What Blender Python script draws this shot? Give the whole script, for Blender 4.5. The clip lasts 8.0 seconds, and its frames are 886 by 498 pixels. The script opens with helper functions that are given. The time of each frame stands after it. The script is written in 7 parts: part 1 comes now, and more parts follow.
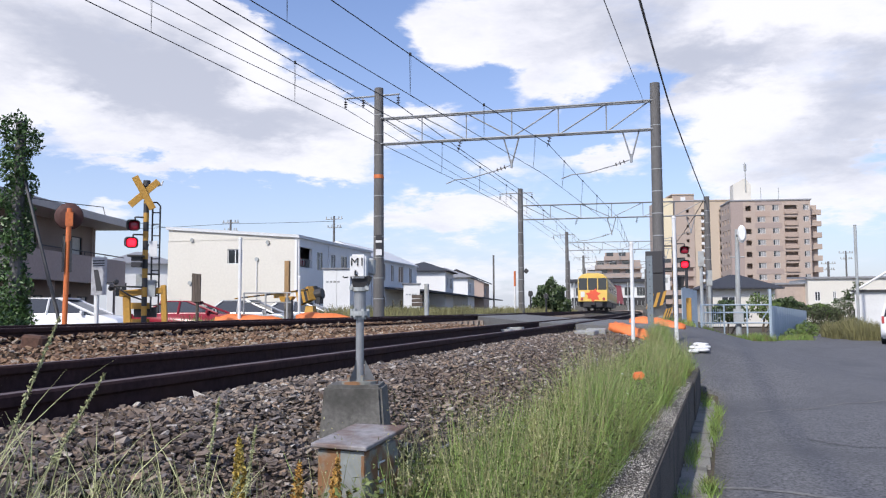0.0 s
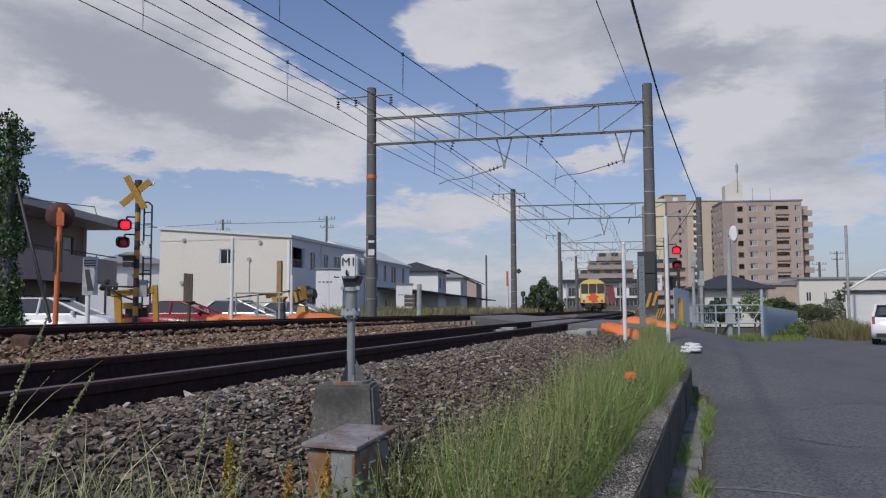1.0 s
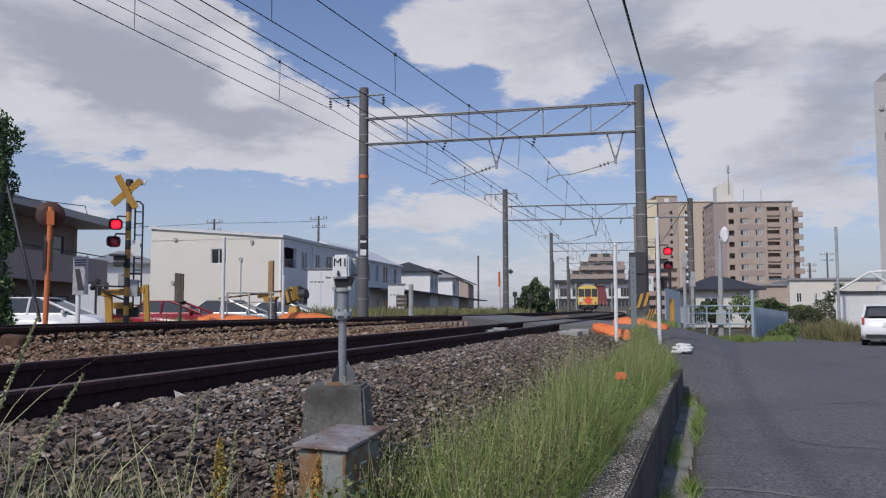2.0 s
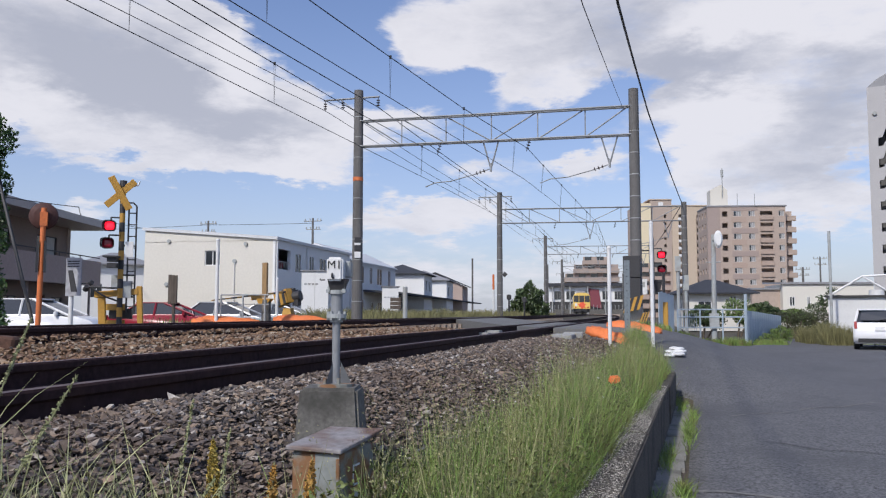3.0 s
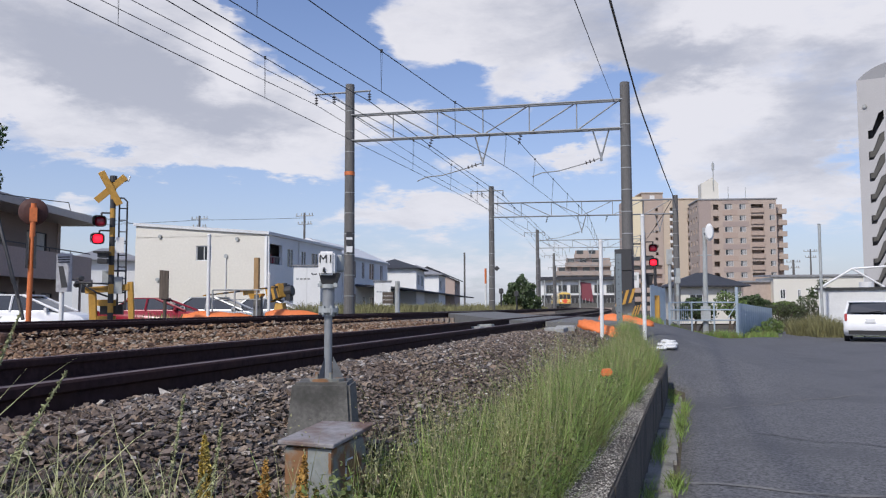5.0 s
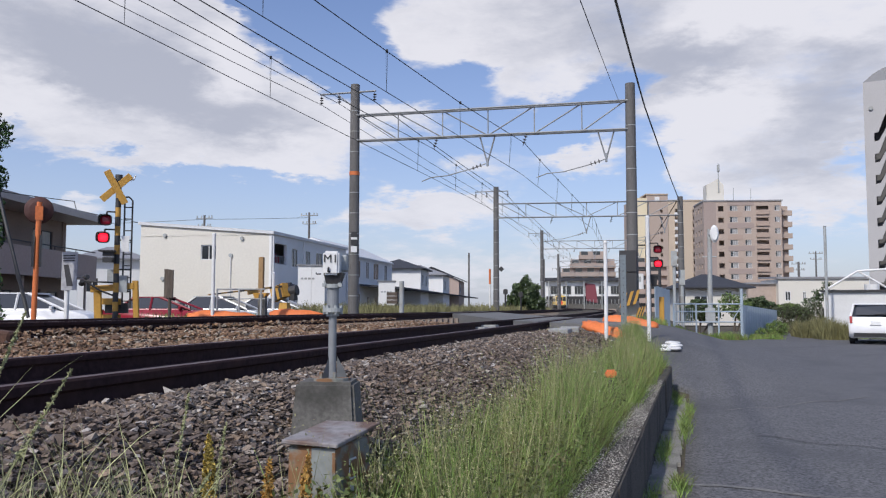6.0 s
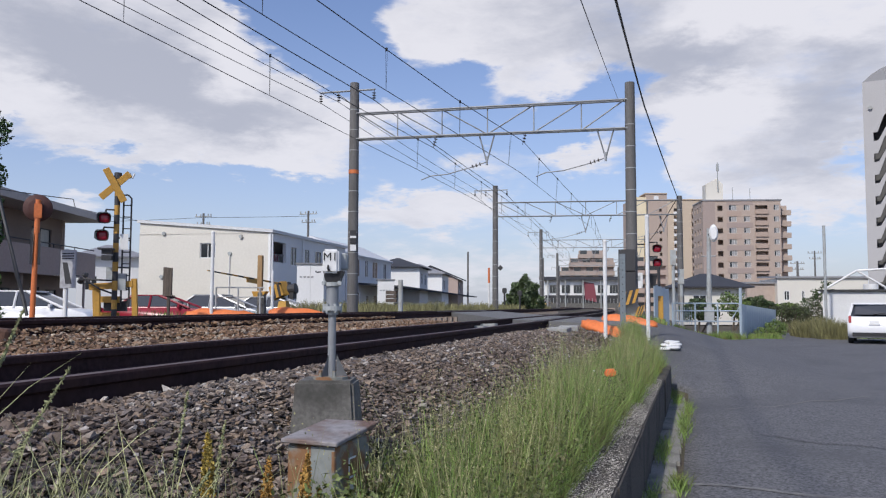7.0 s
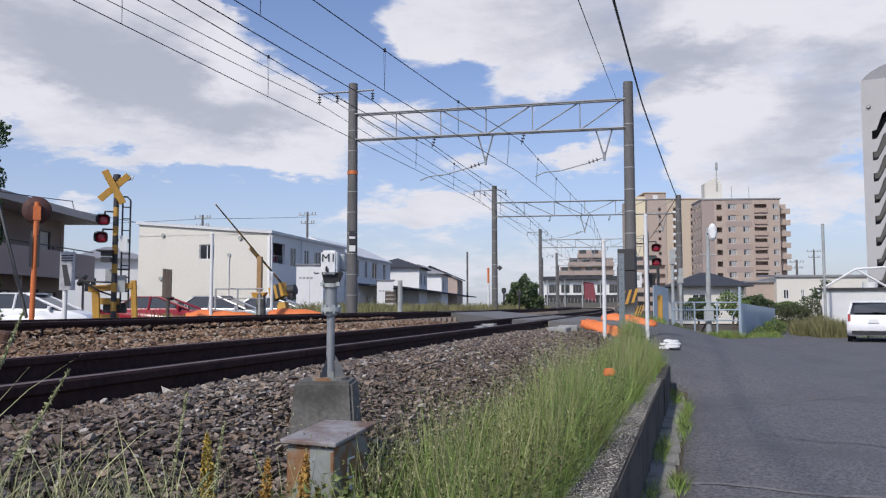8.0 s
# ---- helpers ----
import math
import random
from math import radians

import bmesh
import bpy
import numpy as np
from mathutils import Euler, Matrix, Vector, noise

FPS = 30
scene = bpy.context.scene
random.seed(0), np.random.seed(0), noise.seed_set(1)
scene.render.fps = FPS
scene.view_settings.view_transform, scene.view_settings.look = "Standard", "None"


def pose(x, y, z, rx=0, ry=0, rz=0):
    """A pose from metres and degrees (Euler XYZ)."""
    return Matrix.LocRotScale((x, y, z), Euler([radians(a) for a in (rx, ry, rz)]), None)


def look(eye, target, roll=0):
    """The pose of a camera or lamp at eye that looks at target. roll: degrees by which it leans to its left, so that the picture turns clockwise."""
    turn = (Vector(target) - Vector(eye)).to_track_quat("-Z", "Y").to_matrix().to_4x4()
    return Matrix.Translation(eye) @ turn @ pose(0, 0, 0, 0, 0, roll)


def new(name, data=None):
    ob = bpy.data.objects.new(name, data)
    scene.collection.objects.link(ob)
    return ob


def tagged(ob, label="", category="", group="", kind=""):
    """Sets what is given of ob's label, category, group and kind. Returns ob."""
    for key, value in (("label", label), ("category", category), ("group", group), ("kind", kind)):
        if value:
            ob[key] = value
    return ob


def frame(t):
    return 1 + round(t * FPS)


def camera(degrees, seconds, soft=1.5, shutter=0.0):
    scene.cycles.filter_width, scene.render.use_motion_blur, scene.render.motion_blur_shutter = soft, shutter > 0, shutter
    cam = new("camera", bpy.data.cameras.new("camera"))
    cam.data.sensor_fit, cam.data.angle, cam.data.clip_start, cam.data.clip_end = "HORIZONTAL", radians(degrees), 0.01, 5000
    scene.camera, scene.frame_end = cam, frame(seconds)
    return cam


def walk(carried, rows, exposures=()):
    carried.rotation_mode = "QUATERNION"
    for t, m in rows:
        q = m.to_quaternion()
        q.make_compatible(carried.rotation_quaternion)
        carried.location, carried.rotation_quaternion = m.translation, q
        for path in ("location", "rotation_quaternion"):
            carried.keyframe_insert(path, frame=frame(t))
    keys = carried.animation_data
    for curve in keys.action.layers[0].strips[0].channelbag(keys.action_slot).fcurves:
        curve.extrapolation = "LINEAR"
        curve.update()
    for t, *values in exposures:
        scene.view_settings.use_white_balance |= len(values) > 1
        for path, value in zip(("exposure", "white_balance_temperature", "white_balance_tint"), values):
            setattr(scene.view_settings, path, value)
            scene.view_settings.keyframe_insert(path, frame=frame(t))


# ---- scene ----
cam = camera(57.0, 8.0, soft=1.2)
PATH = [
    (0, (-0.046, 0.043, 1.299), (-0.6237, 1.9521, 1.4482), -0.24),
    (0.5, (-0.044, 0.045, 1.298), (-0.613, 1.9564, 1.4481), -0.22),
    (1, (-0.04, 0.044, 1.298), (-0.6005, 1.9573, 1.4475), -0.22),
    (1.5, (-0.039, 0.044, 1.299), (-0.5898, 1.9611, 1.4468), -0.19),
    (3, (-0.035, 0.035, 1.3), (-0.5635, 1.9585, 1.4565), 0.08),
    (3.5, (-0.037, 0.036, 1.299), (-0.5574, 1.9602, 1.4522), 0.12),
    (4, (-0.034, 0.037, 1.298), (-0.542, 1.966, 1.445), -0.1),
    (4.5, (-0.036, 0.043, 1.298), (-0.5419, 1.9721, 1.4398), -0.26),
    (6, (-0.037, 0.042, 1.298), (-0.5573, 1.9682, 1.4412), 0.09),
    (6.5, (-0.038, 0.04, 1.298), (-0.5578, 1.9664, 1.4396), 0.15),
    (7, (-0.044, 0.052, 1.297), (-0.5622, 1.9793, 1.4372), 0.21),
    (7.5, (-0.04, 0.048, 1.295), (-0.5564, 1.9752, 1.4352), 0.04),
    (8, (-0.035, 0.042, 1.298), (-0.5513, 1.9682, 1.4387), -0.06),
]
EXPOSURE = [(0, 0.35), (0.3, 0.32), (0.5, 0.12), (0.7, -0.12), (0.95, -0.4), (1.5, -0.45), (1.7, -0.42), (2.4, -0.15), (2.9, 0.0), (8, 0.0)]
walk(cam, [(t, look(eye, target, roll)) for t, eye, target, roll in PATH], EXPOSURE)

# ---- world and sun ----
SUN_ELEV, SUN_AZ = radians(44), radians(196)   # azimuth clockwise from +y
world = bpy.data.worlds.new("sky")
scene.world = world
world.use_nodes = True
wn, wl = world.node_tree.nodes, world.node_tree.links
wn.clear()


def wnode(kind, **values):
    n = wn.new(kind)
    for key, value in values.items():
        n.inputs[int(key[1:])].default_value = value
    return n


def wmath(op, a, b=None, clamp=False):
    n = wn.new("ShaderNodeMath")
    n.operation, n.use_clamp = op, clamp
    for i, v in enumerate((a, b)):
        if v is None:
            continue
        if isinstance(v, (int, float)):
            n.inputs[i].default_value = v
        else:
            wl.new(v, n.inputs[i])
    return n.outputs[0]


def build_world():
    out = wn.new("ShaderNodeOutputWorld")
    background = wn.new("ShaderNodeBackground")
    sky = wn.new("ShaderNodeTexSky")
    sky.sky_type, sky.sun_disc = "NISHITA", False
    sky.sun_elevation, sky.sun_rotation = SUN_ELEV, SUN_AZ
    sky.air_density, sky.dust_density, sky.ozone_density = 1.0, 1.6, 1.4
    coords = wn.new("ShaderNodeTexCoord").outputs["Generated"]
    parts = wn.new("ShaderNodeSeparateXYZ")
    wl.new(coords, parts.inputs[0])
    height = wmath("MAXIMUM", parts.outputs[2], 0.0)
    # clouds lie on a flat layer overhead: direction divided by its height
    lift = wmath("ADD", height, 0.22)
    flat = wn.new("ShaderNodeCombineXYZ")
    wl.new(wmath("DIVIDE", parts.outputs[0], lift), flat.inputs[0])
    wl.new(wmath("DIVIDE", parts.outputs[1], lift), flat.inputs[1])
    wl.new(wmath("MULTIPLY", height, 3.0), flat.inputs[2])

    def layer(scale, detail, rough, seed, bent=0.25):
        n = wn.new("ShaderNodeTexNoise")
        n.noise_dimensions = "4D"
        wl.new(flat.outputs[0], n.inputs["Vector"])
        n.inputs["W"].default_value = seed
        n.inputs["Scale"].default_value = scale
        n.inputs["Detail"].default_value = detail
        n.inputs["Roughness"].default_value = rough
        n.inputs["Distortion"].default_value = bent
        return n.outputs["Fac"]

    def swing(v, amount):
        return wmath("MULTIPLY", wmath("SUBTRACT", v, 0.5), amount)

    # azimuth and elevation in degrees, bent by noise so that the banks billow
    azimuth = wmath("MULTIPLY", wmath("ARCTAN2", parts.outputs[0], parts.outputs[1]), 180 / math.pi)
    elevation = wmath("MULTIPLY", wmath("ARCSINE", parts.outputs[2]), 180 / math.pi)
    azimuth = wmath("ADD", azimuth, wmath("ADD", swing(layer(3.0, 6, 0.62, 5.3), 9.0), swing(layer(10.0, 6, 0.6, 2.2), 3.0)))
    elevation = wmath("ADD", elevation, wmath("ADD", swing(layer(3.2, 6, 0.62, 8.1), 6.0), swing(layer(10.5, 6, 0.6, 6.6), 2.6)))

    def banks(spots):
        total = None
        for az, el, wide, tall, weight in spots:
            a = wmath("MULTIPLY", wmath("SUBTRACT", azimuth, az), 1 / wide)
            e = wmath("MULTIPLY", wmath("SUBTRACT", elevation, el), 1 / tall)
            d2 = wmath("ADD", wmath("MULTIPLY", a, a), wmath("MULTIPLY", e, e))
            g = wmath("MULTIPLY", wmath("POWER", 2.718, wmath("MULTIPLY", d2, -0.9)), weight)
            total = g if total is None else wmath("ADD", total, g)
        return total

    wide_field = wmath("ADD", swing(layer(2.2, 8, 0.6, 3.1), 1.0), swing(layer(6.0, 9, 0.62, 7.7, 0.3), 0.95))
    solid_cover = wmath("SUBTRACT", wmath("ADD", banks(CLOUDS_LEFT), banks(CLOUDS_RIGHT)), banks(GAPS))
    # away from the banks the sky goes on half covered
    cover = wmath("ADD", wmath("MINIMUM", solid_cover, 0.85), wide_field)
    ramp = wn.new("ShaderNodeMapRange")
    ramp.interpolation_type = "SMOOTHSTEP"
    wl.new(cover, ramp.inputs[0])
    ramp.inputs[1].default_value, ramp.inputs[2].default_value = 0.12, 0.8
    # thick cloud is grey below, thin cloud is white
    thick = wn.new("ShaderNodeMapRange")
    thick.interpolation_type = "SMOOTHSTEP"
    body = wmath("ADD", wmath("SUBTRACT", banks(THICK), banks(BRIGHT)), wmath("ADD", swing(layer(3.4, 9, 0.62, 1.4, 0.5), 1.3), swing(layer(7.0, 8, 0.62, 4.4, 0.3), 1.1)))
    # the rims stay white
    body = wmath("ADD", body, wmath("MULTIPLY", wmath("SUBTRACT", cover, 0.8), 0.55))
    wl.new(body, thick.inputs[0])
    thick.inputs[1].default_value, thick.inputs[2].default_value = -0.3, 1.05
    shade = wn.new("ShaderNodeMixRGB")
    wl.new(thick.outputs[0], shade.inputs[0])
    shade.inputs[1].default_value, shade.inputs[2].default_value = (*CLOUD_LIGHT, 1), (*CLOUD_GREY, 1)
    scaled = wn.new("ShaderNodeVectorMath")
    scaled.operation = "MULTIPLY"
    wl.new(sky.outputs[0], scaled.inputs[0])
    scaled.inputs[1].default_value = SKY_TINT
    mix = wn.new("ShaderNodeMixRGB")
    wl.new(wmath("MULTIPLY", ramp.outputs[0], 0.97), mix.inputs[0])
    wl.new(scaled.outputs[0], mix.inputs[1])
    wl.new(shade.outputs[0], mix.inputs[2])
    haze = wn.new("ShaderNodeMixRGB")
    wl.new(wmath("MULTIPLY", wmath("POWER", 2.718, wmath("MULTIPLY", height, -6.0)), 0.6), haze.inputs[0])
    wl.new(mix.outputs[0], haze.inputs[1])
    haze.inputs[2].default_value = (6.1, 6.3, 7.15, 1)
    wl.new(haze.outputs[0], background.inputs[0])
    background.inputs[1].default_value = 0.12
    wl.new(background.outputs[0], out.inputs[0])


CLOUD_LIGHT, CLOUD_GREY, SKY_TINT = (6.7, 6.65, 7.15), (3.5, 3.7, 4.5), (0.86, 0.95, 1.22)
# cloud banks: azimuth, elevation, width, height in degrees, weight
CLOUDS_LEFT = [(-41.9, 17.1, 8.5, 3.6, 1.2), (-34.7, 18.0, 6.3, 3.2, 1.1), (-39.4, 12.9, 7.0, 2.8, 1.1), (-29.9, 13.6, 7.0, 3.2, 1.2), (-32.4, 10.7, 5.5, 1.2, 0.7), (-23.7, 13.0, 4.1, 1.8, 1.1), (-18.1, 13.5, 2.6, 1.1, 0.8), (-25.2, 9.5, 4.8, 1.3, 1.1), (-15.9, 6.8, 4.8, 1.3, 1.2), (-22.0, 6.0, 2.6, 0.8, 0.6), (-17.3, 19.5, 4.1, 2.4, 1.1), (-11.6, 19.3, 4.8, 2.8, 1.2), (-5.2, 19.1, 4.4, 2.4, 1.1), (-8.1, 15.5, 3.7, 1.4, 1), (-5.7, 10.7, 2.6, 1.0, 1)]
CLOUDS_RIGHT = [(5.4, 18.2, 8.1, 2.8, 1.2), (12.1, 16.0, 5.9, 3.6, 1.2), (4.1, 12.0, 5.2, 3.6, 1.4), (10.0, 11.7, 3.3, 2.8, 0.9), (9.8, 7.1, 4.8, 1.6, 1), (-12.9, 10.2, 2.2, 0.9, 0.8), (-18.1, 2.7, 7.4, 1.6, 0.6), (-39.9, 6.6, 2.2, 0.9, 0.7), (-4.3, 2.6, 7.4, 2.4, 0.5), (3.3, 8.9, 2.2, 1.6, 0.6)]
GAPS = [(-23.3, 18.8, 4.1, 2.8, 1.1), (-30.0, 19.7, 1.5, 0.9, 0.9), (-19.7, 15.9, 2.6, 2.4, 0.8), (-36.9, 8.0, 9.6, 1.2, 0.8), (-16.9, 9.8, 4.1, 1.2, 0.6), (-2.4, 15.2, 2.2, 1.8, 1), (-14.1, 16.4, 1.8, 2.0, 0.8), (-43.1, 11.8, 1.1, 0.8, 0.6), (-7.7, 12.6, 3.3, 1.0, 0.9), (-23.6, 7.7, 3.3, 0.7, 0.4), (-1.1, 9.9, 1.8, 2.4, 0.7), (11.6, 9.3, 2.6, 1.4, 0.7)]
THICK = [(-41.2, 17.2, 6.6, 2.8, 0.9), (-35.7, 14.7, 5.5, 2.0, 0.95), (-29.1, 12.7, 4.4, 1.2, 0.8), (-32.5, 16.4, 3.3, 1.6, 0.6), (-4.4, 19.1, 4.8, 2.8, 0.8), (2.4, 16.4, 4.1, 1.6, 0.8), (11.1, 13.7, 4.8, 2.8, 0.9), (-1.1, 13.7, 2.6, 2.4, 0.6), (7.9, 9.4, 3.7, 2.0, 0.5)]
BRIGHT = [(-29.5, 15.9, 1.8, 2.0, 0.9), (-20.5, 13.6, 2.2, 1.6, 0.5), (5.2, 13.8, 3.3, 1.6, 0.9), (1.2, 11.7, 1.8, 2.0, 0.7), (5.4, 18.9, 4.4, 1.2, 0.9), (-6.1, 15.4, 2.2, 1.2, 0.6), (-25.2, 9.3, 3.0, 1.2, 0.6), (-41.8, 13.3, 3.3, 1.2, 0.6), (-14.9, 17.9, 3.0, 1.6, 0.5), (11.5, 18.1, 4.4, 1.2, 0.6)]
build_world()
sun = new("sun", bpy.data.lights.new("sun", "SUN"))
sun.data.energy, sun.data.angle, sun.data.color = 3.1, radians(2.0), (1.0, 0.95, 0.87)
sun.matrix_world = look(Vector((math.sin(SUN_AZ), math.cos(SUN_AZ), math.tan(SUN_ELEV))) * 50, (0, 0, 0))


# ---- materials ----
def material(name, color, rough=0.7, metal=0.0, grain=30.0, vary=0.25, stains=0.0, stain_color=(0.1, 0.08, 0.06), stain_scale=2.0,
             bump=0.15, emit=None, power=0.0, random_value=0.0, island=False, streak=1.0, stain_range=(0.45, 0.68)):
    m = bpy.data.materials.new(name)
    m.use_nodes = True
    nodes, links = m.node_tree.nodes, m.node_tree.links
    b = nodes["Principled BSDF"]
    coords = nodes.new("ShaderNodeTexCoord")
    mapping = nodes.new("ShaderNodeMapping")
    mapping.inputs["Scale"].default_value = (1, 1, streak)
    links.new(coords.outputs["Object"], mapping.inputs[0])

    def noise_node(scale, detail):
        n = nodes.new("ShaderNodeTexNoise")
        n.inputs["Scale"].default_value, n.inputs["Detail"].default_value = scale, detail
        links.new(mapping.outputs[0], n.inputs["Vector"])
        return n.outputs["Fac"]

    fine = noise_node(grain, 5)
    rng = nodes.new("ShaderNodeMapRange")
    links.new(fine, rng.inputs[0])
    rng.inputs[1].default_value, rng.inputs[2].default_value = 0.25, 0.75
    rng.inputs[3].default_value, rng.inputs[4].default_value = 1 - vary, 1 + vary
    mul = nodes.new("ShaderNodeVectorMath")
    mul.operation = "SCALE"
    mul.inputs[0].default_value = color
    links.new(rng.outputs[0], mul.inputs["Scale"])
    col = mul.outputs[0]
    if random_value:
        src = nodes.new("ShaderNodeNewGeometry").outputs["Random Per Island"] if island else nodes.new("ShaderNodeObjectInfo").outputs["Random"]
        r2 = nodes.new("ShaderNodeMapRange")
        links.new(src, r2.inputs[0])
        r2.inputs[3].default_value, r2.inputs[4].default_value = 1 - random_value, 1 + random_value
        m2 = nodes.new("ShaderNodeVectorMath")
        m2.operation = "SCALE"
        links.new(col, m2.inputs[0])
        links.new(r2.outputs[0], m2.inputs["Scale"])
        col = m2.outputs[0]
    if stains:
        big = noise_node(stain_scale, 6)
        r3 = nodes.new("ShaderNodeMapRange")
        r3.interpolation_type = "SMOOTHSTEP"
        links.new(big, r3.inputs[0])
        r3.inputs[1].default_value, r3.inputs[2].default_value = stain_range
        r3.inputs[4].default_value = stains
        mx = nodes.new("ShaderNodeMixRGB")
        links.new(r3.outputs[0], mx.inputs[0])
        links.new(col, mx.inputs[1])
        mx.inputs[2].default_value = (*stain_color, 1)
        col = mx.outputs[0]
    links.new(col, b.inputs["Base Color"])
    b.inputs["Roughness"].default_value, b.inputs["Metallic"].default_value = rough, metal
    if bump:
        bp = nodes.new("ShaderNodeBump")
        bp.inputs["Strength"].default_value, bp.inputs["Distance"].default_value = bump, 0.02
        links.new(fine, bp.inputs["Height"])
        links.new(bp.outputs[0], b.inputs["Normal"])
    if emit:
        b.inputs["Emission Color"].default_value, b.inputs["Emission Strength"].default_value = (*emit, 1), power
    return m


def glass_material(name, color, rough=0.08):
    m = bpy.data.materials.new(name)
    m.use_nodes = True
    b = m.node_tree.nodes["Principled BSDF"]
    b.inputs["Base Color"].default_value, b.inputs["Roughness"].default_value = (*color, 1), rough
    b.inputs["Specular IOR Level"].default_value = 0.8
    return m


SOIL = material("soil", (0.085, 0.068, 0.052), 0.95, grain=18, vary=0.4, stains=0.6, stain_color=(0.07, 0.08, 0.035), stain_scale=0.6, bump=0.6)
ASPHALT = material("asphalt", (0.118, 0.117, 0.121), 0.85, grain=45, vary=0.85, stains=0.6, stain_color=(0.08, 0.08, 0.085), stain_scale=0.7, bump=0.6)
ASPHALT_OLD = material("old_asphalt", (0.15, 0.148, 0.145), 0.88, grain=120, vary=0.3, stains=0.5, stain_color=(0.2, 0.2, 0.19), stain_scale=1.2, bump=0.4)
CONCRETE = material("weathered_concrete", (0.135, 0.129, 0.118), 0.9, grain=60, vary=0.35, stains=0.85, stain_color=(0.04, 0.039, 0.034), stain_scale=5.0, bump=0.2)
CONCRETE_POLE = material("pole_concrete", (0.135, 0.13, 0.127), 0.85, grain=40, vary=0.2, stains=0.5, stain_color=(0.085, 0.078, 0.072), stain_scale=3, bump=0.15, streak=0.2)


def stone_material(name, stops):
    m = bpy.data.materials.new(name)
    m.use_nodes = True
    nodes, links = m.node_tree.nodes, m.node_tree.links
    b = nodes["Principled BSDF"]
    b.inputs["Roughness"].default_value = 0.85
    ramp = nodes.new("ShaderNodeValToRGB")
    ramp.color_ramp.interpolation = "LINEAR"
    while len(ramp.color_ramp.elements) < len(stops):
        ramp.color_ramp.elements.new(0.5)
    for e, (p, c) in zip(ramp.color_ramp.elements, stops):
        e.position, e.color = p, (*c, 1)
    links.new(nodes.new("ShaderNodeNewGeometry").outputs["Random Per Island"], ramp.inputs[0])
    coords = nodes.new("ShaderNodeTexCoord")
    fine = nodes.new("ShaderNodeTexNoise")
    fine.inputs["Scale"].default_value, fine.inputs["Detail"].default_value = 90, 6
    links.new(coords.outputs["Object"], fine.inputs["Vector"])
    wide = nodes.new("ShaderNodeTexNoise")
    wide.inputs["Scale"].default_value, wide.inputs["Detail"].default_value = 1.1, 4
    links.new(coords.outputs["Object"], wide.inputs["Vector"])
    rng = nodes.new("ShaderNodeMapRange")
    links.new(fine.outputs["Fac"], rng.inputs[0])
    rng.inputs[1].default_value, rng.inputs[2].default_value, rng.inputs[3].default_value, rng.inputs[4].default_value = 0.3, 0.7, 0.7, 1.25
    mul = nodes.new("ShaderNodeVectorMath")
    mul.operation = "SCALE"
    links.new(ramp.outputs[0], mul.inputs[0])
    links.new(rng.outputs[0], mul.inputs["Scale"])
    dust = nodes.new("ShaderNodeMapRange")
    links.new(wide.outputs["Fac"], dust.inputs[0])
    dust.inputs[1].default_value, dust.inputs[2].default_value, dust.inputs[4].default_value = 0.42, 0.68, 0.5
    mx = nodes.new("ShaderNodeMixRGB")
    links.new(dust.outputs[0], mx.inputs[0])
    links.new(mul.outputs[0], mx.inputs[1])
    mx.inputs[2].default_value = (0.13, 0.085, 0.06, 1)
    links.new(mx.outputs[0], b.inputs["Base Color"])
    bp = nodes.new("ShaderNodeBump")
    bp.inputs["Strength"].default_value, bp.inputs["Distance"].default_value = 0.4, 0.01
    links.new(fine.outputs["Fac"], bp.inputs["Height"])
    links.new(bp.outputs[0], b.inputs["Normal"])
    return m


STONE = stone_material("ballast_stone", [(0.0, (0.04, 0.035, 0.034)), (0.25, (0.115, 0.095, 0.083)), (0.45, (0.215, 0.165, 0.13)), (0.62, (0.15, 0.138, 0.138)), (0.8, (0.3, 0.215, 0.15)), (0.93, (0.36, 0.31, 0.255)), (1.0, (0.5, 0.47, 0.44))])
STONE_RUSTY = stone_material("rusty_ballast_stone", [(0.0, (0.1, 0.055, 0.035)), (0.4, (0.22, 0.125, 0.07)), (0.7, (0.34, 0.22, 0.13)), (0.9, (0.3, 0.25, 0.2)), (1.0, (0.5, 0.42, 0.32))])
RAIL = material("rail_rust", (0.036, 0.019, 0.02), 0.85, 0.0, grain=25, vary=0.45, stains=0.5, stain_color=(0.055, 0.028, 0.022), stain_scale=4, bump=0.2)
RAIL_TOP = material("rail_running_surface", (0.14, 0.092, 0.088), 0.55, 0.3, grain=12, vary=0.3, stains=0.5, stain_color=(0.1, 0.06, 0.05), stain_scale=5, bump=0.05)
RAIL.node_tree.nodes["Principled BSDF"].inputs["Specular IOR Level"].default_value = 0.2
SLEEPER = material("sleeper_concrete", (0.26, 0.23, 0.2), 0.9, grain=40, vary=0.3, stains=0.6, stain_color=(0.16, 0.09, 0.05), bump=0.3)
GALV = material("galvanised_steel", (0.27, 0.28, 0.29), 0.55, 0.35, grain=20, vary=0.15, bump=0.05)
GREY_PAINT = material("grey_paint", (0.36, 0.38, 0.38), 0.6, grain=25, vary=0.15, stains=0.4, stain_color=(0.2, 0.15, 0.1), bump=0.08)
WIRE = material("copper_wire", (0.035, 0.036, 0.038), 0.6, 0.3, bump=0)
BLACK = material("black_rubber", (0.018, 0.018, 0.019), 0.6, grain=40, bump=0.1)
DARK = material("dark_paint", (0.035, 0.034, 0.036), 0.55, grain=30, vary=0.2, bump=0.08)
WHITE = material("white_paint", (0.72, 0.72, 0.71), 0.5, grain=18, vary=0.06, stains=0.25, stain_color=(0.45, 0.42, 0.38), bump=0.05)
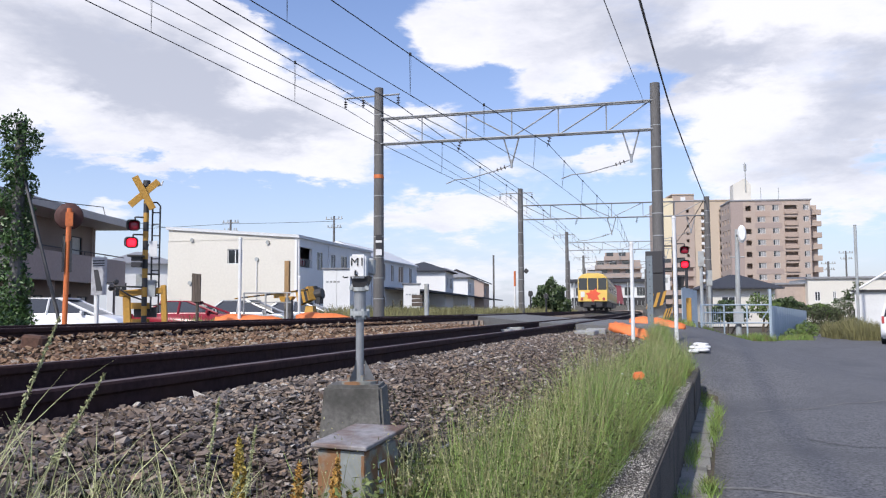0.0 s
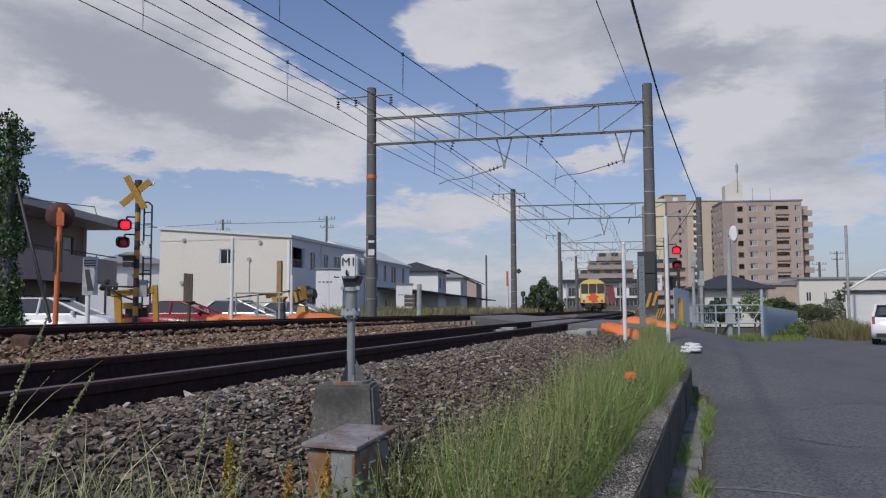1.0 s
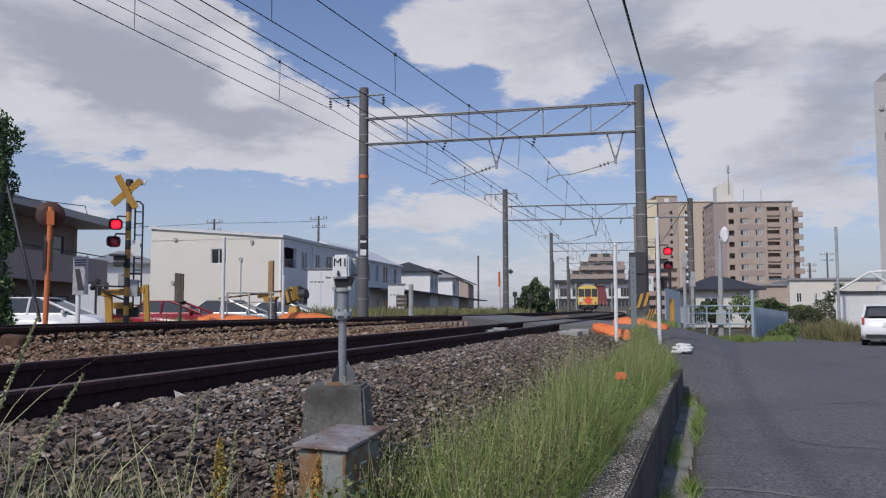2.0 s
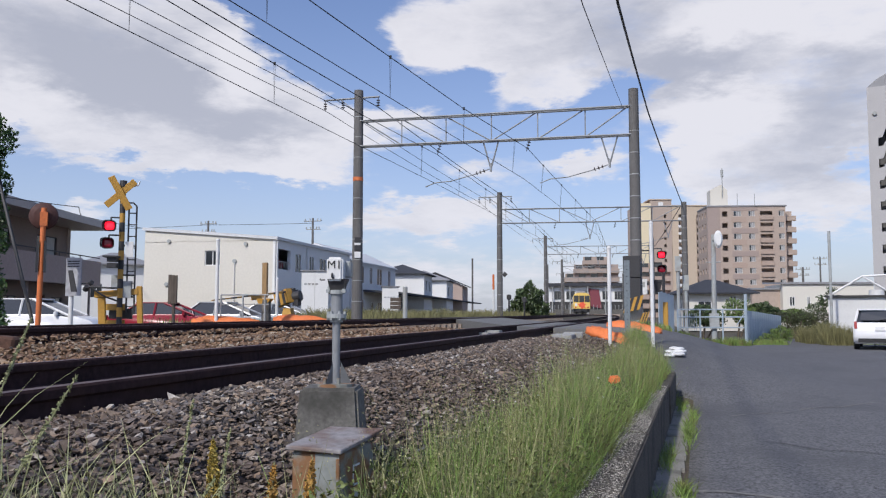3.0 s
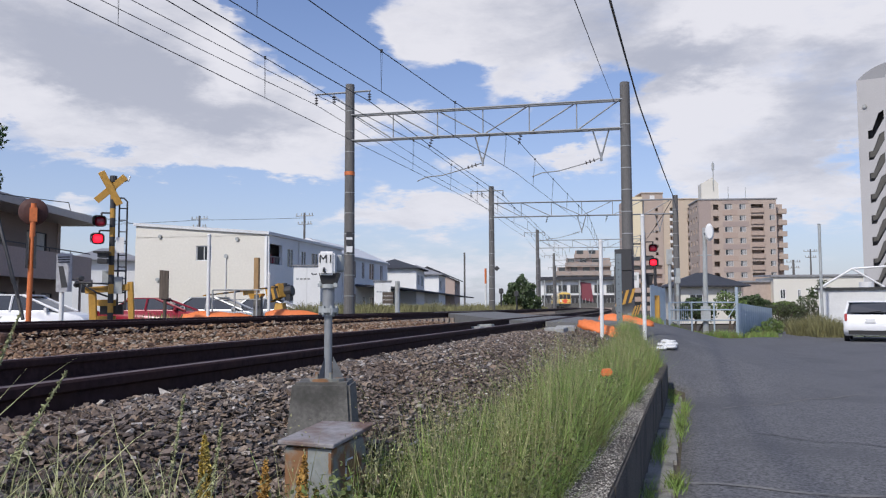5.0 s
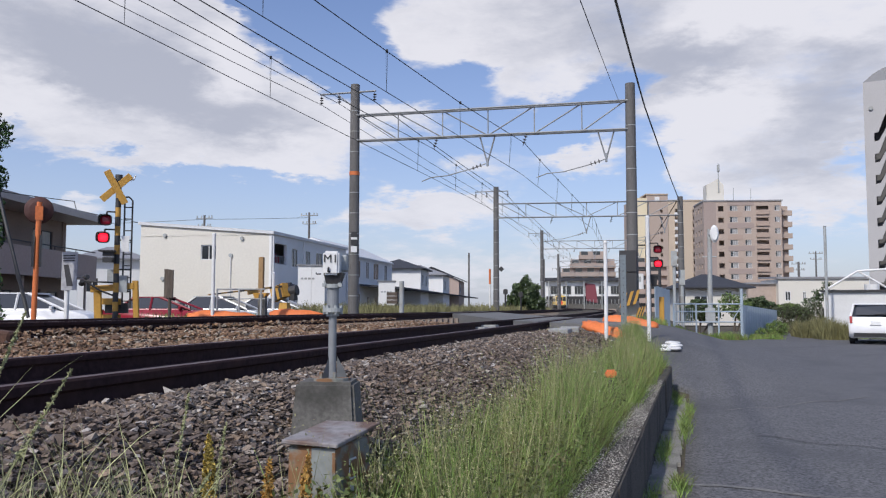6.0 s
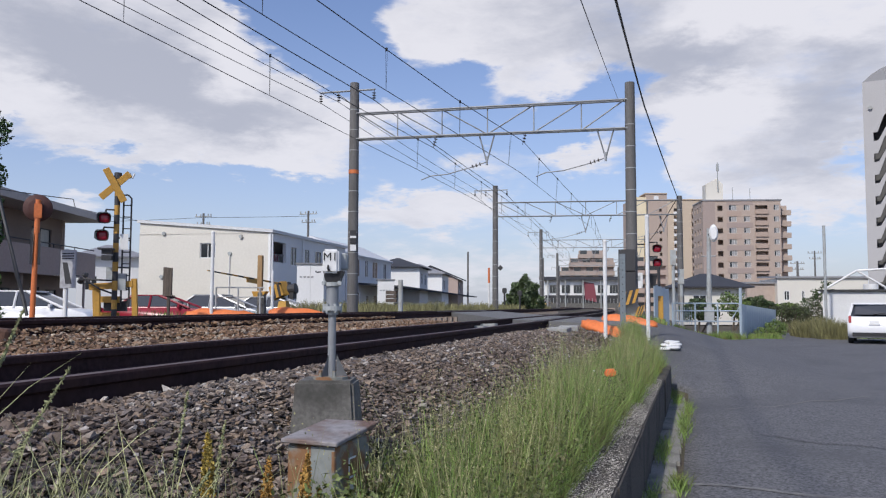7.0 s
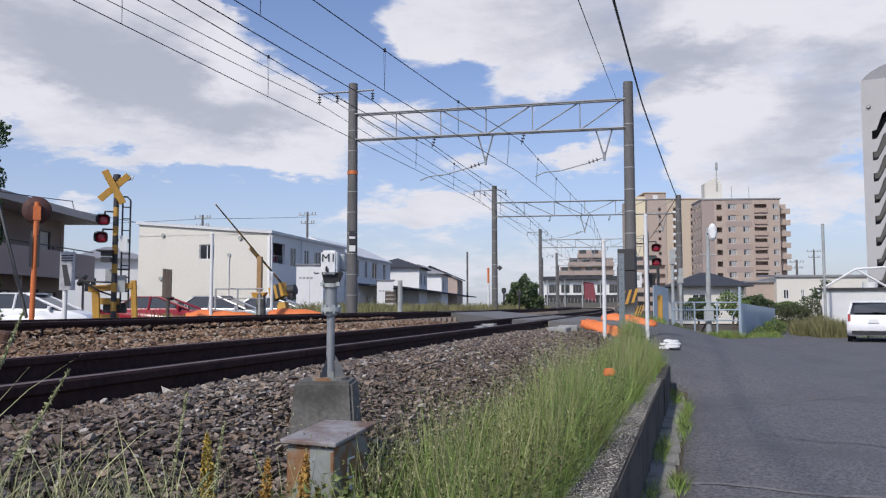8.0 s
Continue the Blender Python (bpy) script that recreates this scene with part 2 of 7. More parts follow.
YELLOW = material("warning_yellow", (0.5, 0.27, 0.045), 0.55, grain=20, vary=0.15, stains=0.4, stain_color=(0.3, 0.17, 0.04), bump=0.06)
ORANGE = material("orange_sheet", (0.72, 0.19, 0.055), 0.6, grain=14, vary=0.12, bump=0.25)
ORANGE_POLE = material("orange_pole_paint", (0.6, 0.16, 0.045), 0.55, grain=20, vary=0.15, bump=0.05)
RED_LENS = material("dark_red_lens", (0.28, 0.012, 0.03), 0.25, bump=0)
RED_GLOW = material("lit_red_lamp", (0.8, 0.02, 0.04), 0.3, emit=(1.0, 0.012, 0.035), power=1.6, bump=0)
WALL_CREAM = material("cream_siding", (0.66, 0.63, 0.56), 0.8, grain=8, vary=0.05, stains=0.2, stain_color=(0.56, 0.53, 0.47), stain_scale=0.4, bump=0.01)
WALL_WHITE = material("white_siding", (0.74, 0.74, 0.73), 0.75, grain=8, vary=0.04, stains=0.2, stain_color=(0.55, 0.55, 0.54), stain_scale=0.5, bump=0.05)
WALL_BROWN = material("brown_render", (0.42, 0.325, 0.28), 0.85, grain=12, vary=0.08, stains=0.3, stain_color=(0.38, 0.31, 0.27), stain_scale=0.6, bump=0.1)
# darker copy of the brown render: shade under balcony and eave put into colour
WALL_BROWN_SHADE = material("shaded_brown_render", (0.24, 0.185, 0.16), 0.85, grain=12, vary=0.1, stains=0.3, stain_color=(0.2, 0.15, 0.13), stain_scale=0.6, bump=0.1)
WALL_TAN = material("tan_tile", (0.42, 0.335, 0.28), 0.75, grain=3, vary=0.1, stains=0.3, stain_color=(0.36, 0.28, 0.23), stain_scale=0.15, bump=0.05)
WALL_BEIGE = material("beige_tile", (0.52, 0.42, 0.32), 0.75, grain=3, vary=0.06, stains=0.2, stain_color=(0.5, 0.42, 0.3), stain_scale=0.2, bump=0.05)
WALL_GREY = material("grey_render", (0.42, 0.41, 0.41), 0.85, grain=6, vary=0.06, stains=0.3, stain_color=(0.34, 0.33, 0.33), stain_scale=0.15, bump=0.06)
ROOF_PALE = material("pale_roof_edge", (0.6, 0.61, 0.62), 0.5, grain=10, vary=0.08, stains=0.2, stain_color=(0.45, 0.45, 0.45), bump=0.05)
ROOF_BLUE = material("slate_roof", (0.042, 0.045, 0.055), 0.85, grain=10, vary=0.2, bump=0.2)
ROOF_GREY = material("grey_roof", (0.25, 0.25, 0.26), 0.6, grain=10, vary=0.12, bump=0.1)
GLASS = glass_material("window_glass", (0.03, 0.035, 0.04))
CURTAIN = material("pale_curtain", (0.5, 0.49, 0.46), 0.9, grain=8, vary=0.1, bump=0.1)
DARK_HOLE = material("dark_recess", (0.04, 0.038, 0.036), 0.9, bump=0)
TRAIN_YELLOW = material("yellow_train_paint", (0.78, 0.53, 0.13), 0.4, grain=6, vary=0.05, bump=0)
TRAIN_CREAM = material("cream_train_paint", (0.72, 0.6, 0.38), 0.45, grain=6, vary=0.06, bump=0)
TRAIN_RED = material("red_train_pattern", (0.75, 0.11, 0.05), 0.45, bump=0)
CAR_WHITE = material("white_car_paint", (0.78, 0.78, 0.79), 0.25, grain=4, vary=0.02, bump=0)
CAR_RED = material("red_car_paint", (0.26, 0.015, 0.03), 0.3, grain=4, vary=0.05, bump=0)
CAR_SILVER = material("silver_car_paint", (0.45, 0.46, 0.47), 0.35, 0.5, grain=4, vary=0.05, bump=0)
RUST_BOX = material("rusted_grey_paint", (0.22, 0.225, 0.2), 0.7, grain=30, vary=0.15, stains=0.95, stain_color=(0.23, 0.11, 0.045), stain_scale=11, stain_range=(0.4, 0.53), bump=0.25)
WOOD = material("weathered_wood", (0.095, 0.075, 0.06), 0.9, grain=25, vary=0.4, bump=0.4, streak=0.15)
GRASS = material("grass_blade", (0.165, 0.25, 0.058), 0.7, grain=3, vary=0.25, random_value=0.65, island=True, bump=0, stains=0.6, stain_color=(0.22, 0.16, 0.075), stain_scale=3.2)
GRASS_DRY = material("dry_grass_blade", (0.3, 0.29, 0.14), 0.7, grain=3, vary=0.25, random_value=0.35, island=True, bump=0)
LEAF = material("leaf", (0.06, 0.09, 0.032), 0.55, grain=2, vary=0.3, random_value=0.5, island=True, bump=0)
LEAF_LIGHT = material("light_leaf", (0.12, 0.175, 0.045), 0.55, grain=2, vary=0.3, random_value=0.5, island=True, bump=0)
BARK = material("bark", (0.1, 0.08, 0.06), 0.95, grain=30, vary=0.4, bump=0.5)
DOCK = material("dock_seed", (0.46, 0.34, 0.08), 0.8, random_value=0.5, island=True, bump=0)
BLUE_FENCE = material("blue_grey_fence_paint", (0.36, 0.43, 0.49), 0.55, grain=12, vary=0.08, stains=0.25, stain_color=(0.3, 0.34, 0.37), bump=0.05)


# ---- mesh helpers ----
def box(bm, x0, y0, z0, x1, y1, z1, m=None):
    v = [bm.verts.new(m @ Vector(c) if m else c) for c in
         ((x0, y0, z0), (x1, y0, z0), (x1, y1, z0), (x0, y1, z0), (x0, y0, z1), (x1, y0, z1), (x1, y1, z1), (x0, y1, z1))]
    for f in ((0, 3, 2, 1), (4, 5, 6, 7), (0, 1, 5, 4), (1, 2, 6, 5), (2, 3, 7, 6), (3, 0, 4, 7)):
        bm.faces.new([v[i] for i in f])
    return bm


def rod(bm, a, b, r0, r1=None, n=8, caps=True):
    a, b = Vector(a), Vector(b)
    r1 = r0 if r1 is None else r1
    q = (b - a).to_track_quat("Z", "Y")
    rings = []
    for p, r in ((a, r0), (b, r1)):
        rings.append([bm.verts.new(p + q @ Vector((r * math.cos(2 * math.pi * i / n), r * math.sin(2 * math.pi * i / n), 0))) for i in range(n)])
    for i in range(n):
        bm.faces.new((rings[0][i], rings[0][(i + 1) % n], rings[1][(i + 1) % n], rings[1][i]))
    if caps:
        bm.faces.new(rings[0][::-1])
        bm.faces.new(rings[1])
    return bm


def tube(bm, points, r, n=6):
    for a, b in zip(points, points[1:]):
        rod(bm, a, b, r, r, n)
    return bm


def loft(bm, rings, closed=True):
    made = [[bm.verts.new(p) for p in ring] for ring in rings]
    n = len(rings[0])
    for a, b in zip(made, made[1:]):
        for i in range(n if closed else n - 1):
            bm.faces.new((a[i], a[(i + 1) % n], b[(i + 1) % n], b[i]))
    if closed:
        bm.faces.new(made[0][::-1])
        bm.faces.new(made[-1])
    return bm


def bevel(bm, width, segments=2):
    bmesh.ops.bevel(bm, geom=bm.edges[:], offset=width, segments=segments, affect="EDGES", clamp_overlap=True)
    return bm


def mesh_of(name, bm, mat, smooth=False):
    bmesh.ops.recalc_face_normals(bm, faces=bm.faces)
    me = bpy.data.meshes.new(name)
    bm.to_mesh(me)
    bm.free()
    for m in (mat if isinstance(mat, (list, tuple)) else [mat]):
        me.materials.append(m)
    if smooth:
        for p in me.polygons:
            p.use_smooth = True
    return me


def part(name, bm, mat, parent, label="", smooth=False, at=None):
    ob = new(name, mesh_of(name, bm, mat, smooth))
    ob.parent = parent
    if at is not None:
        ob.matrix_basis = at
    return tagged(ob, label) if label else ob


def thing(name, label, category, at=None, group="", kind=""):
    ob = new(name)
    ob.empty_display_size = 0.2
    if at is not None:
        ob.matrix_basis = at
    return tagged(ob, label, category, group, kind)


def solid(name, bm, mat, label, category="", group="", kind="", at=None, smooth=False):
    ob = new(name, mesh_of(name, bm, mat, smooth))
    if at is not None:
        ob.matrix_basis = at
    return tagged(ob, label, category, group, kind)


def raw_mesh(name, verts, faces, mat, label, category="", kind="stuff", smooth=False):
    me = bpy.data.meshes.new(name)
    verts, faces = np.asarray(verts, np.float32), np.asarray(faces, np.int32)
    me.vertices.add(len(verts))
    me.vertices.foreach_set("co", verts.ravel())
    k = faces.shape[1]
    me.loops.add(faces.size)
    me.loops.foreach_set("vertex_index", faces.ravel())
    me.polygons.add(len(faces))
    me.polygons.foreach_set("loop_start", np.arange(0, faces.size, k, dtype=np.int32))
    me.polygons.foreach_set("use_smooth", np.full(len(faces), smooth))
    me.update(calc_edges=True)
    for m in (mat if isinstance(mat, (list, tuple)) else [mat]):
        me.materials.append(m)
    return tagged(new(name, me), label, category, "", kind)


def nb():
    return bmesh.new()


# ---- the lie of the land ----
NEAR_C, FAR_C = -2.78, -6.58
NEAR_Z, FAR_Z = 1.03, 1.15
GAUGE = 1.067


def bend(y):
    return -max(y, 0.0) ** 2 / 2750 - max(y - 80, 0.0) ** 2 / 9000


def heading(y):
    return math.degrees(math.atan(2 * max(y, 0.0) / 2750 + 2 * max(y - 80, 0.0) / 9000))


def step(a, b, v):
    t = min(1.0, max(0.0, (v - a) / (b - a)))
    return t * t * (3 - 2 * t)


def wall_x(y):
    return -0.396 + 0.0365 * y


def ramp_height(x, y):
    """Height of the road's ramp up to the crossing."""
    side = 1 - step(-1.2, 3.6, x)
    return 0.93 * side * step(11.6, 15.5, y) * (1 - step(25, 34, y)) if x > -1.4 else 0.93


def ground(x, y):
    xb = x - bend(y)
    left = step(-16.5, -13.8, xb)          # foot of the bank on the left
    if 13.0 < y < 30:
        left = max(left, step(-18.5, -15, xb) * 0.95)
    if xb < NEAR_C - 3:
        return 0.28 + 0.59 * left + (0.1 * step(-8.6, -7.8, xb) * (1 - step(-5.4, -4.8, xb)))
    if y < 12.4:
        edge = wall_x(y) - 0.2
        if x > edge:
            return 0.01
        if abs(xb - NEAR_C) < 0.5:
            return 0.88
        s = step(NEAR_C + 0.85, edge - 0.1, xb)
        return 0.915 - 0.485 * s
    s = step(NEAR_C + 0.75, 0.2, xb)
    low = ramp_height(max(x, -1.39), y) if y < 34 else 0.0
    if y > 30:
        low = max(low, 0.45 * (1 - step(0.2, 1.6, x)) * step(30, 36, y) * (1 - step(60, 120, y)))
    if x > 0.2 and y < 14:
        return low - 0.015
    return 0.88 + (low - 0.06 - 0.88) * s


def spread(stops):
    out = []
    for a, b, n in stops:
        out += [a + (b - a) * i / n for i in range(n)]
    return out + [stops[-1][1]]


def sheet(name, xs, ys, height, mat, label, category, kind="structure", follow=False):
    verts = [(x + (bend(y) if follow else 0), y, height(x + (bend(y) if follow else 0), y)) for y in ys for x in xs]
    n = len(xs)
    faces = [(j * n + i, j * n + i + 1, (j + 1) * n + i + 1, (j + 1) * n + i) for j in range(len(ys) - 1) for i in range(n - 1)]
    return raw_mesh(name, verts, faces, mat, label, category, kind, True)


sheet("ground", spread([(-2500, -200, 6), (-200, -30, 17), (-30, -14, 16), (-14, -4, 16), (-4, 4, 40), (4, 30, 13), (30, 2500, 10)]),
      spread([(-300, -20, 6), (-20, 0, 10), (0, 14, 40), (14, 40, 40), (40, 200, 40), (200, 3000, 12)]),
      lambda x, y: ground(x, y) - 0.03, SOIL, "brown earth with patches of low green", "ground")


def road_height(x, y):
    return max(0.0, ramp_height(max(x, -1.39), y)) if y > 11.6 else 0.0


def build_road():
    ys = spread([(-12, 11, 23), (11, 36, 50), (36, 50, 7)])
    us = [i / 24 for i in range(25)]
    verts, faces = [], []
    for y in ys:
        x0 = wall_x(y) + 0.24 if y < 12.6 else max(-1.35 + bend(y), wall_x(12.6) + 0.24 - (y - 12.6) * 1.6) if y < 24 else (-1.35 + bend(y) + step(24, 27, y) * 2.0 if y < 35.2 else 3.4 + (y - 35.2) * 0.28)
        x1 = 4.6 if y < 12 else 4.6 + (y - 12) * 1.6 if y < 27 else 28.6
        if y > 36:
            x1 = 6.2 + (y - 36) * 0.28
        verts.append((x0 - 0.004, y, road_height(x0, y) - 0.4))
        for u in us:
            x = x0 + (x1 - x0) * u
            verts.append((x, y, road_height(x, y) + 0.012))
    n = len(us) + 1
    for j in range(len(ys) - 1):
        faces += [(j * n + i, j * n + i + 1, (j + 1) * n + i + 1, (j + 1) * n + i) for i in range(n - 1)]
    raw_mesh("road", verts, faces, ASPHALT, "grey asphalt lane that climbs to a level crossing", "road", "structure", True)


build_road()


# ---- railway ----
RAIL_PROFILE = [(-0.064, 0), (0.064, 0), (0.064, 0.012), (0.012, 0.03), (0.008, 0.1), (0.033, 0.112), (0.034, 0.143), (0.027, 0.153), (-0.027, 0.153), (-0.034, 0.143), (-0.033, 0.112), (-0.008, 0.1), (-0.012, 0.03), (-0.064, 0.012)]


def rail(c, top):
    bm = nb()
    ys = spread([(-14, 20, 34), (20, 120, 50), (120, 300, 45)])
    loft(bm, [[(c + bend(y) + px, y, top - 0.153 + pz) for px, pz in RAIL_PROFILE] for y in ys])
    me_ob = solid("rail", bm, [RAIL, RAIL_TOP], "rust-brown steel rail with a worn running surface", "rail", "rails", "structure")
    for p in me_ob.data.polygons:
        if p.normal.z > 0.9 and p.center.z > top - 0.01:
            p.material_index = 1
    return me_ob


for c, top in ((NEAR_C, NEAR_Z), (FAR_C, FAR_Z)):
    for side in (-1, 1):
        rail(c + side * (GAUGE / 2 + 0.033), top)


def sleepers(c, top):
    bm = nb()
    loft(bm, [[(-1.0, -0.11, 0), (-1.0, 0.11, 0), (-1.0, 0.09, 0.14), (-1.0, -0.09, 0.14)], [(1.0, -0.11, 0), (1.0, 0.11, 0), (1.0, 0.09, 0.14), (1.0, -0.09, 0.14)]])
    me = mesh_of("sleeper", bm, SLEEPER)
    bed = thing("sleepers", "row of rust-stained concrete sleepers in ballast", "sleepers", kind="structure")
    for i in range(100):
        y = -8 + i * 0.62
        ob = new("sleeper", me)
        ob.parent = bed
        ob.matrix_basis = pose(c + bend(y), y, top - 0.153 - 0.145, 0, 0, heading(y))


sleepers(NEAR_C, NEAR_Z)
sleepers(FAR_C, FAR_Z)

ICO = bmesh.new()
bmesh.ops.create_cube(ICO, size=1.5)
bmesh.ops.triangulate(ICO, faces=ICO.faces[:])
ICO_V = np.array([v.co[:] for v in ICO.verts])
ICO_F = np.array([[v.index for v in f.verts] for f in ICO.faces])
ICO.free()
RNG = np.random.default_rng(4)


def stones(name, spots, sizes, mat, label):
    n = len(spots)
    dirs = RNG.normal(size=(n, 3, 3))
    q, _ = np.linalg.qr(dirs * 0.3 + np.eye(3)[None] * np.where(RNG.random((n, 1, 1)) < 0.5, 1, -1))
    spin = RNG.uniform(0, 2 * np.pi, n)
    turn = np.zeros((n, 3, 3))
    turn[:, 0, 0], turn[:, 0, 1], turn[:, 1, 0], turn[:, 1, 1], turn[:, 2, 2] = np.cos(spin), -np.sin(spin), np.sin(spin), np.cos(spin), 1
    q = turn @ q
    shape = ICO_V[None] + RNG.uniform(-0.5, 0.5, (n, len(ICO_V), 3))
    shape = shape * np.stack([RNG.uniform(0.9, 1.7, n), RNG.uniform(0.6, 1.1, n), RNG.uniform(0.3, 0.65, n)], 1)[:, None]
    v = np.einsum("nij,nkj->nki", q, shape) * np.asarray(sizes)[:, None, None] + np.asarray(spots)[:, None]
    f = ICO_F[None] + (np.arange(n) * len(ICO_V))[:, None, None]
    return raw_mesh(name, v.reshape(-1, 3), f.reshape(-1, 3), mat, label, "ballast")


def lay_ballast():
    spots, sizes = [], []
    for i in range(100000):
        y = 0.6 + 18 * RNG.random() ** 1.9
        x = RNG.uniform(-2.45, -0.8)
        if y > 15.5 - 0.2 * x and x < -1.2:
            continue
        if abs(abs(x - NEAR_C) - 0.57) < 0.07:
            continue
        if x > -1.75 and RNG.random() < (x + 1.75) * 0.9:
            continue
        r = RNG.uniform(0.005, 0.012) * (1 + 0.03 * y) if RNG.random() < 0.95 else RNG.uniform(0.014, 0.024)
        between = abs(x - NEAR_C) < 0.5
        spots.append((x, y, ground(x, y) + (-0.03 if between else 0.0) + RNG.uniform(-0.01, 0.02)))
        sizes.append(r)
    stones("near_ballast", spots, sizes, STONE, "grey-brown crushed stone ballast beside the track")
    spots, sizes = [], []
    for i in range(40000):
        y = 1 + 24 * RNG.random()
        x = RNG.uniform(-8.4, -3.9)
        if y > 17 - 0.2 * x:
            continue
        spots.append((x + bend(y), y, ground(x, y) + RNG.uniform(0.0, 0.04) + (0.06 if x < -4.6 else 0.03)))
        sizes.append(RNG.uniform(0.011, 0.027))
    stones("far_ballast", spots, sizes, STONE_RUSTY, "rust-brown stone ballast between the tracks")


lay_ballast()


SLAB = material("pale_slab", (0.33, 0.33, 0.32), 0.85, grain=30, vary=0.2, stains=0.5, stain_color=(0.2, 0.2, 0.19), bump=0.3)


def deck_start(x):
    """The crossing runs askew: its near edge lies further on for the far track."""
    return 16.0 - 2.1 * min(x + 2.25, 0.0) if x > -7.3 else 26.6 - 0.3 * (x + 7.3)


def crossing():
    ob = thing("crossing_deck", "worn grey asphalt and rubber panels across the rails", "level crossing", kind="structure")
    bm = nb()
    for x0, x1, z0, z1 in ((-3.12, -2.42, NEAR_Z, NEAR_Z), (-5.94, -3.46, FAR_Z - 0.02, NEAR_Z), (-6.9, -6.24, FAR_Z, FAR_Z), (-13.5, -7.3, 0.98, FAR_Z), (-2.1, -0.6, NEAR_Z, 0.96)):
        rows = []
        for y in spread([(0, 8, 6)]):
            a0, a1 = x0, x1
            yy0, yy1 = deck_start(a0), deck_start(a1)
            p0, p1 = (a0 + bend(yy0 + y), yy0 + y, z0 - 0.012), (a1 + bend(yy1 + y), yy1 + y, z1 - 0.012)
            rows.append([p0, p1, (p1[0], p1[1], 0.7), (p0[0], p0[1], 0.7)])
        loft(bm, rows)
    part("deck", bm, ASPHALT_OLD, ob)
    for x, y, w in ((-1.77, 14.25, 0.34), (-3.51, 15.1, 0.5)):
        for k in range(2):
            bm = nb()
            box(bm, -w / 2, -0.25, -0.12, w / 2, 0.25, 0.05, pose(x + 0.1 * k, y + 0.55 * k, NEAR_Z - 0.14 + 0.02 * k, RNG.uniform(-2, 2), RNG.uniform(-2, 2), RNG.uniform(-9, 9)))
            bevel(bm, 0.012, 1)
            part("edge_slab", bm, SLAB, ob, "broken concrete slab at the edge of the deck")
    return ob


crossing()


# ---- catenary portals ----
def insulator(parent, top, bottom, mat):
    a, b = Vector(top), Vector(bottom)
    bm = nb()
    rod(bm, a, b, 0.012, n=6)
    for k in range(3):
        p = a.lerp(b, 0.3 + 0.22 * k)
        q = a.lerp(b, 0.36 + 0.22 * k)
        rod(bm, p, q, 0.075, 0.05, 8)
    return part("insulator", bm, mat, parent, "dark porcelain insulator")


INSULATOR = material("brown_porcelain", (0.06, 0.045, 0.04), 0.3, bump=0)


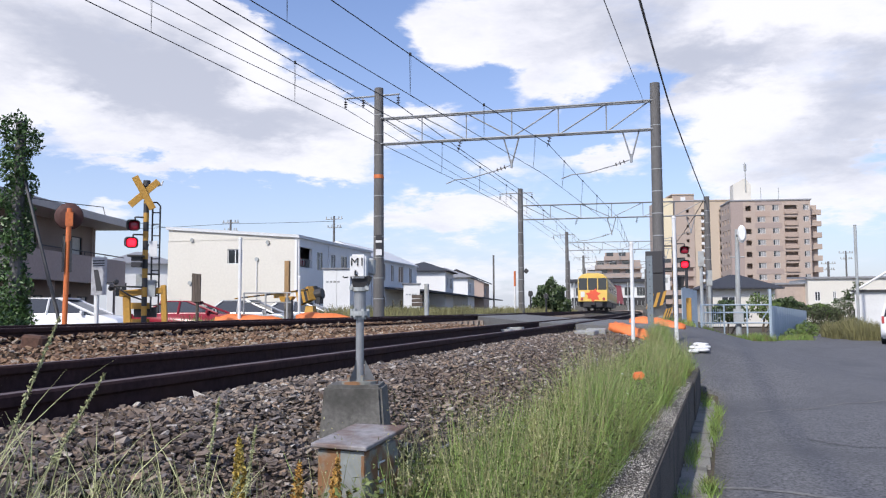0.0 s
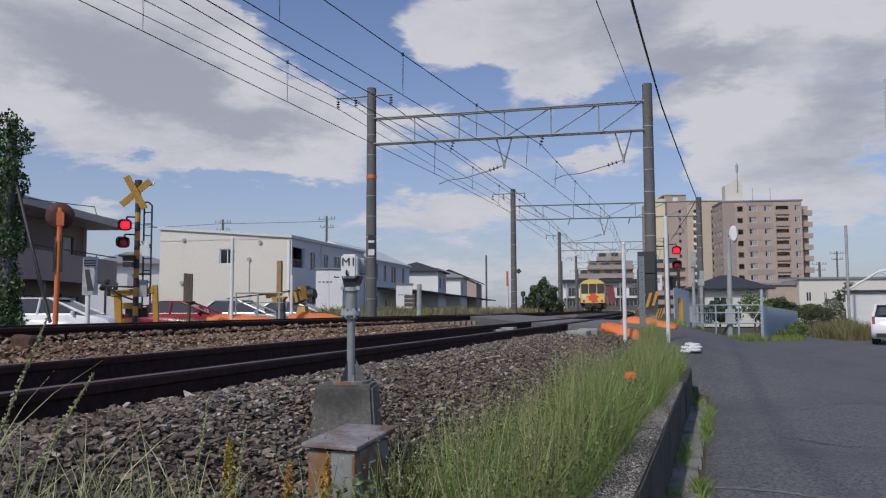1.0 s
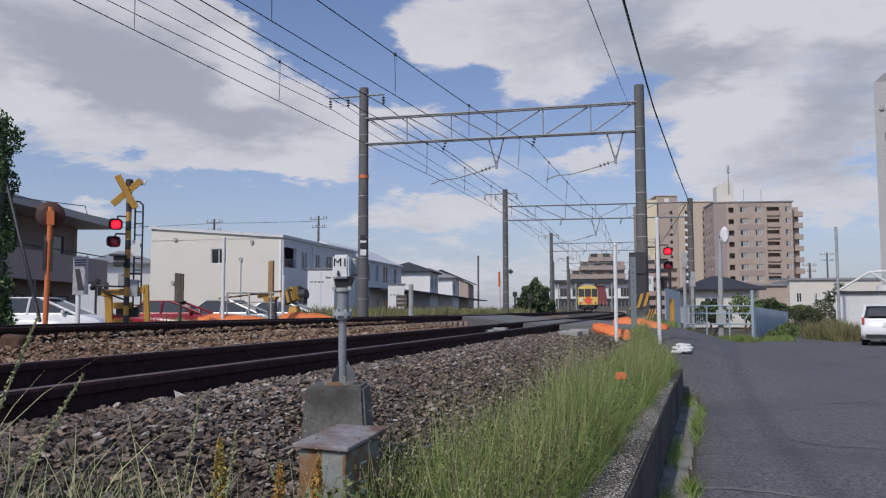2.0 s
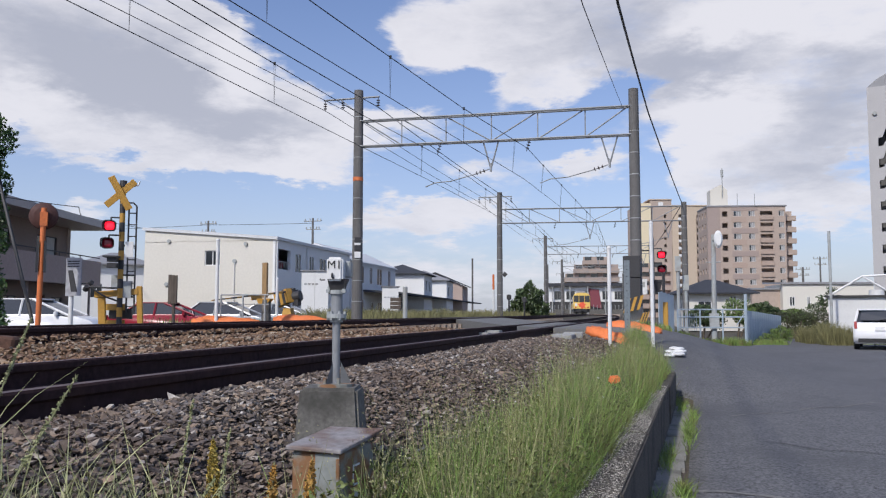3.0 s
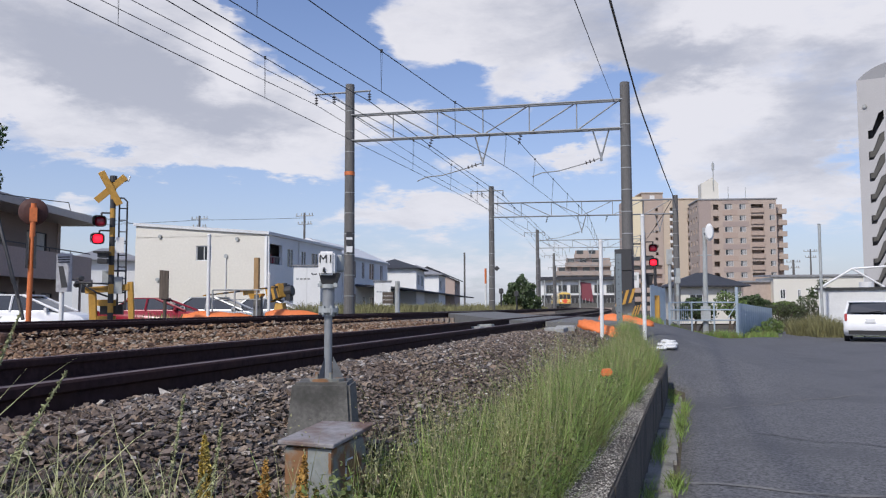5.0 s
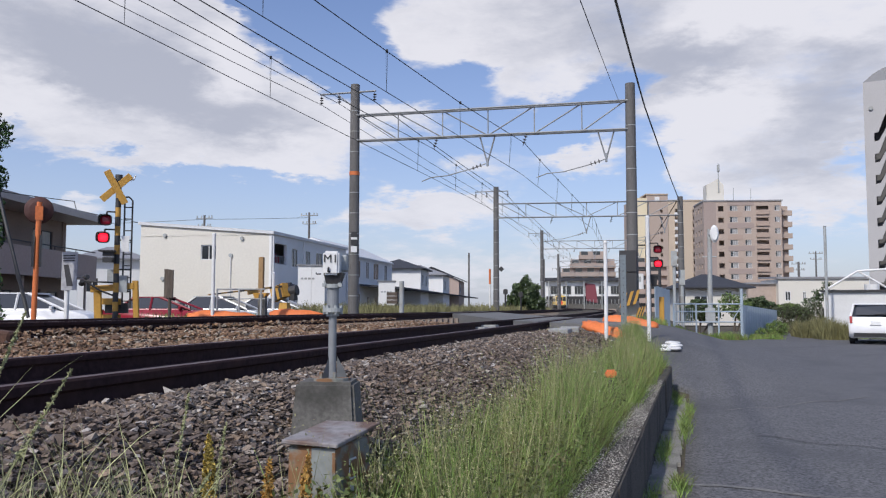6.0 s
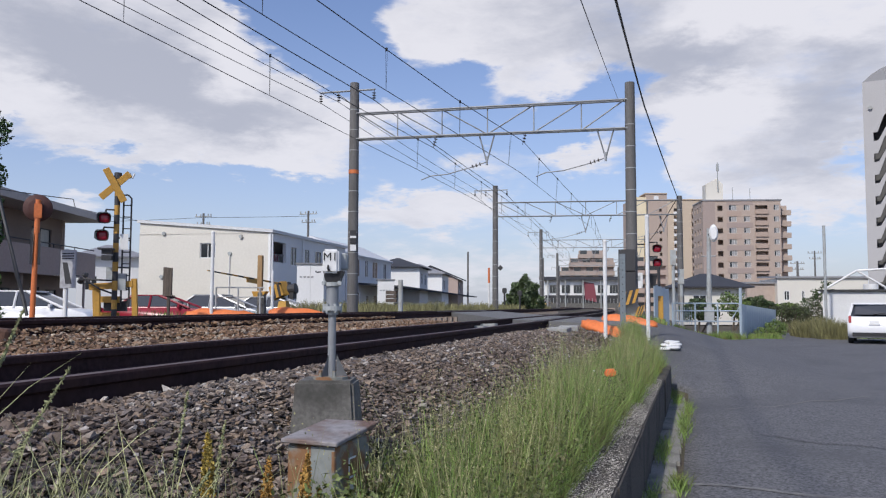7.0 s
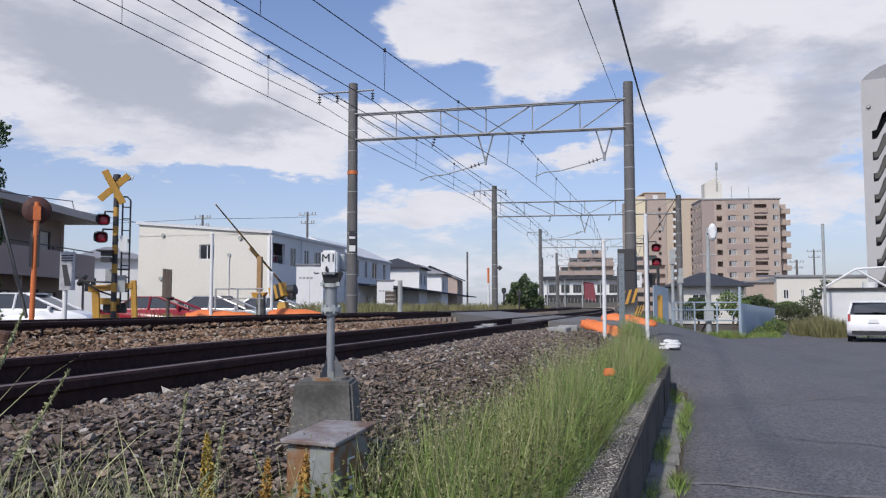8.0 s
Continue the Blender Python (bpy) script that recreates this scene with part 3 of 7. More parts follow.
def portal(left, right, top_l, top_r, chord_l, chord_r, stripe=False, arms=True, feeder=True):
    """Two concrete posts joined by a lattice beam; left and right are the feet, chords the heights of (lower, upper) chords."""
    ob = thing("catenary_portal", "concrete posts joined by a galvanised lattice beam over two tracks", "catenary portal", group="catenary portals")
    for foot, top, inner in ((Vector(left), top_l, 1), (Vector(right), top_r, -1)):
        bm = nb()
        rod(bm, foot, (foot.x, foot.y, top), 0.2, 0.165, 16)
        post = part("post", bm, CONCRETE_POLE, ob, smooth=False)
        for z in [foot.z + 0.9 + 0.75 * k for k in range(int((top - foot.z - 1) / 0.75))]:
            bm = nb()
            r = 0.2 - 0.035 * (z - foot.z) / (top - foot.z) + 0.006
            rod(bm, (foot.x, foot.y, z), (foot.x, foot.y, z + 0.025), r, n=16)
            part("band", bm, GREY_PAINT, post, "thin steel strap")
    L, R = Vector(left), Vector(right)
    n = 5

    def at(u, z):
        p = L.lerp(R, u)
        return Vector((p.x, p.y, z[0] + (z[1] - z[0]) * u))

    low, high = (chord_l[0], chord_r[0]), (chord_l[1], chord_r[1])
    for off in (-0.11, 0.11):
        for z in (low, high):
            a, b = at(0, z), at(1, z)
            bm = nb()
            rod(bm, a + Vector((0, off, 0)), b + Vector((0, off, 0)), 0.035, n=6)
            part("chord", bm, GALV, ob)
    for k in range(1, n + 1):
        u = k / (n + 1)
        bm = nb()
        rod(bm, at(u, low), at(u, high), 0.022, n=6)
        part("strut", bm, GALV, ob)
    us = [0.02] + [k / (n + 1) for k in range(1, n + 1)] + [0.98]
    for k in range(len(us) - 1):
        bm = nb()
        if k < len(us) / 2 - 0.5:
            rod(bm, at(us[k], high), at(us[k + 1], low), 0.026, n=6)
        else:
            rod(bm, at(us[k], low), at(us[k + 1], high), 0.026, n=6)
        part("diagonal", bm, GALV, ob)
    if arms:
        for u in (0.498, 0.916):
            bm = nb()
            p = at(u, low)
            rod(bm, p + Vector((-0.28, 0, 0)), p + Vector((0, 0, -1.0)), 0.03, n=6)
            rod(bm, p + Vector((0.28, 0, 0)), p + Vector((0, 0, -1.0)), 0.03, n=6)
            rod(bm, p + Vector((0, 0, -0.8)), p + Vector((0, 0, -1.1)), 0.04, n=6)
            drop = part("dropper", bm, GALV, ob, "V-shaped steel bracket hanging from the beam")
            e = p + Vector((-0.05, 0, -1.0))
            bm = nb()
            tube(bm, [e, e + Vector((-0.5, -0.02, -0.16)), e + Vector((-1.4, -0.03, -0.38)), e + Vector((-2.0, -0.03, -0.42)), e + Vector((-2.35, -0.03, -0.55))], 0.02)
            part("steady_arm", bm, GALV, drop)
            insulator(drop, e, e + Vector((-0.6, -0.02, -0.18)), INSULATOR)
        for u in (0.315, 0.64):
            p = at(u, low)
            insulator(ob, p + Vector((0, 0, 0.05)), p + Vector((-0.14, 0, -0.42)), INSULATOR)
    if feeder:
        bm = nb()
        z = top_l - 0.28
        rod(bm, (L.x - 1.38, L.y, z), (L.x + 0.8, L.y, z), 0.035, n=6)
        rod(bm, (L.x - 0.1, L.y, z - 0.5), (L.x - 0.75, L.y, z), 0.02, n=6)
        arm = part("crossarm", bm, GALV, ob)
        for dx in (-1.33, -0.62, 0.76):
            insulator(arm, (L.x + dx, L.y, z), (L.x + dx, L.y, z - 0.42), INSULATOR)
    return ob


P1L, P1R = Vector((-10.86, 27.7, 0.8)), Vector((-1.03, 28.3, 0.6))
P2L, P2R = Vector((-10.35, 51.3, 0.8)), Vector((1.05, 52.5, 0.4))
P3L, P3R = Vector((-12.0, 83.2, 0.8)), Vector((-1.4, 84.3, 0.4))
P4L, P4R = Vector((-14.4, 116, 0.8)), Vector((-3.6, 117, 0.4))
near_portal = portal(P1L, P1R, 9.47, 8.98, (7.37, 8.31), (7.39, 8.38))
bm = nb()
rod(bm, (P1L.x, P1L.y, 6.1), (P1L.x, P1L.y, 6.24), 0.19, n=16)
part("painted_band", bm, ORANGE_POLE, near_portal, "faded orange painted band")
for z0, z1, plate_mat in ((3.55, 3.72, DARK), (3.74, 3.82, WHITE), (3.84, 4.02, DARK), (3.28, 3.5, WHITE)):
    bm = nb()
    box(bm, -0.11, -0.225, z0, 0.11, -0.2, z1)
    part("post_plate", bm, plate_mat, near_portal, "small plate strapped to the post", at=pose(P1L.x, P1L.y, 0, 0, 0, 22))
portal(P2L, P2R, 9.05, 8.2, (7.05, 7.95), (7.05, 7.95))
portal(P3L, P3R, 9.2, 8.8, (7.3, 8.1), (7.3, 8.1))
portal(P4L, P4R, 8.9, 8.6, (7.1, 7.9), (7.1, 7.9), arms=False)
portal(Vector((-18.6, 152, 0.8)), Vector((-7.8, 153, 0.4)), 8.9, 8.6, (7.1, 7.9), (7.1, 7.9), arms=False)


def wire(points, r, sag, name, label, droppers=None):
    """A wire hung from point to point, with sag metres in each span."""
    ob = thing(name, label, "wire", group="overhead wires")
    bm = nb()
    for a, b in zip(points, points[1:]):
        a, b = Vector(a), Vector(b)
        n = 14
        pts = []
        for i in range(n + 1):
            u = i / n
            p = a.lerp(b, u)
            p.z -= sag * 4 * u * (1 - u) * ((b - a).length / 40) ** 2
            pts.append(p)
        tube(bm, pts, r, 5)
    part("strand", bm, WIRE, ob)
    return ob


def catenary(contact, messenger, c, shift):
    """Contact and messenger wires of one track; the first points lead up to the near portal."""
    ys = [52, 84, 116.5, 152.5, 200]
    rest = [(c + bend(y) + shift * (1 if i % 2 else -1), y, 6.2) for i, y in enumerate(ys)]
    con = contact + rest
    mes = messenger + [(p[0], p[1], 7.0) for p in rest]
    wire(con, 0.009, 0.02, "contact_wire", "dark contact wire over the track")
    carrier = wire(mes, 0.011, 0.1, "messenger_wire", "dark messenger wire that carries the contact wire")

    def height(points, y, sag):
        for a, b in zip(points, points[1:]):
            if a[1] <= y <= b[1]:
                u = (y - a[1]) / (b[1] - a[1])
                span = (Vector(b) - Vector(a)).length
                p = Vector(a).lerp(Vector(b), u)
                p.z -= sag * 4 * u * (1 - u) * (span / 40) ** 2
                return p

    for k in range(22):
        y = -7.6 + 4.9 * k
        p, q = height(con, y, 0.02), height(mes, y, 0.1)
        bm = nb()
        for d in (-0.02, 0.02):
            rod(bm, p, q + Vector((d, 0, 0)), 0.004, n=4)
        rod(bm, q - Vector((0, 0, 0.03)), q + Vector((0, 0, 0.04)), 0.03, n=6)
        part("dropper", bm, WIRE, carrier)


catenary([(-8.76, -13, 6.3), (-4.81, 28.2, 6.0)], [(-8.76, -13, 7.5), (-6.21, 13.6, 6.99), (-5.43, 21.7, 6.99), (-4.7, 28.2, 7.1)], NEAR_C - 0.3, 0.15)
catenary([(-10.5, -13, 6.6), (-8.06, 28.2, 5.98)], [(-10.5, -13, 7.7), (-8.95, 13.25, 7.13), (-8.47, 21.3, 7.0), (-8.02, 28.2, 7.05)], FAR_C - 0.3, 0.15)
for dx, start_x, r in ((-1.33, -15.4, 0.011), (-0.62, -14.7, 0.011), (0.76, -13.2, 0.016)):
    pts = [(start_x, -13, 9.6), (P1L.x + dx, P1L.y, 8.8)] + [(p.x + dx, p.y, t - 0.65) for p, t in ((P2L, 9.12), (P3L, 9.2), (P4L, 8.9))]
    wire(pts, r, 0.25, "feeder_wire", "dark feeder wire on porcelain insulators")
wire([(-0.5, -24, 8.2), (-0.7, 3, 5.70), (-0.76, 14, 6.62), (-0.74, 19, 7.35), (-0.55, 28.2, 8.13), (P2R.x - 0.1, P2R.y, 8.1), (P3R.x + 0.2, P3R.y, 8.0)], 0.026, 0.2, "power_cable", "thick black cable slung from post to post")
wire([(-0.5, -6, 3.0), (-0.98, 10, 5.12), (P1R.x - 0.4, P1R.y, 8.45)], 0.007, 0.1, "guy_wire", "thin dark wire to the post's top")


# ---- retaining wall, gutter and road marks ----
# one dark mottled tone over every face of the wall blocks
WALL_DARK = material("dark_mottled_concrete", (0.085, 0.074, 0.062), 0.92, grain=70, vary=0.4, stains=0.7, stain_color=(0.035, 0.031, 0.026), stain_scale=2.5, bump=0.6)


GUTTER = material("worn_gutter_concrete", (0.25, 0.24, 0.215), 0.9, grain=70, vary=0.35, stains=0.7, stain_color=(0.1, 0.095, 0.08), stain_scale=3.5, bump=0.5)


def retaining_wall():
    ob = thing("retaining_wall", "low stained concrete wall between grass strip and lane", "retaining wall", kind="structure")
    y = -6.0
    k = 0
    while y < 12.4:
        y1 = min(y + 2.0, 12.45)
        bm = nb()
        a, b = y + 0.006, y1 - 0.006
        dz = RNG.uniform(-0.012, 0.012)
        dx = RNG.uniform(-0.006, 0.006)
        box(bm, -0.21, 0, -0.1, 0.0, b - a, 0.47 + dz)
        bevel(bm, 0.012, 2)
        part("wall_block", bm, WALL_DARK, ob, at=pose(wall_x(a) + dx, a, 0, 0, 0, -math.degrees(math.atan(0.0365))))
        y, k = y1, k + 1
    bm = nb()
    y = -6.0
    while y < 12.9:
        y1 = y + 0.6
        x0, x1 = wall_x(y) + 0.004, wall_x(y) + 0.21 + RNG.uniform(-0.012, 0.012)
        dz = RNG.uniform(-0.01, 0.008)
        box(bm, x0, y + 0.004, -0.12, x1, y1 - 0.004, 0.018 + dz)
        y = y1
    gut = part("gutter", bm, GUTTER, ob, "chipped concrete gutter slabs")
    tagged(gut, kind="stuff")


retaining_wall()


def crack(points, w, mat, name, label):
    bm = nb()
    for (x0, y0), (x1, y1) in zip(points, points[1:]):
        d = Vector((x1 - x0, y1 - y0, 0)).normalized()
        n = Vector((-d.y, d.x, 0)) * w
        v = [bm.verts.new(Vector((x, y, road_height(x, y) + 0.0165)) + s * n) for x, y, s in ((x0, y0, -1), (x1, y1, -1), (x1, y1, 1), (x0, y0, 1))]
        bm.faces.new(v)
    return solid(name, bm, mat, label, "road mark", kind="structure")


MARK = material("worn_road_paint", (0.6, 0.6, 0.6), 0.8, grain=35, vary=0.2, stains=0.5, stain_color=(0.25, 0.25, 0.25), stain_scale=9, bump=0.1)
SEAM = material("pale_road_seam", (0.19, 0.185, 0.175), 0.9, grain=30, vary=0.4, stains=0.8, stain_color=(0.12, 0.12, 0.122), stain_scale=7, bump=0.1)
TAR = material("road_crack", (0.08, 0.08, 0.082), 0.9, bump=0.1)
crack([(0.1 + 0.25 * i, 6.35 - 0.03 * i + 0.06 * math.sin(i * 1.3)) for i in range(18)], 0.035, SEAM, "road_seam", "pale seam across the asphalt lane")
crack([(0.7 + 0.3 * i, 11.0 + 0.28 * i + 0.1 * math.sin(i * 2.1)) for i in range(8)], 0.018, SEAM, "road_seam", "pale joint where the crossing lane begins")
crack([(0.8 + 0.2 * i, 8.9 - 0.1 * i + 0.1 * math.sin(i * 1.7)) for i in range(10)], 0.01, TAR, "road_crack", "fine dark crack in the asphalt")


def sandbag_marks():
    """White bags stacked on the ramp's corner."""
    ob = thing("white_bags", "pile of flattened white plastic bags at the road corner", "sandbags")
    for dx, dy, dz, rz, s in ((0, 0, 0, 10, 0.8), (0.13, 0.08, 0.02, -8, 1.1), (0.17, 0.25, 0.06, 20, 0.95), (0.03, 0.24, 0.05, 4, 0.9), (0.12, 0.36, 0.1, -14, 1.1)):
        bm = nb()
        bmesh.ops.create_uvsphere(bm, u_segments=14, v_segments=8, radius=1)
        for v in bm.verts:
            v.co = Vector((v.co.x * 0.12 * s, v.co.y * 0.11 * s, v.co.z * 0.032))
            v.co += Vector((0, 0, 0.02 * noise.noise(v.co * 9 + Vector((dx, dy, 7)))))
        part("bag", bm, WHITE, ob, smooth=True, at=pose(-0.02 + dx, 14.2 + dy, road_height(0.1, 14.2) + 0.04 + dz, 0, 0, rz))


sandbag_marks()


def orange_mound(x, y, z, rz, length, width, height, tilt=0):
    bm = nb()
    rings = []
    n = 12
    for i in range(n + 1):
        u = i / n
        s = math.sin(math.pi * min(1, max(0, 0.04 + 0.92 * u))) ** 0.18
        ring = []
        for k in range(9):
            a = math.pi * k / 8
            r = noise.noise(Vector((u * 6 + x, k * 0.9, y))) * 0.07
            ring.append((-length / 2 + length * u, (width / 2 + r) * math.cos(a) * s, (height * (1.05 - 0.35 * u) * s + r) * math.sin(a) ** 0.9))
        rings.append(ring)
    loft(bm, rings)
    solid("orange_cover", bm, ORANGE, "mound under orange plastic sheeting beside the crossing", "sandbag cover", "orange covers", at=pose(x, y, max(ground(x, y), road_height(x, y) if x > -1.4 else 0) - 0.03, 0, tilt, rz), smooth=True)


orange_mound(-1.05, 14.9, 0.74, -42, 1.05, 0.34, 0.17, 12)
orange_mound(-0.82, 20.0, 0.72, -10, 1.28, 0.45, 0.22, 5)
orange_mound(-10.9, 18.9, 0.86, 25, 1.9, 0.6, 0.42)
orange_mound(-9.9, 21.2, 0.86, 25, 1.7, 0.6, 0.45)


# ---- marker post and trackside box ----
def text_mesh(body, size, mat, parent, at, name="lettering", label=""):
    curve = bpy.data.curves.new(name, "FONT")
    curve.body, curve.size, curve.align_x, curve.align_y = body, size, "CENTER", "CENTER"
    curve.extrude = 0.0012
    tmp = bpy.data.objects.new("tmp", curve)
    scene.collection.objects.link(tmp)
    me = bpy.data.meshes.new_from_object(tmp.evaluated_get(bpy.context.evaluated_depsgraph_get()))
    bpy.data.objects.remove(tmp)
    me.materials.clear()
    me.materials.append(mat)
    ob = new(name, me)
    ob.parent = parent
    ob.matrix_basis = at
    return tagged(ob, label) if label else ob


def marker_post():
    ob = thing("marker_post", "steel post on a concrete plinth with a white M1 head", "trackside marker", pose(-1.355, 3.18, 0, 0, 0, 14))
    bm = nb()
    loft(bm, [[(-0.175, -0.12, 0.5), (0.135, -0.12, 0.5), (0.135, 0.16, 0.5), (-0.175, 0.16, 0.5)], [(-0.13, -0.095, 1.0), (0.1, -0.095, 1.0), (0.1, 0.12, 1.0), (-0.13, 0.12, 1.0)]])
    bevel(bm, 0.012, 2)
    part("plinth", bm, CONCRETE, ob, "stained tapered concrete plinth")
    bm = nb()
    rod(bm, (0, 0, 1.0), (0, 0, 1.012), 0.075, n=16)
    for a in range(4):
        p = Vector((0.045 * math.cos(a * 1.57 + 0.4), 0.045 * math.sin(a * 1.57 + 0.4), 0))
        rod(bm, p + Vector((0, 0, 1.0)), p + Vector((0, 0, 1.035)), 0.008, n=6)
    bm2 = nb()
    for a in range(3):
        r = a * 2.09
        v = [bm2.verts.new(p) for p in ((0.02 * math.cos(r), 0.02 * math.sin(r), 1.012), (0.065 * math.cos(r), 0.065 * math.sin(r), 1.012), (0.02 * math.cos(r), 0.02 * math.sin(r), 1.1))]
        f = bm2.faces.new(v)
        bmesh.ops.solidify(bm2, geom=[f], thickness=0.006)
    base = part("base_plate", bm, RUST_BOX, ob)
    part("rib", bm2, GALV, base)
    bm = nb()
    rod(bm, (0, 0, 1.01), (0, 0, 1.285), 0.0165, n=20)
    part("pipe", bm, GALV, ob, smooth=False)
    bm = nb()
    rod(bm, (0, 0, 1.278), (0, 0, 1.296), 0.041, n=20)
    rod(bm, (0, 0, 1.262), (0, 0, 1.277), 0.026, n=16)
    for a in range(6):
        p = Vector((0.034 * math.cos(a * 1.047), 0.034 * math.sin(a * 1.047), 0))
        rod(bm, p + Vector((0, 0, 1.27)), p + Vector((0, 0, 1.306)), 0.007, n=6)
    part("flange", bm, GREY_PAINT, ob)
    bm = nb()
    rod(bm, (0, 0, 1.296), (0, 0, 1.385), 0.025, n=20)
    part("socket", bm, GALV, ob)
    bm = nb()
    rod(bm, (0, 0, 1.378), (0, 0, 1.394), 0.033, n=16)
    for s in (-1, 1):
        rod(bm, (s * 0.028, -0.02, 1.385), (s * 0.028, -0.02, 1.408), 0.007, n=6)
        box(bm, s * 0.034 - 0.006, -0.03, 1.382, s * 0.034 + 0.006, 0.0, 1.397)
    part("clamp", bm, GREY_PAINT, ob)
    bm = nb()
    loft(bm, [[(-0.025, -0.025, 1.394), (0.03, -0.025, 1.394), (0.03, 0.03, 1.394), (-0.025, 0.03, 1.394)], [(-0.035, -0.035, 1.44), (0.045, -0.035, 1.44), (0.045, 0.05, 1.44), (-0.035, 0.05, 1.44)]])
    part("hinge", bm, DARK, ob, "black hinged joint")
    bm = nb()
    box(bm, -0.036, -0.05, 1.43, 0.03, 0.08, 1.528, pose(0, 0, 0, 0, 0, 1))
    bevel(bm, 0.008, 2)
    head = part("head", bm, WHITE, ob, "white steel head with worn paint")
    text_mesh("M1", 0.047, BLACK, head, pose(0, 0, 0, 0, 0, 1) @ pose(-0.004, -0.0515, 1.495, 90, 0, 0), "lettering", "black letters M1")
    bm = nb()
    box(bm, -0.02, -0.02, 1.442, 0.045, 0.05, 1.512, pose(0.008, 0.05, 0.005, 0, 0, 1))
    bevel(bm, 0.006, 1)
    part("rear_case", bm, GREY_PAINT, head)
    bm = nb()
    tube(bm, [(0.0, -0.04, 1.44), (-0.012, -0.058, 1.445), (-0.01, -0.058, 1.462)], 0.004)
    tube(bm, [(-0.044, -0.035, 1.435), (-0.06, -0.04, 1.433), (-0.064, -0.04, 1.439)], 0.003)
    part("latch", bm, DARK, head)


marker_post()


def trackside_box():
    ob = thing("trackside_box", "rust-streaked grey steel cabinet with a loose lid", "equipment box", pose(-1.095, 2.43, 0.35, 0, 0, -4))
    bm = nb()
    box(bm, -0.095, 0.0, 0, 0.075, 0.25, 0.515)
    bevel(bm, 0.006, 1)
    body = part("body", bm, RUST_BOX, ob)
    bm = nb()
    box(bm, -0.01, -0.004, 0.1, 0.072, 0.0, 0.512)
    bevel(bm, 0.0015, 1)
    part("door", bm, BOX_DOOR, body, "grey steel door with rust at its edges")
    bm = nb()
    rod(bm, (0.07, -0.005, 0.1), (0.07, -0.005, 0.5), 0.007, n=8)
    part("hinge", bm, RUST_BOX, body)
    bm = nb()
    loft(bm, [[(-0.108, -0.02, 0.52), (0.087, -0.02, 0.516), (0.087, -0.02, 0.53), (-0.108, -0.02, 0.534)], [(-0.1, 0.27, 0.545), (0.1, 0.27, 0.545), (0.1, 0.27, 0.559), (-0.1, 0.27, 0.557)]])
    bevel(bm, 0.003, 1)
    part("lid", bm, LID, ob, "weathered steel lid with rusted rim")
    bm = nb()
    for z0, z1, y0, y1 in ((0.46, 0.466, 0.09, 0.14), (0.4, 0.406, 0.09, 0.14), (0.4, 0.466, 0.09, 0.095), (0.36, 0.385, 0.1, 0.13), (0.32, 0.345, 0.075, 0.15), (0.29, 0.31, 0.07, 0.14)):
        box(bm, 0.075, y0, z0, 0.077, y1, z1)
    part("lettering", bm, WHITE, body, "faded white painted marks")


BOX_DOOR = material("dull_door_paint", (0.24, 0.26, 0.25), 0.7, grain=25, vary=0.2, stains=0.5, stain_color=(0.15, 0.1, 0.06), stain_scale=6, bump=0.1)
LID = material("weathered_lid", (0.25, 0.235, 0.235), 0.75, grain=40, vary=0.25, stains=0.9, stain_color=(0.13, 0.07, 0.045), stain_scale=7, bump=0.25)
trackside_box()


# ---- level crossing signals ----
def banded_post(ob, height, r, count):
    for i in range(count):
        bm = nb()
        rod(bm, (0, 0, height * i / count), (0, 0, height * (i + 1) / count), r, n=12)
        part("post_band", bm, YELLOW if i % 2 else DARK, ob, "yellow painted band" if i % 2 else "black painted band")


def lamp_head(parent, x, y, z, arm_from):
    bm = nb()
    tube(bm, [arm_from, (x, y + 0.12, arm_from[2]), (x, y + 0.12, z + 0.1)], 0.022)
    arm = part("lamp_arm", bm, DARK, parent)
    bm = nb()
    loft(bm, [hood_ring(x, y + yy, z, r) for yy, r in ((0.16, 0.07), (0.14, 0.12), (0.0, 0.145), (-0.02, 0.155))])
    head = part("lamp_head", bm, DARK, parent)
    bm = nb()
    loft(bm, [[hood_ring(x, y + yy, z, 0.157)[k % 20] for k in range(-2, 13)] for yy in (-0.02, -0.17)], closed=False)
    bmesh.ops.solidify(bm, geom=bm.faces[:], thickness=0.008)
    part("visor", bm, DARK, head)
    bm = nb()
    loft(bm, [hood_ring(x, y + yy, z, r) for r, yy in ((0.125, -0.024), (0.1, -0.036), (0.07, -0.046), (0.01, -0.05))])
    part("lens", bm, RED_LENS, head, "dark red glass lens")


def hood_ring(x, y, z, r):
    """A ring with flat sides and rounded corners."""
    ring = []
    for k in range(20):
        c, d = math.cos(k * math.pi / 10), math.sin(k * math.pi / 10)
        ring.append((x + math.copysign(abs(c) ** 0.6, c) * r, y, z + math.copysign(abs(d) ** 0.6, d) * r * 0.9))
    return ring


def lit_lamp(parent):
    """The glowing lamp face that flashes from one head to the other."""
    bm = nb()
    loft(bm, [hood_ring(0, yy, 0, r) for r, yy in ((0.118, 0.0), (0.105, -0.014), (0.07, -0.026), (0.01, -0.03))])
    return part("lamp_light", bm, RED_GLOW, parent, "glowing red light that alternates between the lamps")


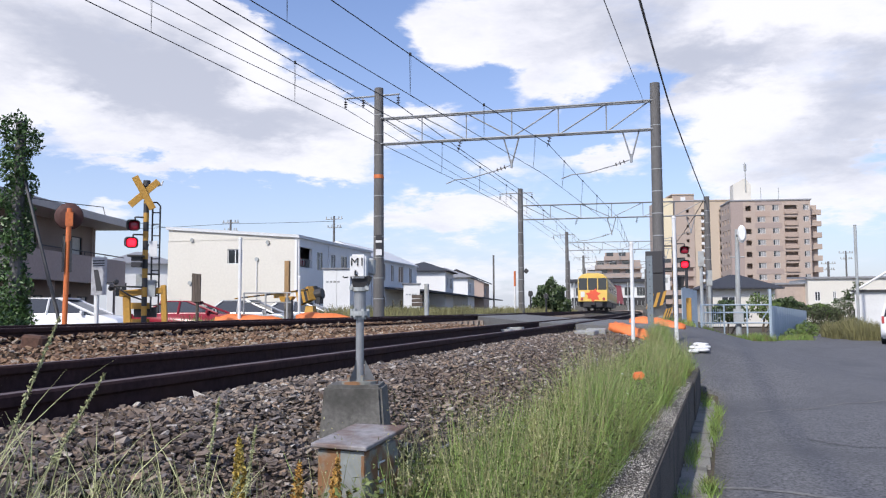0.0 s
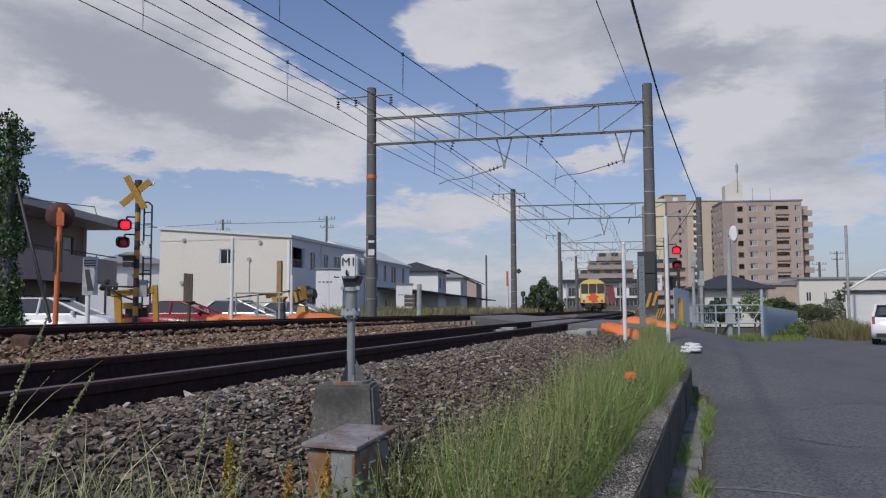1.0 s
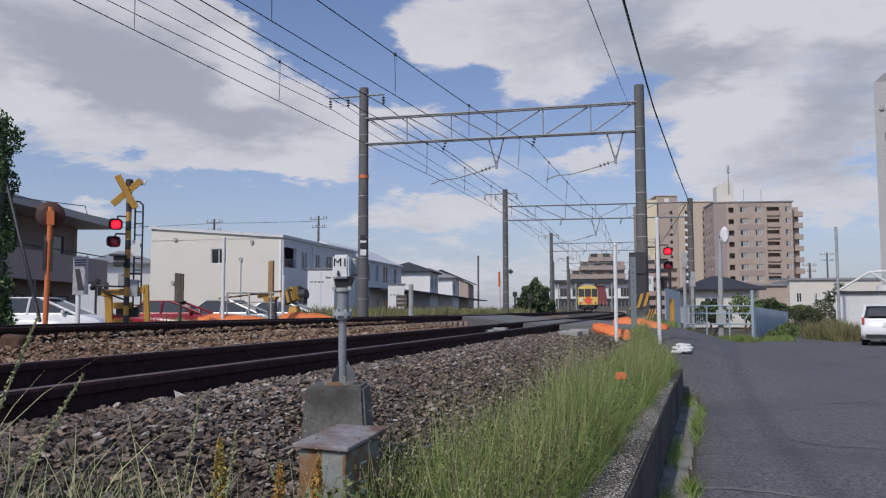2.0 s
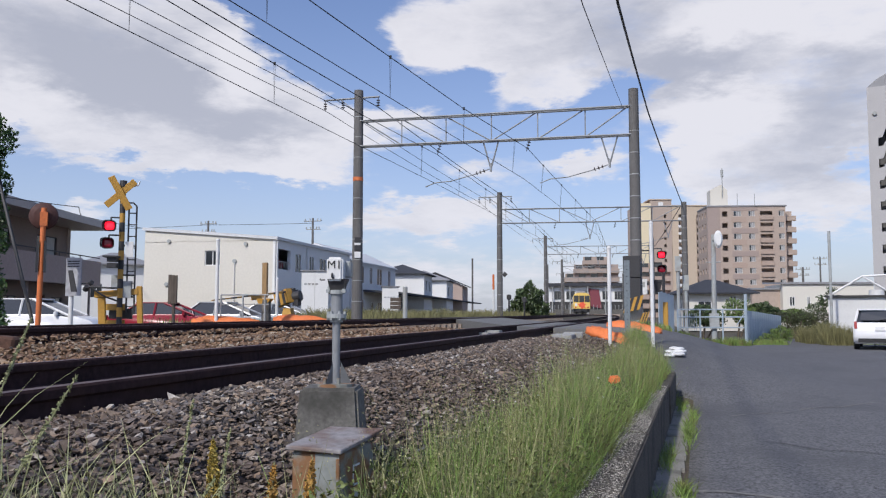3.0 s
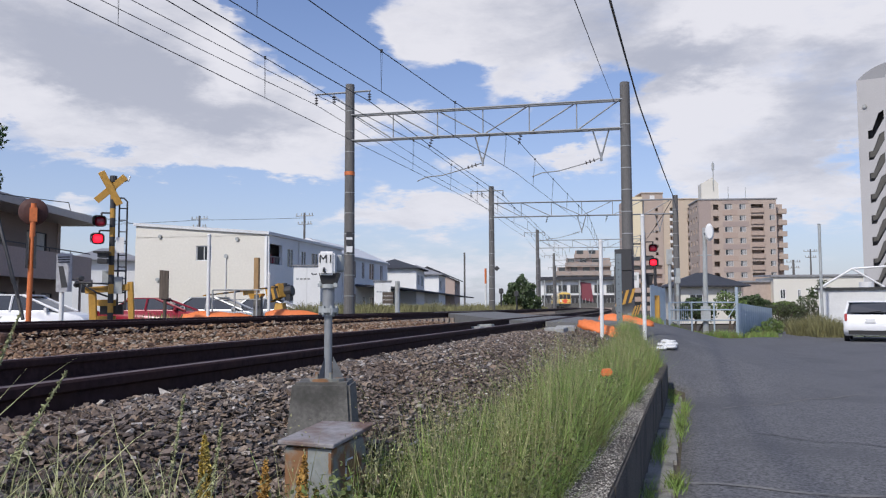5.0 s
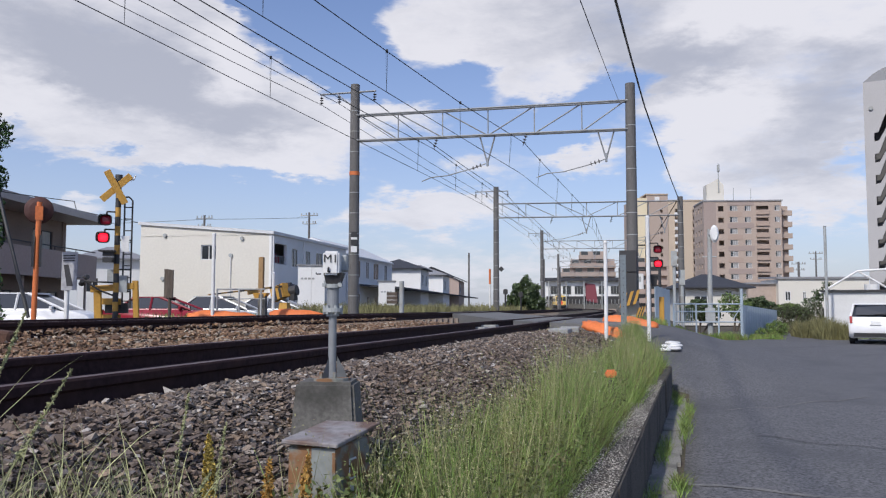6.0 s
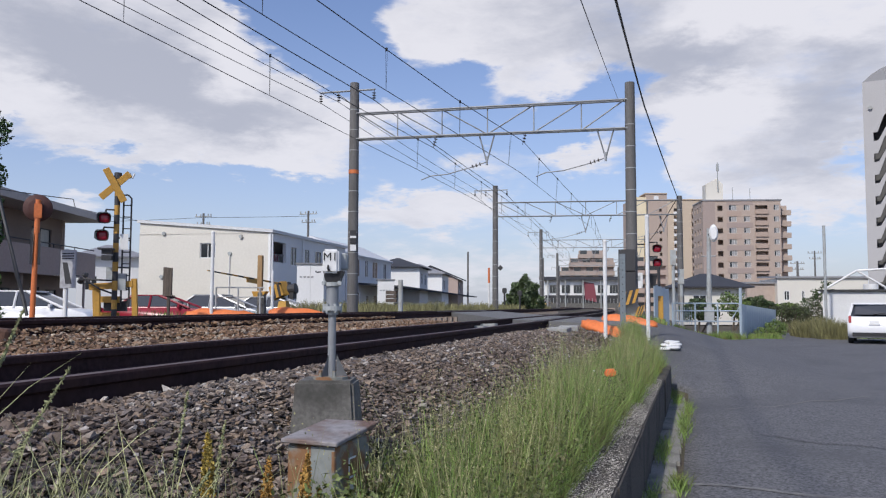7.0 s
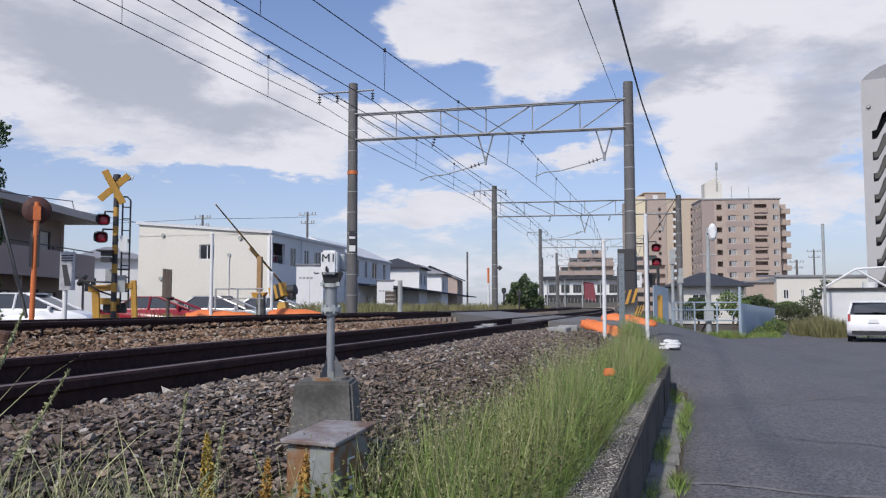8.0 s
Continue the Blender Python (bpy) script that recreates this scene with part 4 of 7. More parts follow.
def left_signal():
    ob = thing("crossing_signal", "yellow and black crossing post with crossbuck and two red lamps", "crossing signal", pose(-13.43, 17.85, 0.95, 0, 0, 26), "crossing signals")
    banded_post(ob, 3.6, 0.07, 15)
    bm = nb()
    rod(bm, (0, 0, 3.56), (0, 0, 3.72), 0.1, 0.09, 12)
    part("bell", bm, DARK, ob)
    for s, slope in ((1, 61), (-1, -44)):
        bm = nb()
        box(bm, -0.47, -0.012, -0.085, 0.47, 0.012, 0.085)
        bevel(bm, 0.006, 1)
        part("crossbuck_board", bm, YELLOW, ob, "weathered yellow crossbuck board", at=pose(-0.04, -0.12 - 0.03 * s, 3.38, 0, 0, 11) @ pose(0, 0, 0, 0, slope, 0))
    bm = nb()
    loft(bm, [[(0.12 + 0.16 * u, 0.1 + (0.04 + 0.1 * u) * math.cos(k * 0.785), 3.66 + (0.03 + 0.05 * u) * math.sin(k * 0.785)) for k in range(8)] for u in (0, 1)])
    tube(bm, [(0.22, 0.1, 3.66), (0.36, 0.0, 3.6), (0.4, 0.0, 3.72)], 0.02)
    part("loudspeaker", bm, WHITE, ob, "white horn loudspeaker")
    lamp_head(ob, -0.25, -0.2, 2.53, (0, -0.02, 2.76))
    lamp_head(ob, -0.29, -0.2, 2.09, (0, -0.02, 2.31))
    light = lit_lamp(ob)
    bm = nb()
    for k in range(2):
        box(bm, -0.27, -0.35, 1.47 + 0.15 * k, -0.04, -0.08, 1.59 + 0.15 * k)
    box(bm, -0.36, -0.42, 1.73, 0.0, -0.06, 1.77)
    part("direction_box", bm, DARK, ob, "black direction indicator box")
    bm = nb()
    box(bm, 0.1, -0.06, 1.75, 0.3, -0.03, 2.15)
    part("notice", bm, WHITE, ob, "small white notice plate")
    bm = nb()
    box(bm, -0.22, 0.02, 0.95, -0.06, 0.2, 1.3)
    box(bm, 0.06, 0.0, 0.72, 0.26, 0.2, 1.15)
    part("relay_box", bm, GREY_PAINT, ob)
    bm = nb()
    tube(bm, [(0.02, 0.1, 3.15), (0.24, 0.1, 3.17), (0.33, 0.1, 3.08), (0.33, 0.1, 0.3)], 0.022)
    rod(bm, (0.14, 0.1, 3.13), (0.14, 0.1, 0.3), 0.022, n=6)
    for k in range(9):
        rod(bm, (0.14, 0.1, 0.5 + 0.3 * k), (0.33, 0.1, 0.5 + 0.3 * k), 0.016, n=6)
    for z in (0.75, 1.3, 2.05):
        rod(bm, (0, 0, z), (0.33, 0.1, z), 0.025, n=6)
    part("ladder", bm, DARK, ob, "black steel ladder")
    bm = nb()
    tube(bm, [(0, 0, 0.62), (-0.35, -0.02, 0.75), (-0.7, -0.02, 0.98)], 0.025)
    rod(bm, (-0.85, -0.02, 1.0), (0, -0.02, 0.96), 0.025, n=6)
    part("bracket", bm, DARK, ob)
    return ob, light


def right_signal():
    ob = thing("crossing_signal", "dark crossing post with two red lamps and a notice", "crossing signal", pose(-0.6, 30.2, 0.75, 0, 0, 0), "crossing signals")
    banded_post(ob, 3.1, 0.05, 13)
    lamp_head(ob, 0.39, -0.2, 2.62, (0, -0.02, 2.86))
    lamp_head(ob, 0.39, -0.2, 2.11, (0, -0.02, 2.35))
    light = lit_lamp(ob)
    bm = nb()
    box(bm, 0.06, -0.25, 1.66, 0.42, -0.02, 1.74)
    loft(bm, [[(0.1, -0.22, 1.66), (0.38, -0.22, 1.66), (0.38, -0.04, 1.66), (0.1, -0.04, 1.66)], [(0.16, -0.18, 1.3), (0.32, -0.18, 1.3), (0.32, -0.06, 1.3), (0.16, -0.06, 1.3)]])
    part("direction_box", bm, DARK, ob)
    bm = nb()
    box(bm, -0.42, -0.15, 1.22, -0.12, -0.1, 1.77)
    plate = part("notice", bm, WHITE, ob, "white notice plate with a small picture panel")
    bm = nb()
    box(bm, -0.35, -0.154, 1.48, -0.2, -0.15, 1.66)
    part("picture_panel", bm, GREY_PAINT, plate)
    bm = nb()
    tube(bm, [(-0.02, 0, 1.9), (-0.42, 0, 1.9), (-0.46, 0, 1.95), (-0.46, 0, 2.74), (-0.42, 0, 2.8), (0.0, 0, 2.8)], 0.03)
    part("hoop", bm, DARK, ob, "black pipe hoop")
    return ob, light


SIGNAL_L, LIGHT_L = left_signal()
SIGNAL_R, LIGHT_R = right_signal()


# ---- barriers ----
def striped_arm(parent, length, name="arm"):
    bm = nb()
    rod(bm, (0, 0.75, 0), (0, -0.25, 0), 0.035, n=8)
    arm = part(name, bm, DARK, parent, "black and yellow striped barrier arm")
    n = 14
    for i in range(n):
        a, b = -0.2 - (length - 0.2) * i / n, -0.2 - (length - 0.2) * (i + 1) / n
        r0 = 0.033 - 0.016 * i / n
        bm = nb()
        rod(bm, (0, a, 0), (0, b, 0), r0, r0 - 0.0014, 8)
        part("arm_band", bm, YELLOW if i % 2 else DARK, arm)
    bm = nb()
    box(bm, -0.07, 0.2, -0.16, 0.07, 0.42, 0.1)
    bevel(bm, 0.015, 1)
    part("counterweight", bm, DARK, arm)
    bm = nb()
    box(bm, -0.012, -length * 0.54, -0.13, 0.012, -length * 0.4, 0.0)
    part("warning_flag", bm, YELLOW, arm, "yellow warning board hung on the arm")
    return arm


def barrier_left():
    ob = thing("crossing_barrier", "barrier machine with striped cover and long arm", "crossing barrier", pose(-11.75, 24.0, 0.9, 0, 0, 0), "crossing barriers")
    bm = nb()
    loft(bm, [[(-0.2, -0.2, 0.0), (0.2, -0.2, 0), (0.2, 0.2, 0), (-0.2, 0.2, 0)], [(-0.12, -0.12, 0.55), (0.12, -0.12, 0.55), (0.12, 0.12, 0.55), (-0.12, 0.12, 0.55)]])
    part("pedestal", bm, YELLOW, ob)
    for i in range(5):
        bm = nb()
        box(bm, -0.33 + 0.12 * i, -0.25, -0.22, -0.33 + 0.12 * (i + 1), -0.02, 0.22)
        part("cover_stripe", bm, YELLOW if i % 2 == 0 else DARK, ob, at=pose(-0.05, 0, 0.88, 0, 0, 0) @ pose(0, 0, 0, 0, -18, -20))
    bm = nb()
    rod(bm, (0.15, 0, 0.9), (0.42, 0, 0.95), 0.17, n=14)
    box(bm, 0.2, -0.13, 0.62, 0.38, 0.13, 0.9)
    part("motor_case", bm, DARK, ob)
    arm = striped_arm(ob, 5.2)
    return ob, arm


BARRIER, ARM = barrier_left()


def barrier_right():
    ob = thing("crossing_barrier", "striped barrier machine beside a dark relay cabinet", "crossing barrier", pose(-0.9, 26.2, 0.7, 0, -14, 8), "crossing barriers")
    for j, (z, h, x0, w) in enumerate(((0.7, 0.4, -0.2, 0.5), (0.2, 0.36, 0.14, 0.2))):
        for i in range(5):
            bm = nb()
            s = w / 5
            xa = x0 + s * i
            v = [(xa - 0.12, 0), (xa + s - 0.12, 0), (xa + s + 0.12, h), (xa + 0.12, h)]
            loft(bm, [[(p, -0.18, z + q) for p, q in v], [(p, 0.1, z + q) for p, q in v]])
            part("cover_stripe", bm, DARK if i % 2 else YELLOW, ob)
    bm = nb()
    box(bm, -0.3, 0.1, 0.0, 0.3, 0.4, 0.75)
    part("machine_case", bm, GREY_PAINT, ob)
    return ob


barrier_right()


def yellow_frame():
    ob = thing("obstacle_detector", "yellow steel frame housing at the foot of the signal", "crossing equipment", pose(-13.5, 18.0, 0.9, 0, 0, 25))
    for x0, x1, z0, z1, tilt in ((-0.52, -0.34, 0, 0.95, 3), (0.42, 0.56, 0, 1.05, 3)):
        bm = nb()
        box(bm, x0, -0.06, z0, x1, 0.06, z1)
        bevel(bm, 0.015, 1)
        part("frame_post", bm, YELLOW, ob, at=pose(0, 0, 0, 0, -tilt, 0))
    bm = nb()
    box(bm, -0.56, -0.08, 0.82, 0.5, 0.08, 0.98, pose(0, 0, 0, 0, -5, 0))
    bevel(bm, 0.012, 1)
    part("top_rail", bm, YELLOW, ob)
    for z in (0.05, 0.46):
        bm = nb()
        box(bm, -0.36, -0.04, z, 0.1, 0.04, z + 0.16)
        part("cross_rail", bm, YELLOW, ob)
    bm = nb()
    box(bm, -0.3, 0.06, 0.24, 0.25, 0.2, 0.5)
    part("sensor_case", bm, DARK, ob)


yellow_frame()


def slim_post(name, label, x, y, z, h, r, mat, category="post", group=""):
    ob = thing(name, label, category, pose(x, y, z), group)
    bm = nb()
    rod(bm, (0, 0, 0), (0, 0, h), r, n=12)
    part("shaft", bm, mat, ob)
    bm = nb()
    rod(bm, (0, 0, h), (0, 0, h + 0.04), r * 1.25, r * 0.8, 12)
    part("cap", bm, mat, ob)
    return ob


slim_post("marker_pole", "slim white painted pole by the crossing", -1.0, 14.4, 0.7, 1.72, 0.033, WHITE, group="white poles")
slim_post("marker_pole", "slim white painted pole standing in tall grass", -0.29, 14.6, 0.66, 2.2, 0.033, WHITE, group="white poles")
slim_post("marker_pole", "slim white painted pole beyond the tracks", -11.12, 18.6, 0.9, 2.25, 0.045, WHITE, group="white poles")
slim_post("marker_pole", "slim white painted pole near the barrier", -11.2, 22.1, 0.9, 1.4, 0.045, WHITE, group="white poles")


STEEL_DARK = material("dull_steel", (0.17, 0.2, 0.22), 0.6, 0.3, grain=20, vary=0.2, bump=0.1)


def steel_post():
    ob = thing("steel_post", "grey galvanised channel post at the crossing's edge", "post", pose(-0.8, 16.5, 0.7))
    bm = nb()
    box(bm, -0.055, -0.05, 0, 0.055, -0.035, 1.64)
    box(bm, -0.055, -0.035, 0, -0.042, 0.06, 1.64)
    box(bm, 0.042, -0.035, 0, 0.055, 0.06, 1.64)
    part("channel", bm, STEEL_DARK, ob)
    bm = nb()
    for k in range(10):
        rod(bm, (0, -0.052, 0.2 + 0.14 * k), (0, -0.049, 0.2 + 0.14 * k), 0.012, n=6)
    part("rivet", bm, DARK, ob)
    ob2 = thing("relay_cabinet", "dark tall cabinet fixed to the portal post", "equipment cabinet", pose(-1.16, 27.85, 0))
    for k in range(3):
        bm = nb()
        box(bm, -0.28, -0.2, 1.0 + 0.74 * k, 0.28, 0.22, 1.72 + 0.74 * k)
        bevel(bm, 0.015, 1)
        part("case", bm, DARK, ob2)


steel_post()


# ---- posts, mirror and notices beyond the tracks ----
def road_mirror():
    ob = thing("road_mirror", "orange pole with a round traffic mirror seen from behind", "traffic mirror", pose(-13.98, 15.7, 1.0, 0, 0, 38))
    bm = nb()
    rod(bm, (0, 0, 0), (0.04, 0, 2.72), 0.06, n=14)
    part("pole", bm, ORANGE_POLE, ob)
    bm = nb()
    rings = [[(0.02 + r * math.cos(k * math.pi / 14), 0.16 + d, 2.55 + r * math.sin(k * math.pi / 14)) for k in range(28)] for r, d in ((0.3, 0.08), (0.32, 0.05), (0.3, 0.0), (0.2, -0.05), (0.06, -0.07))]
    loft(bm, rings)
    part("mirror_back", bm, MIRROR_BACK, ob, "rusty brown domed mirror back")
    bm = nb()
    box(bm, -0.04, -0.07, 2.3, 0.12, 0.1, 2.62)
    part("bracket", bm, ORANGE_POLE, ob)
    bm = nb()
    box(bm, -0.09, -0.09, 1.22, -0.05, 0.02, 1.95)
    box(bm, 0.07, -0.09, 1.22, 0.12, 0.02, 1.95)
    part("pole_notice", bm, DARK, ob)


MIRROR_BACK = material("mirror_back_rust", (0.07, 0.028, 0.024), 0.75, grain=18, vary=0.25, stains=0.4, stain_color=(0.11, 0.06, 0.05), stain_scale=8, bump=0.1)
road_mirror()


NOTICE = material("faded_notice", (0.36, 0.36, 0.38), 0.7, grain=15, vary=0.2, stains=0.4, stain_color=(0.15, 0.15, 0.16), stain_scale=4, bump=0.05)


def notice_board():
    ob = thing("notice_board", "worn grey notice board on a white post", "notice board", pose(-13.95, 16.7, 0.9, 0, 0, 0))
    bm = nb()
    rod(bm, (-0.02, 0.05, 0), (-0.02, 0.05, 1.75), 0.055, n=12)
    part("post", bm, WHITE, ob)
    bm = nb()
    box(bm, -0.14, -0.02, 0.8, 0.3, 0.0, 1.72)
    plate = part("board", bm, NOTICE, ob)
    bm = nb()
    for k in range(3):
        box(bm, -0.1, -0.023, 1.62 - 0.06 * k, 0.24, -0.02, 1.65 - 0.06 * k)
    loft(bm, [[(-0.08, -0.023, 1.42), (0.06, -0.023, 1.42), (0.2, -0.023, 0.9), (0.02, -0.023, 0.9)], [(-0.08, -0.02, 1.42), (0.06, -0.02, 1.42), (0.2, -0.02, 0.9), (0.02, -0.02, 0.9)]])
    part("lettering", bm, DARK, plate, "faded unreadable dark lines")
    bm = nb()
    rod(bm, (-0.3, 0.02, 1.1), (0.55, 0.02, 1.1), 0.014, n=6)
    for s in (0, 1):
        rod(bm, (0.42 + 0.14 * s, 0, 0.95 + 0.16 * s), (0.5 + 0.14 * s, -0.06, 1.02 + 0.1 * s), 0.07, 0.05, 8)
    part("spotlight", bm, DARK, ob, "small dark spotlights on a rail")


notice_board()


def back_board():
    ob = thing("wooden_board", "weathered dark wooden board on a post", "board", pose(-11.6, 17.4, 0.9))
    for k in range(3):
        bm = nb()
        box(bm, -0.12 + 0.08 * k, -0.02, 0.62, -0.045 + 0.08 * k, 0.02, 1.32 - 0.01 * k)
        part("plank", bm, WOOD, ob)
    bm = nb()
    rod(bm, (0, 0.05, 0), (0, 0.05, 0.8), 0.04, n=8)
    part("post", bm, WOOD, ob)
    ob = thing("wooden_post", "tall weathered timber post with a yellow collar", "post", pose(-10.5, 20.0, 0.9))
    bm = nb()
    box(bm, -0.07, -0.05, 0.8, 0.07, 0.05, 1.75)
    bevel(bm, 0.01, 1)
    part("post", bm, material("pale_wood", (0.3, 0.19, 0.09), 0.85, grain=30, vary=0.3, bump=0.2, streak=0.2), ob)
    bm = nb()
    rod(bm, (0.05, 0, 0), (0.05, 0, 0.75), 0.13, 0.12, 12)
    part("stub", bm, CONCRETE, ob)
    bm = nb()
    loft(bm, [[(-0.2, -0.1, 0.78), (0.22, -0.1, 0.78), (0.22, 0.1, 0.78), (-0.2, 0.1, 0.78)], [(-0.14, -0.08, 0.62), (0.1, -0.08, 0.62), (0.1, 0.08, 0.62), (-0.14, 0.08, 0.62)]])
    part("collar", bm, YELLOW, ob)
    ob = thing("guard_rail", "thin grey pipe railing beside the crossing", "railing", pose(-11.35, 19.2, 1.22))
    for x in (0, 0.55, 1.1):
        bm = nb()
        rod(bm, (x, 0.3 * x, -0.35), (x, 0.3 * x, 0.55), 0.025, n=8)
        part("post", bm, GREY_PAINT, ob)
    bm = nb()
    rod(bm, (0, 0, 0.55), (1.2, 0.36, 0.55), 0.02, n=8)
    rod(bm, (0, 0, 0.3), (1.2, 0.36, 0.3), 0.014, n=8)
    part("bar", bm, GREY_PAINT, ob)


back_board()


def trackside_bits():
    for x, y in ((-5.15, 5.45), (-5.2, 4.75)):
        bm = nb()
        box(bm, -0.09, -0.07, -0.06, 0.09, 0.07, 0.14)
        bevel(bm, 0.02, 1)
        solid("timber_block", bm, RUST_DARK, "rust-brown block between the two tracks", "block", "rusty blocks", at=pose(x, y, 0.97, 0, 6, 12))


RUST_DARK = material("dark_rust", (0.09, 0.045, 0.03), 0.9, grain=30, vary=0.4, bump=0.3)
trackside_bits()


# ---- buildings ----
def wall_with_holes(bm, length, z0, z1, holes, thick=0.2):
    """A wall along +x from the origin, outer face at y=0, with openings (x0, x1, z0, z1) cut through it."""
    xs = sorted({0.0, length, *[h[0] for h in holes], *[h[1] for h in holes]})
    zs = sorted({z0, z1, *[h[2] for h in holes], *[h[3] for h in holes]})
    for a, b in zip(xs, xs[1:]):
        run = None
        for c, d in zip(zs, zs[1:]):
            mx, mz = (a + b) / 2, (c + d) / 2
            if any(h[0] < mx < h[1] and h[2] < mz < h[3] for h in holes):
                if run:
                    box(bm, a, 0, run[0], b, thick, run[1])
                run = None
            else:
                run = (run[0], d) if run else (c, d)
        if run:
            box(bm, a, 0, run[0], b, thick, run[1])
    bmesh.ops.remove_doubles(bm, verts=bm.verts[:], dist=0.0005)
    return bm


def window_part(parent, at, x0, x1, z0, z1, frame_mat, deep=0.09, bars=1, pane_mat=None):
    bm = nb()
    t = 0.05
    stops = [(x1 - x0 - t) * i / (bars + 1) for i in range(bars + 2)]
    wall_with_holes(bm, x1 - x0, z0, z1, [(p + t, q, z0 + t, z1 - t) for p, q in zip(stops, stops[1:])], 0.04)
    bmesh.ops.translate(bm, verts=bm.verts[:], vec=(x0, deep - 0.04, 0))
    w = part("window", bm, frame_mat, parent, at=at)
    n = bars + 1
    for i in range(n):
        a, b = x0 + (x1 - x0) * i / n, x0 + (x1 - x0) * (i + 1) / n
        bm = nb()
        box(bm, a + 0.02, deep, z0 + 0.02, b - 0.02, deep + 0.015, z1 - 0.02)
        part("pane", bm, pane_mat[i % len(pane_mat)] if pane_mat else GLASS, w)
    return w


def frame_at(p, direction):
    """Pose with x along direction and y to its left, at p."""
    d = Vector((direction[0], direction[1], 0)).normalized()
    return pose(p[0], p[1], 0, 0, 0, math.degrees(math.atan2(d.y, d.x)))


def house(name, label, category, corner, along, length, depth, z0, z1, wall_mat, roof_mat, front_holes, front_windows, side_holes=(), side_windows=(), roof="flat", rise=1.5, over=0.4, group="", wall_side=None, frame_mat=None, tilt=0.0):
    """corner: the corner between front and side; the front runs from it along 'along', the side runs to the left of that from the corner."""
    ob = thing(name, label, category, None, group)
    fm = frame_mat or WHITE
    a = frame_at(corner, along)
    m = a
    bm = nb()
    wall_with_holes(bm, length, z0, z1, front_holes)
    part("front_wall", bm, wall_mat, ob, at=m)
    side_m = a @ pose(0, depth, 0, 0, 0, -90)
    bm = nb()
    wall_with_holes(bm, depth - 0.2, z0, z1, side_holes)
    part("side_wall", bm, wall_side or wall_mat, ob, at=side_m)
    bm = nb()
    box(bm, 0.2, depth - 0.2, z0, length - 0.2, depth, z1)
    box(bm, length - 0.2, 0.2, z0, length, depth, z1)
    part("rear_wall", bm, wall_mat, ob, at=m)
    bm = nb()
    box(bm, 0.3, 1.3, z0, length - 0.3, 1.4, z1 - 0.05)
    box(bm, 1.3, 1.5, z0, 1.4, depth - 0.3, z1 - 0.05)
    nz = max(2, round((z1 - z0) / 2.9))
    for k in range(1, nz):
        z = z0 + (z1 - z0) * k / nz
        box(bm, 0.25, 0.25, z - 0.15, length - 0.25, 1.28, z)
        box(bm, 0.25, 1.5, z - 0.15, 1.28, depth - 0.25, z)
    part("inner_wall", bm, wall_mat, ob, at=m)
    for w in front_windows:
        window_part(ob, m, *w[:4], fm, bars=w[4] if len(w) > 4 else 1, pane_mat=(GLASS, GLASS, CURTAIN) if len(w) < 6 else w[5], deep=0.05)
    for w in side_windows:
        window_part(ob, side_m, *w[:4], fm, bars=w[4] if len(w) > 4 else 1)
    bm = nb()
    o = over
    if roof == "flat":
        loft(bm, [[(-o, -o, z1), (length + o, -o, z1), (length + o, depth + o, z1 + tilt), (-o, depth + o, z1 + tilt)], [(-o, -o, z1 + 0.18), (length + o, -o, z1 + 0.18), (length + o, depth + o, z1 + 0.18 + tilt), (-o, depth + o, z1 + 0.18 + tilt)]])
    elif roof == "gable":
        h = depth / 2
        loft(bm, [[(x, -o, z1 - 0.05), (x, h, z1 + rise), (x, depth + o, z1 - 0.05), (x, depth + o, z1 + 0.08), (x, h, z1 + rise + 0.16), (x, -o, z1 + 0.08)] for x in (-o, length + o)])
    elif roof == "gable_x":
        h = length / 2
        loft(bm, [[(-o, y, z1 - 0.05), (h, y, z1 + rise), (length + o, y, z1 - 0.05), (length + o, y, z1 + 0.08), (h, y, z1 + rise + 0.16), (-o, y, z1 + 0.08)] for y in (-o, depth + o)])
    elif roof == "hip":
        h = depth / 2
        v = [bm.verts.new(p) for p in ((-o, -o, z1), (length + o, -o, z1), (length + o, depth + o, z1), (-o, depth + o, z1), (min(h, length * 0.42), h, z1 + rise), (max(length - h, length * 0.58), h, z1 + rise), (-o, -o, z1 + 0.1), (length + o, -o, z1 + 0.1), (length + o, depth + o, z1 + 0.1), (-o, depth + o, z1 + 0.1))]
        for f in ((0, 3, 2, 1), (0, 1, 7, 6), (1, 2, 8, 7), (2, 3, 9, 8), (3, 0, 6, 9), (6, 7, 5, 4), (7, 8, 5), (8, 9, 4, 5), (9, 6, 4)):
            bm.faces.new([v[i] for i in f])
    part("roof", bm, roof_mat, ob, at=m)
    if roof in ("gable",):
        for x in (0.0, length - 0.2):
            bm = nb()
            loft(bm, [[(x + t, 0.0, z1), (x + t, depth, z1), (x + t, depth / 2, z1 + rise)] for t in (0, 0.2)])
            part("gable_wall", bm, wall_side or wall_mat, ob, at=m)
    return ob


FAC = (-0.153, 0.988)
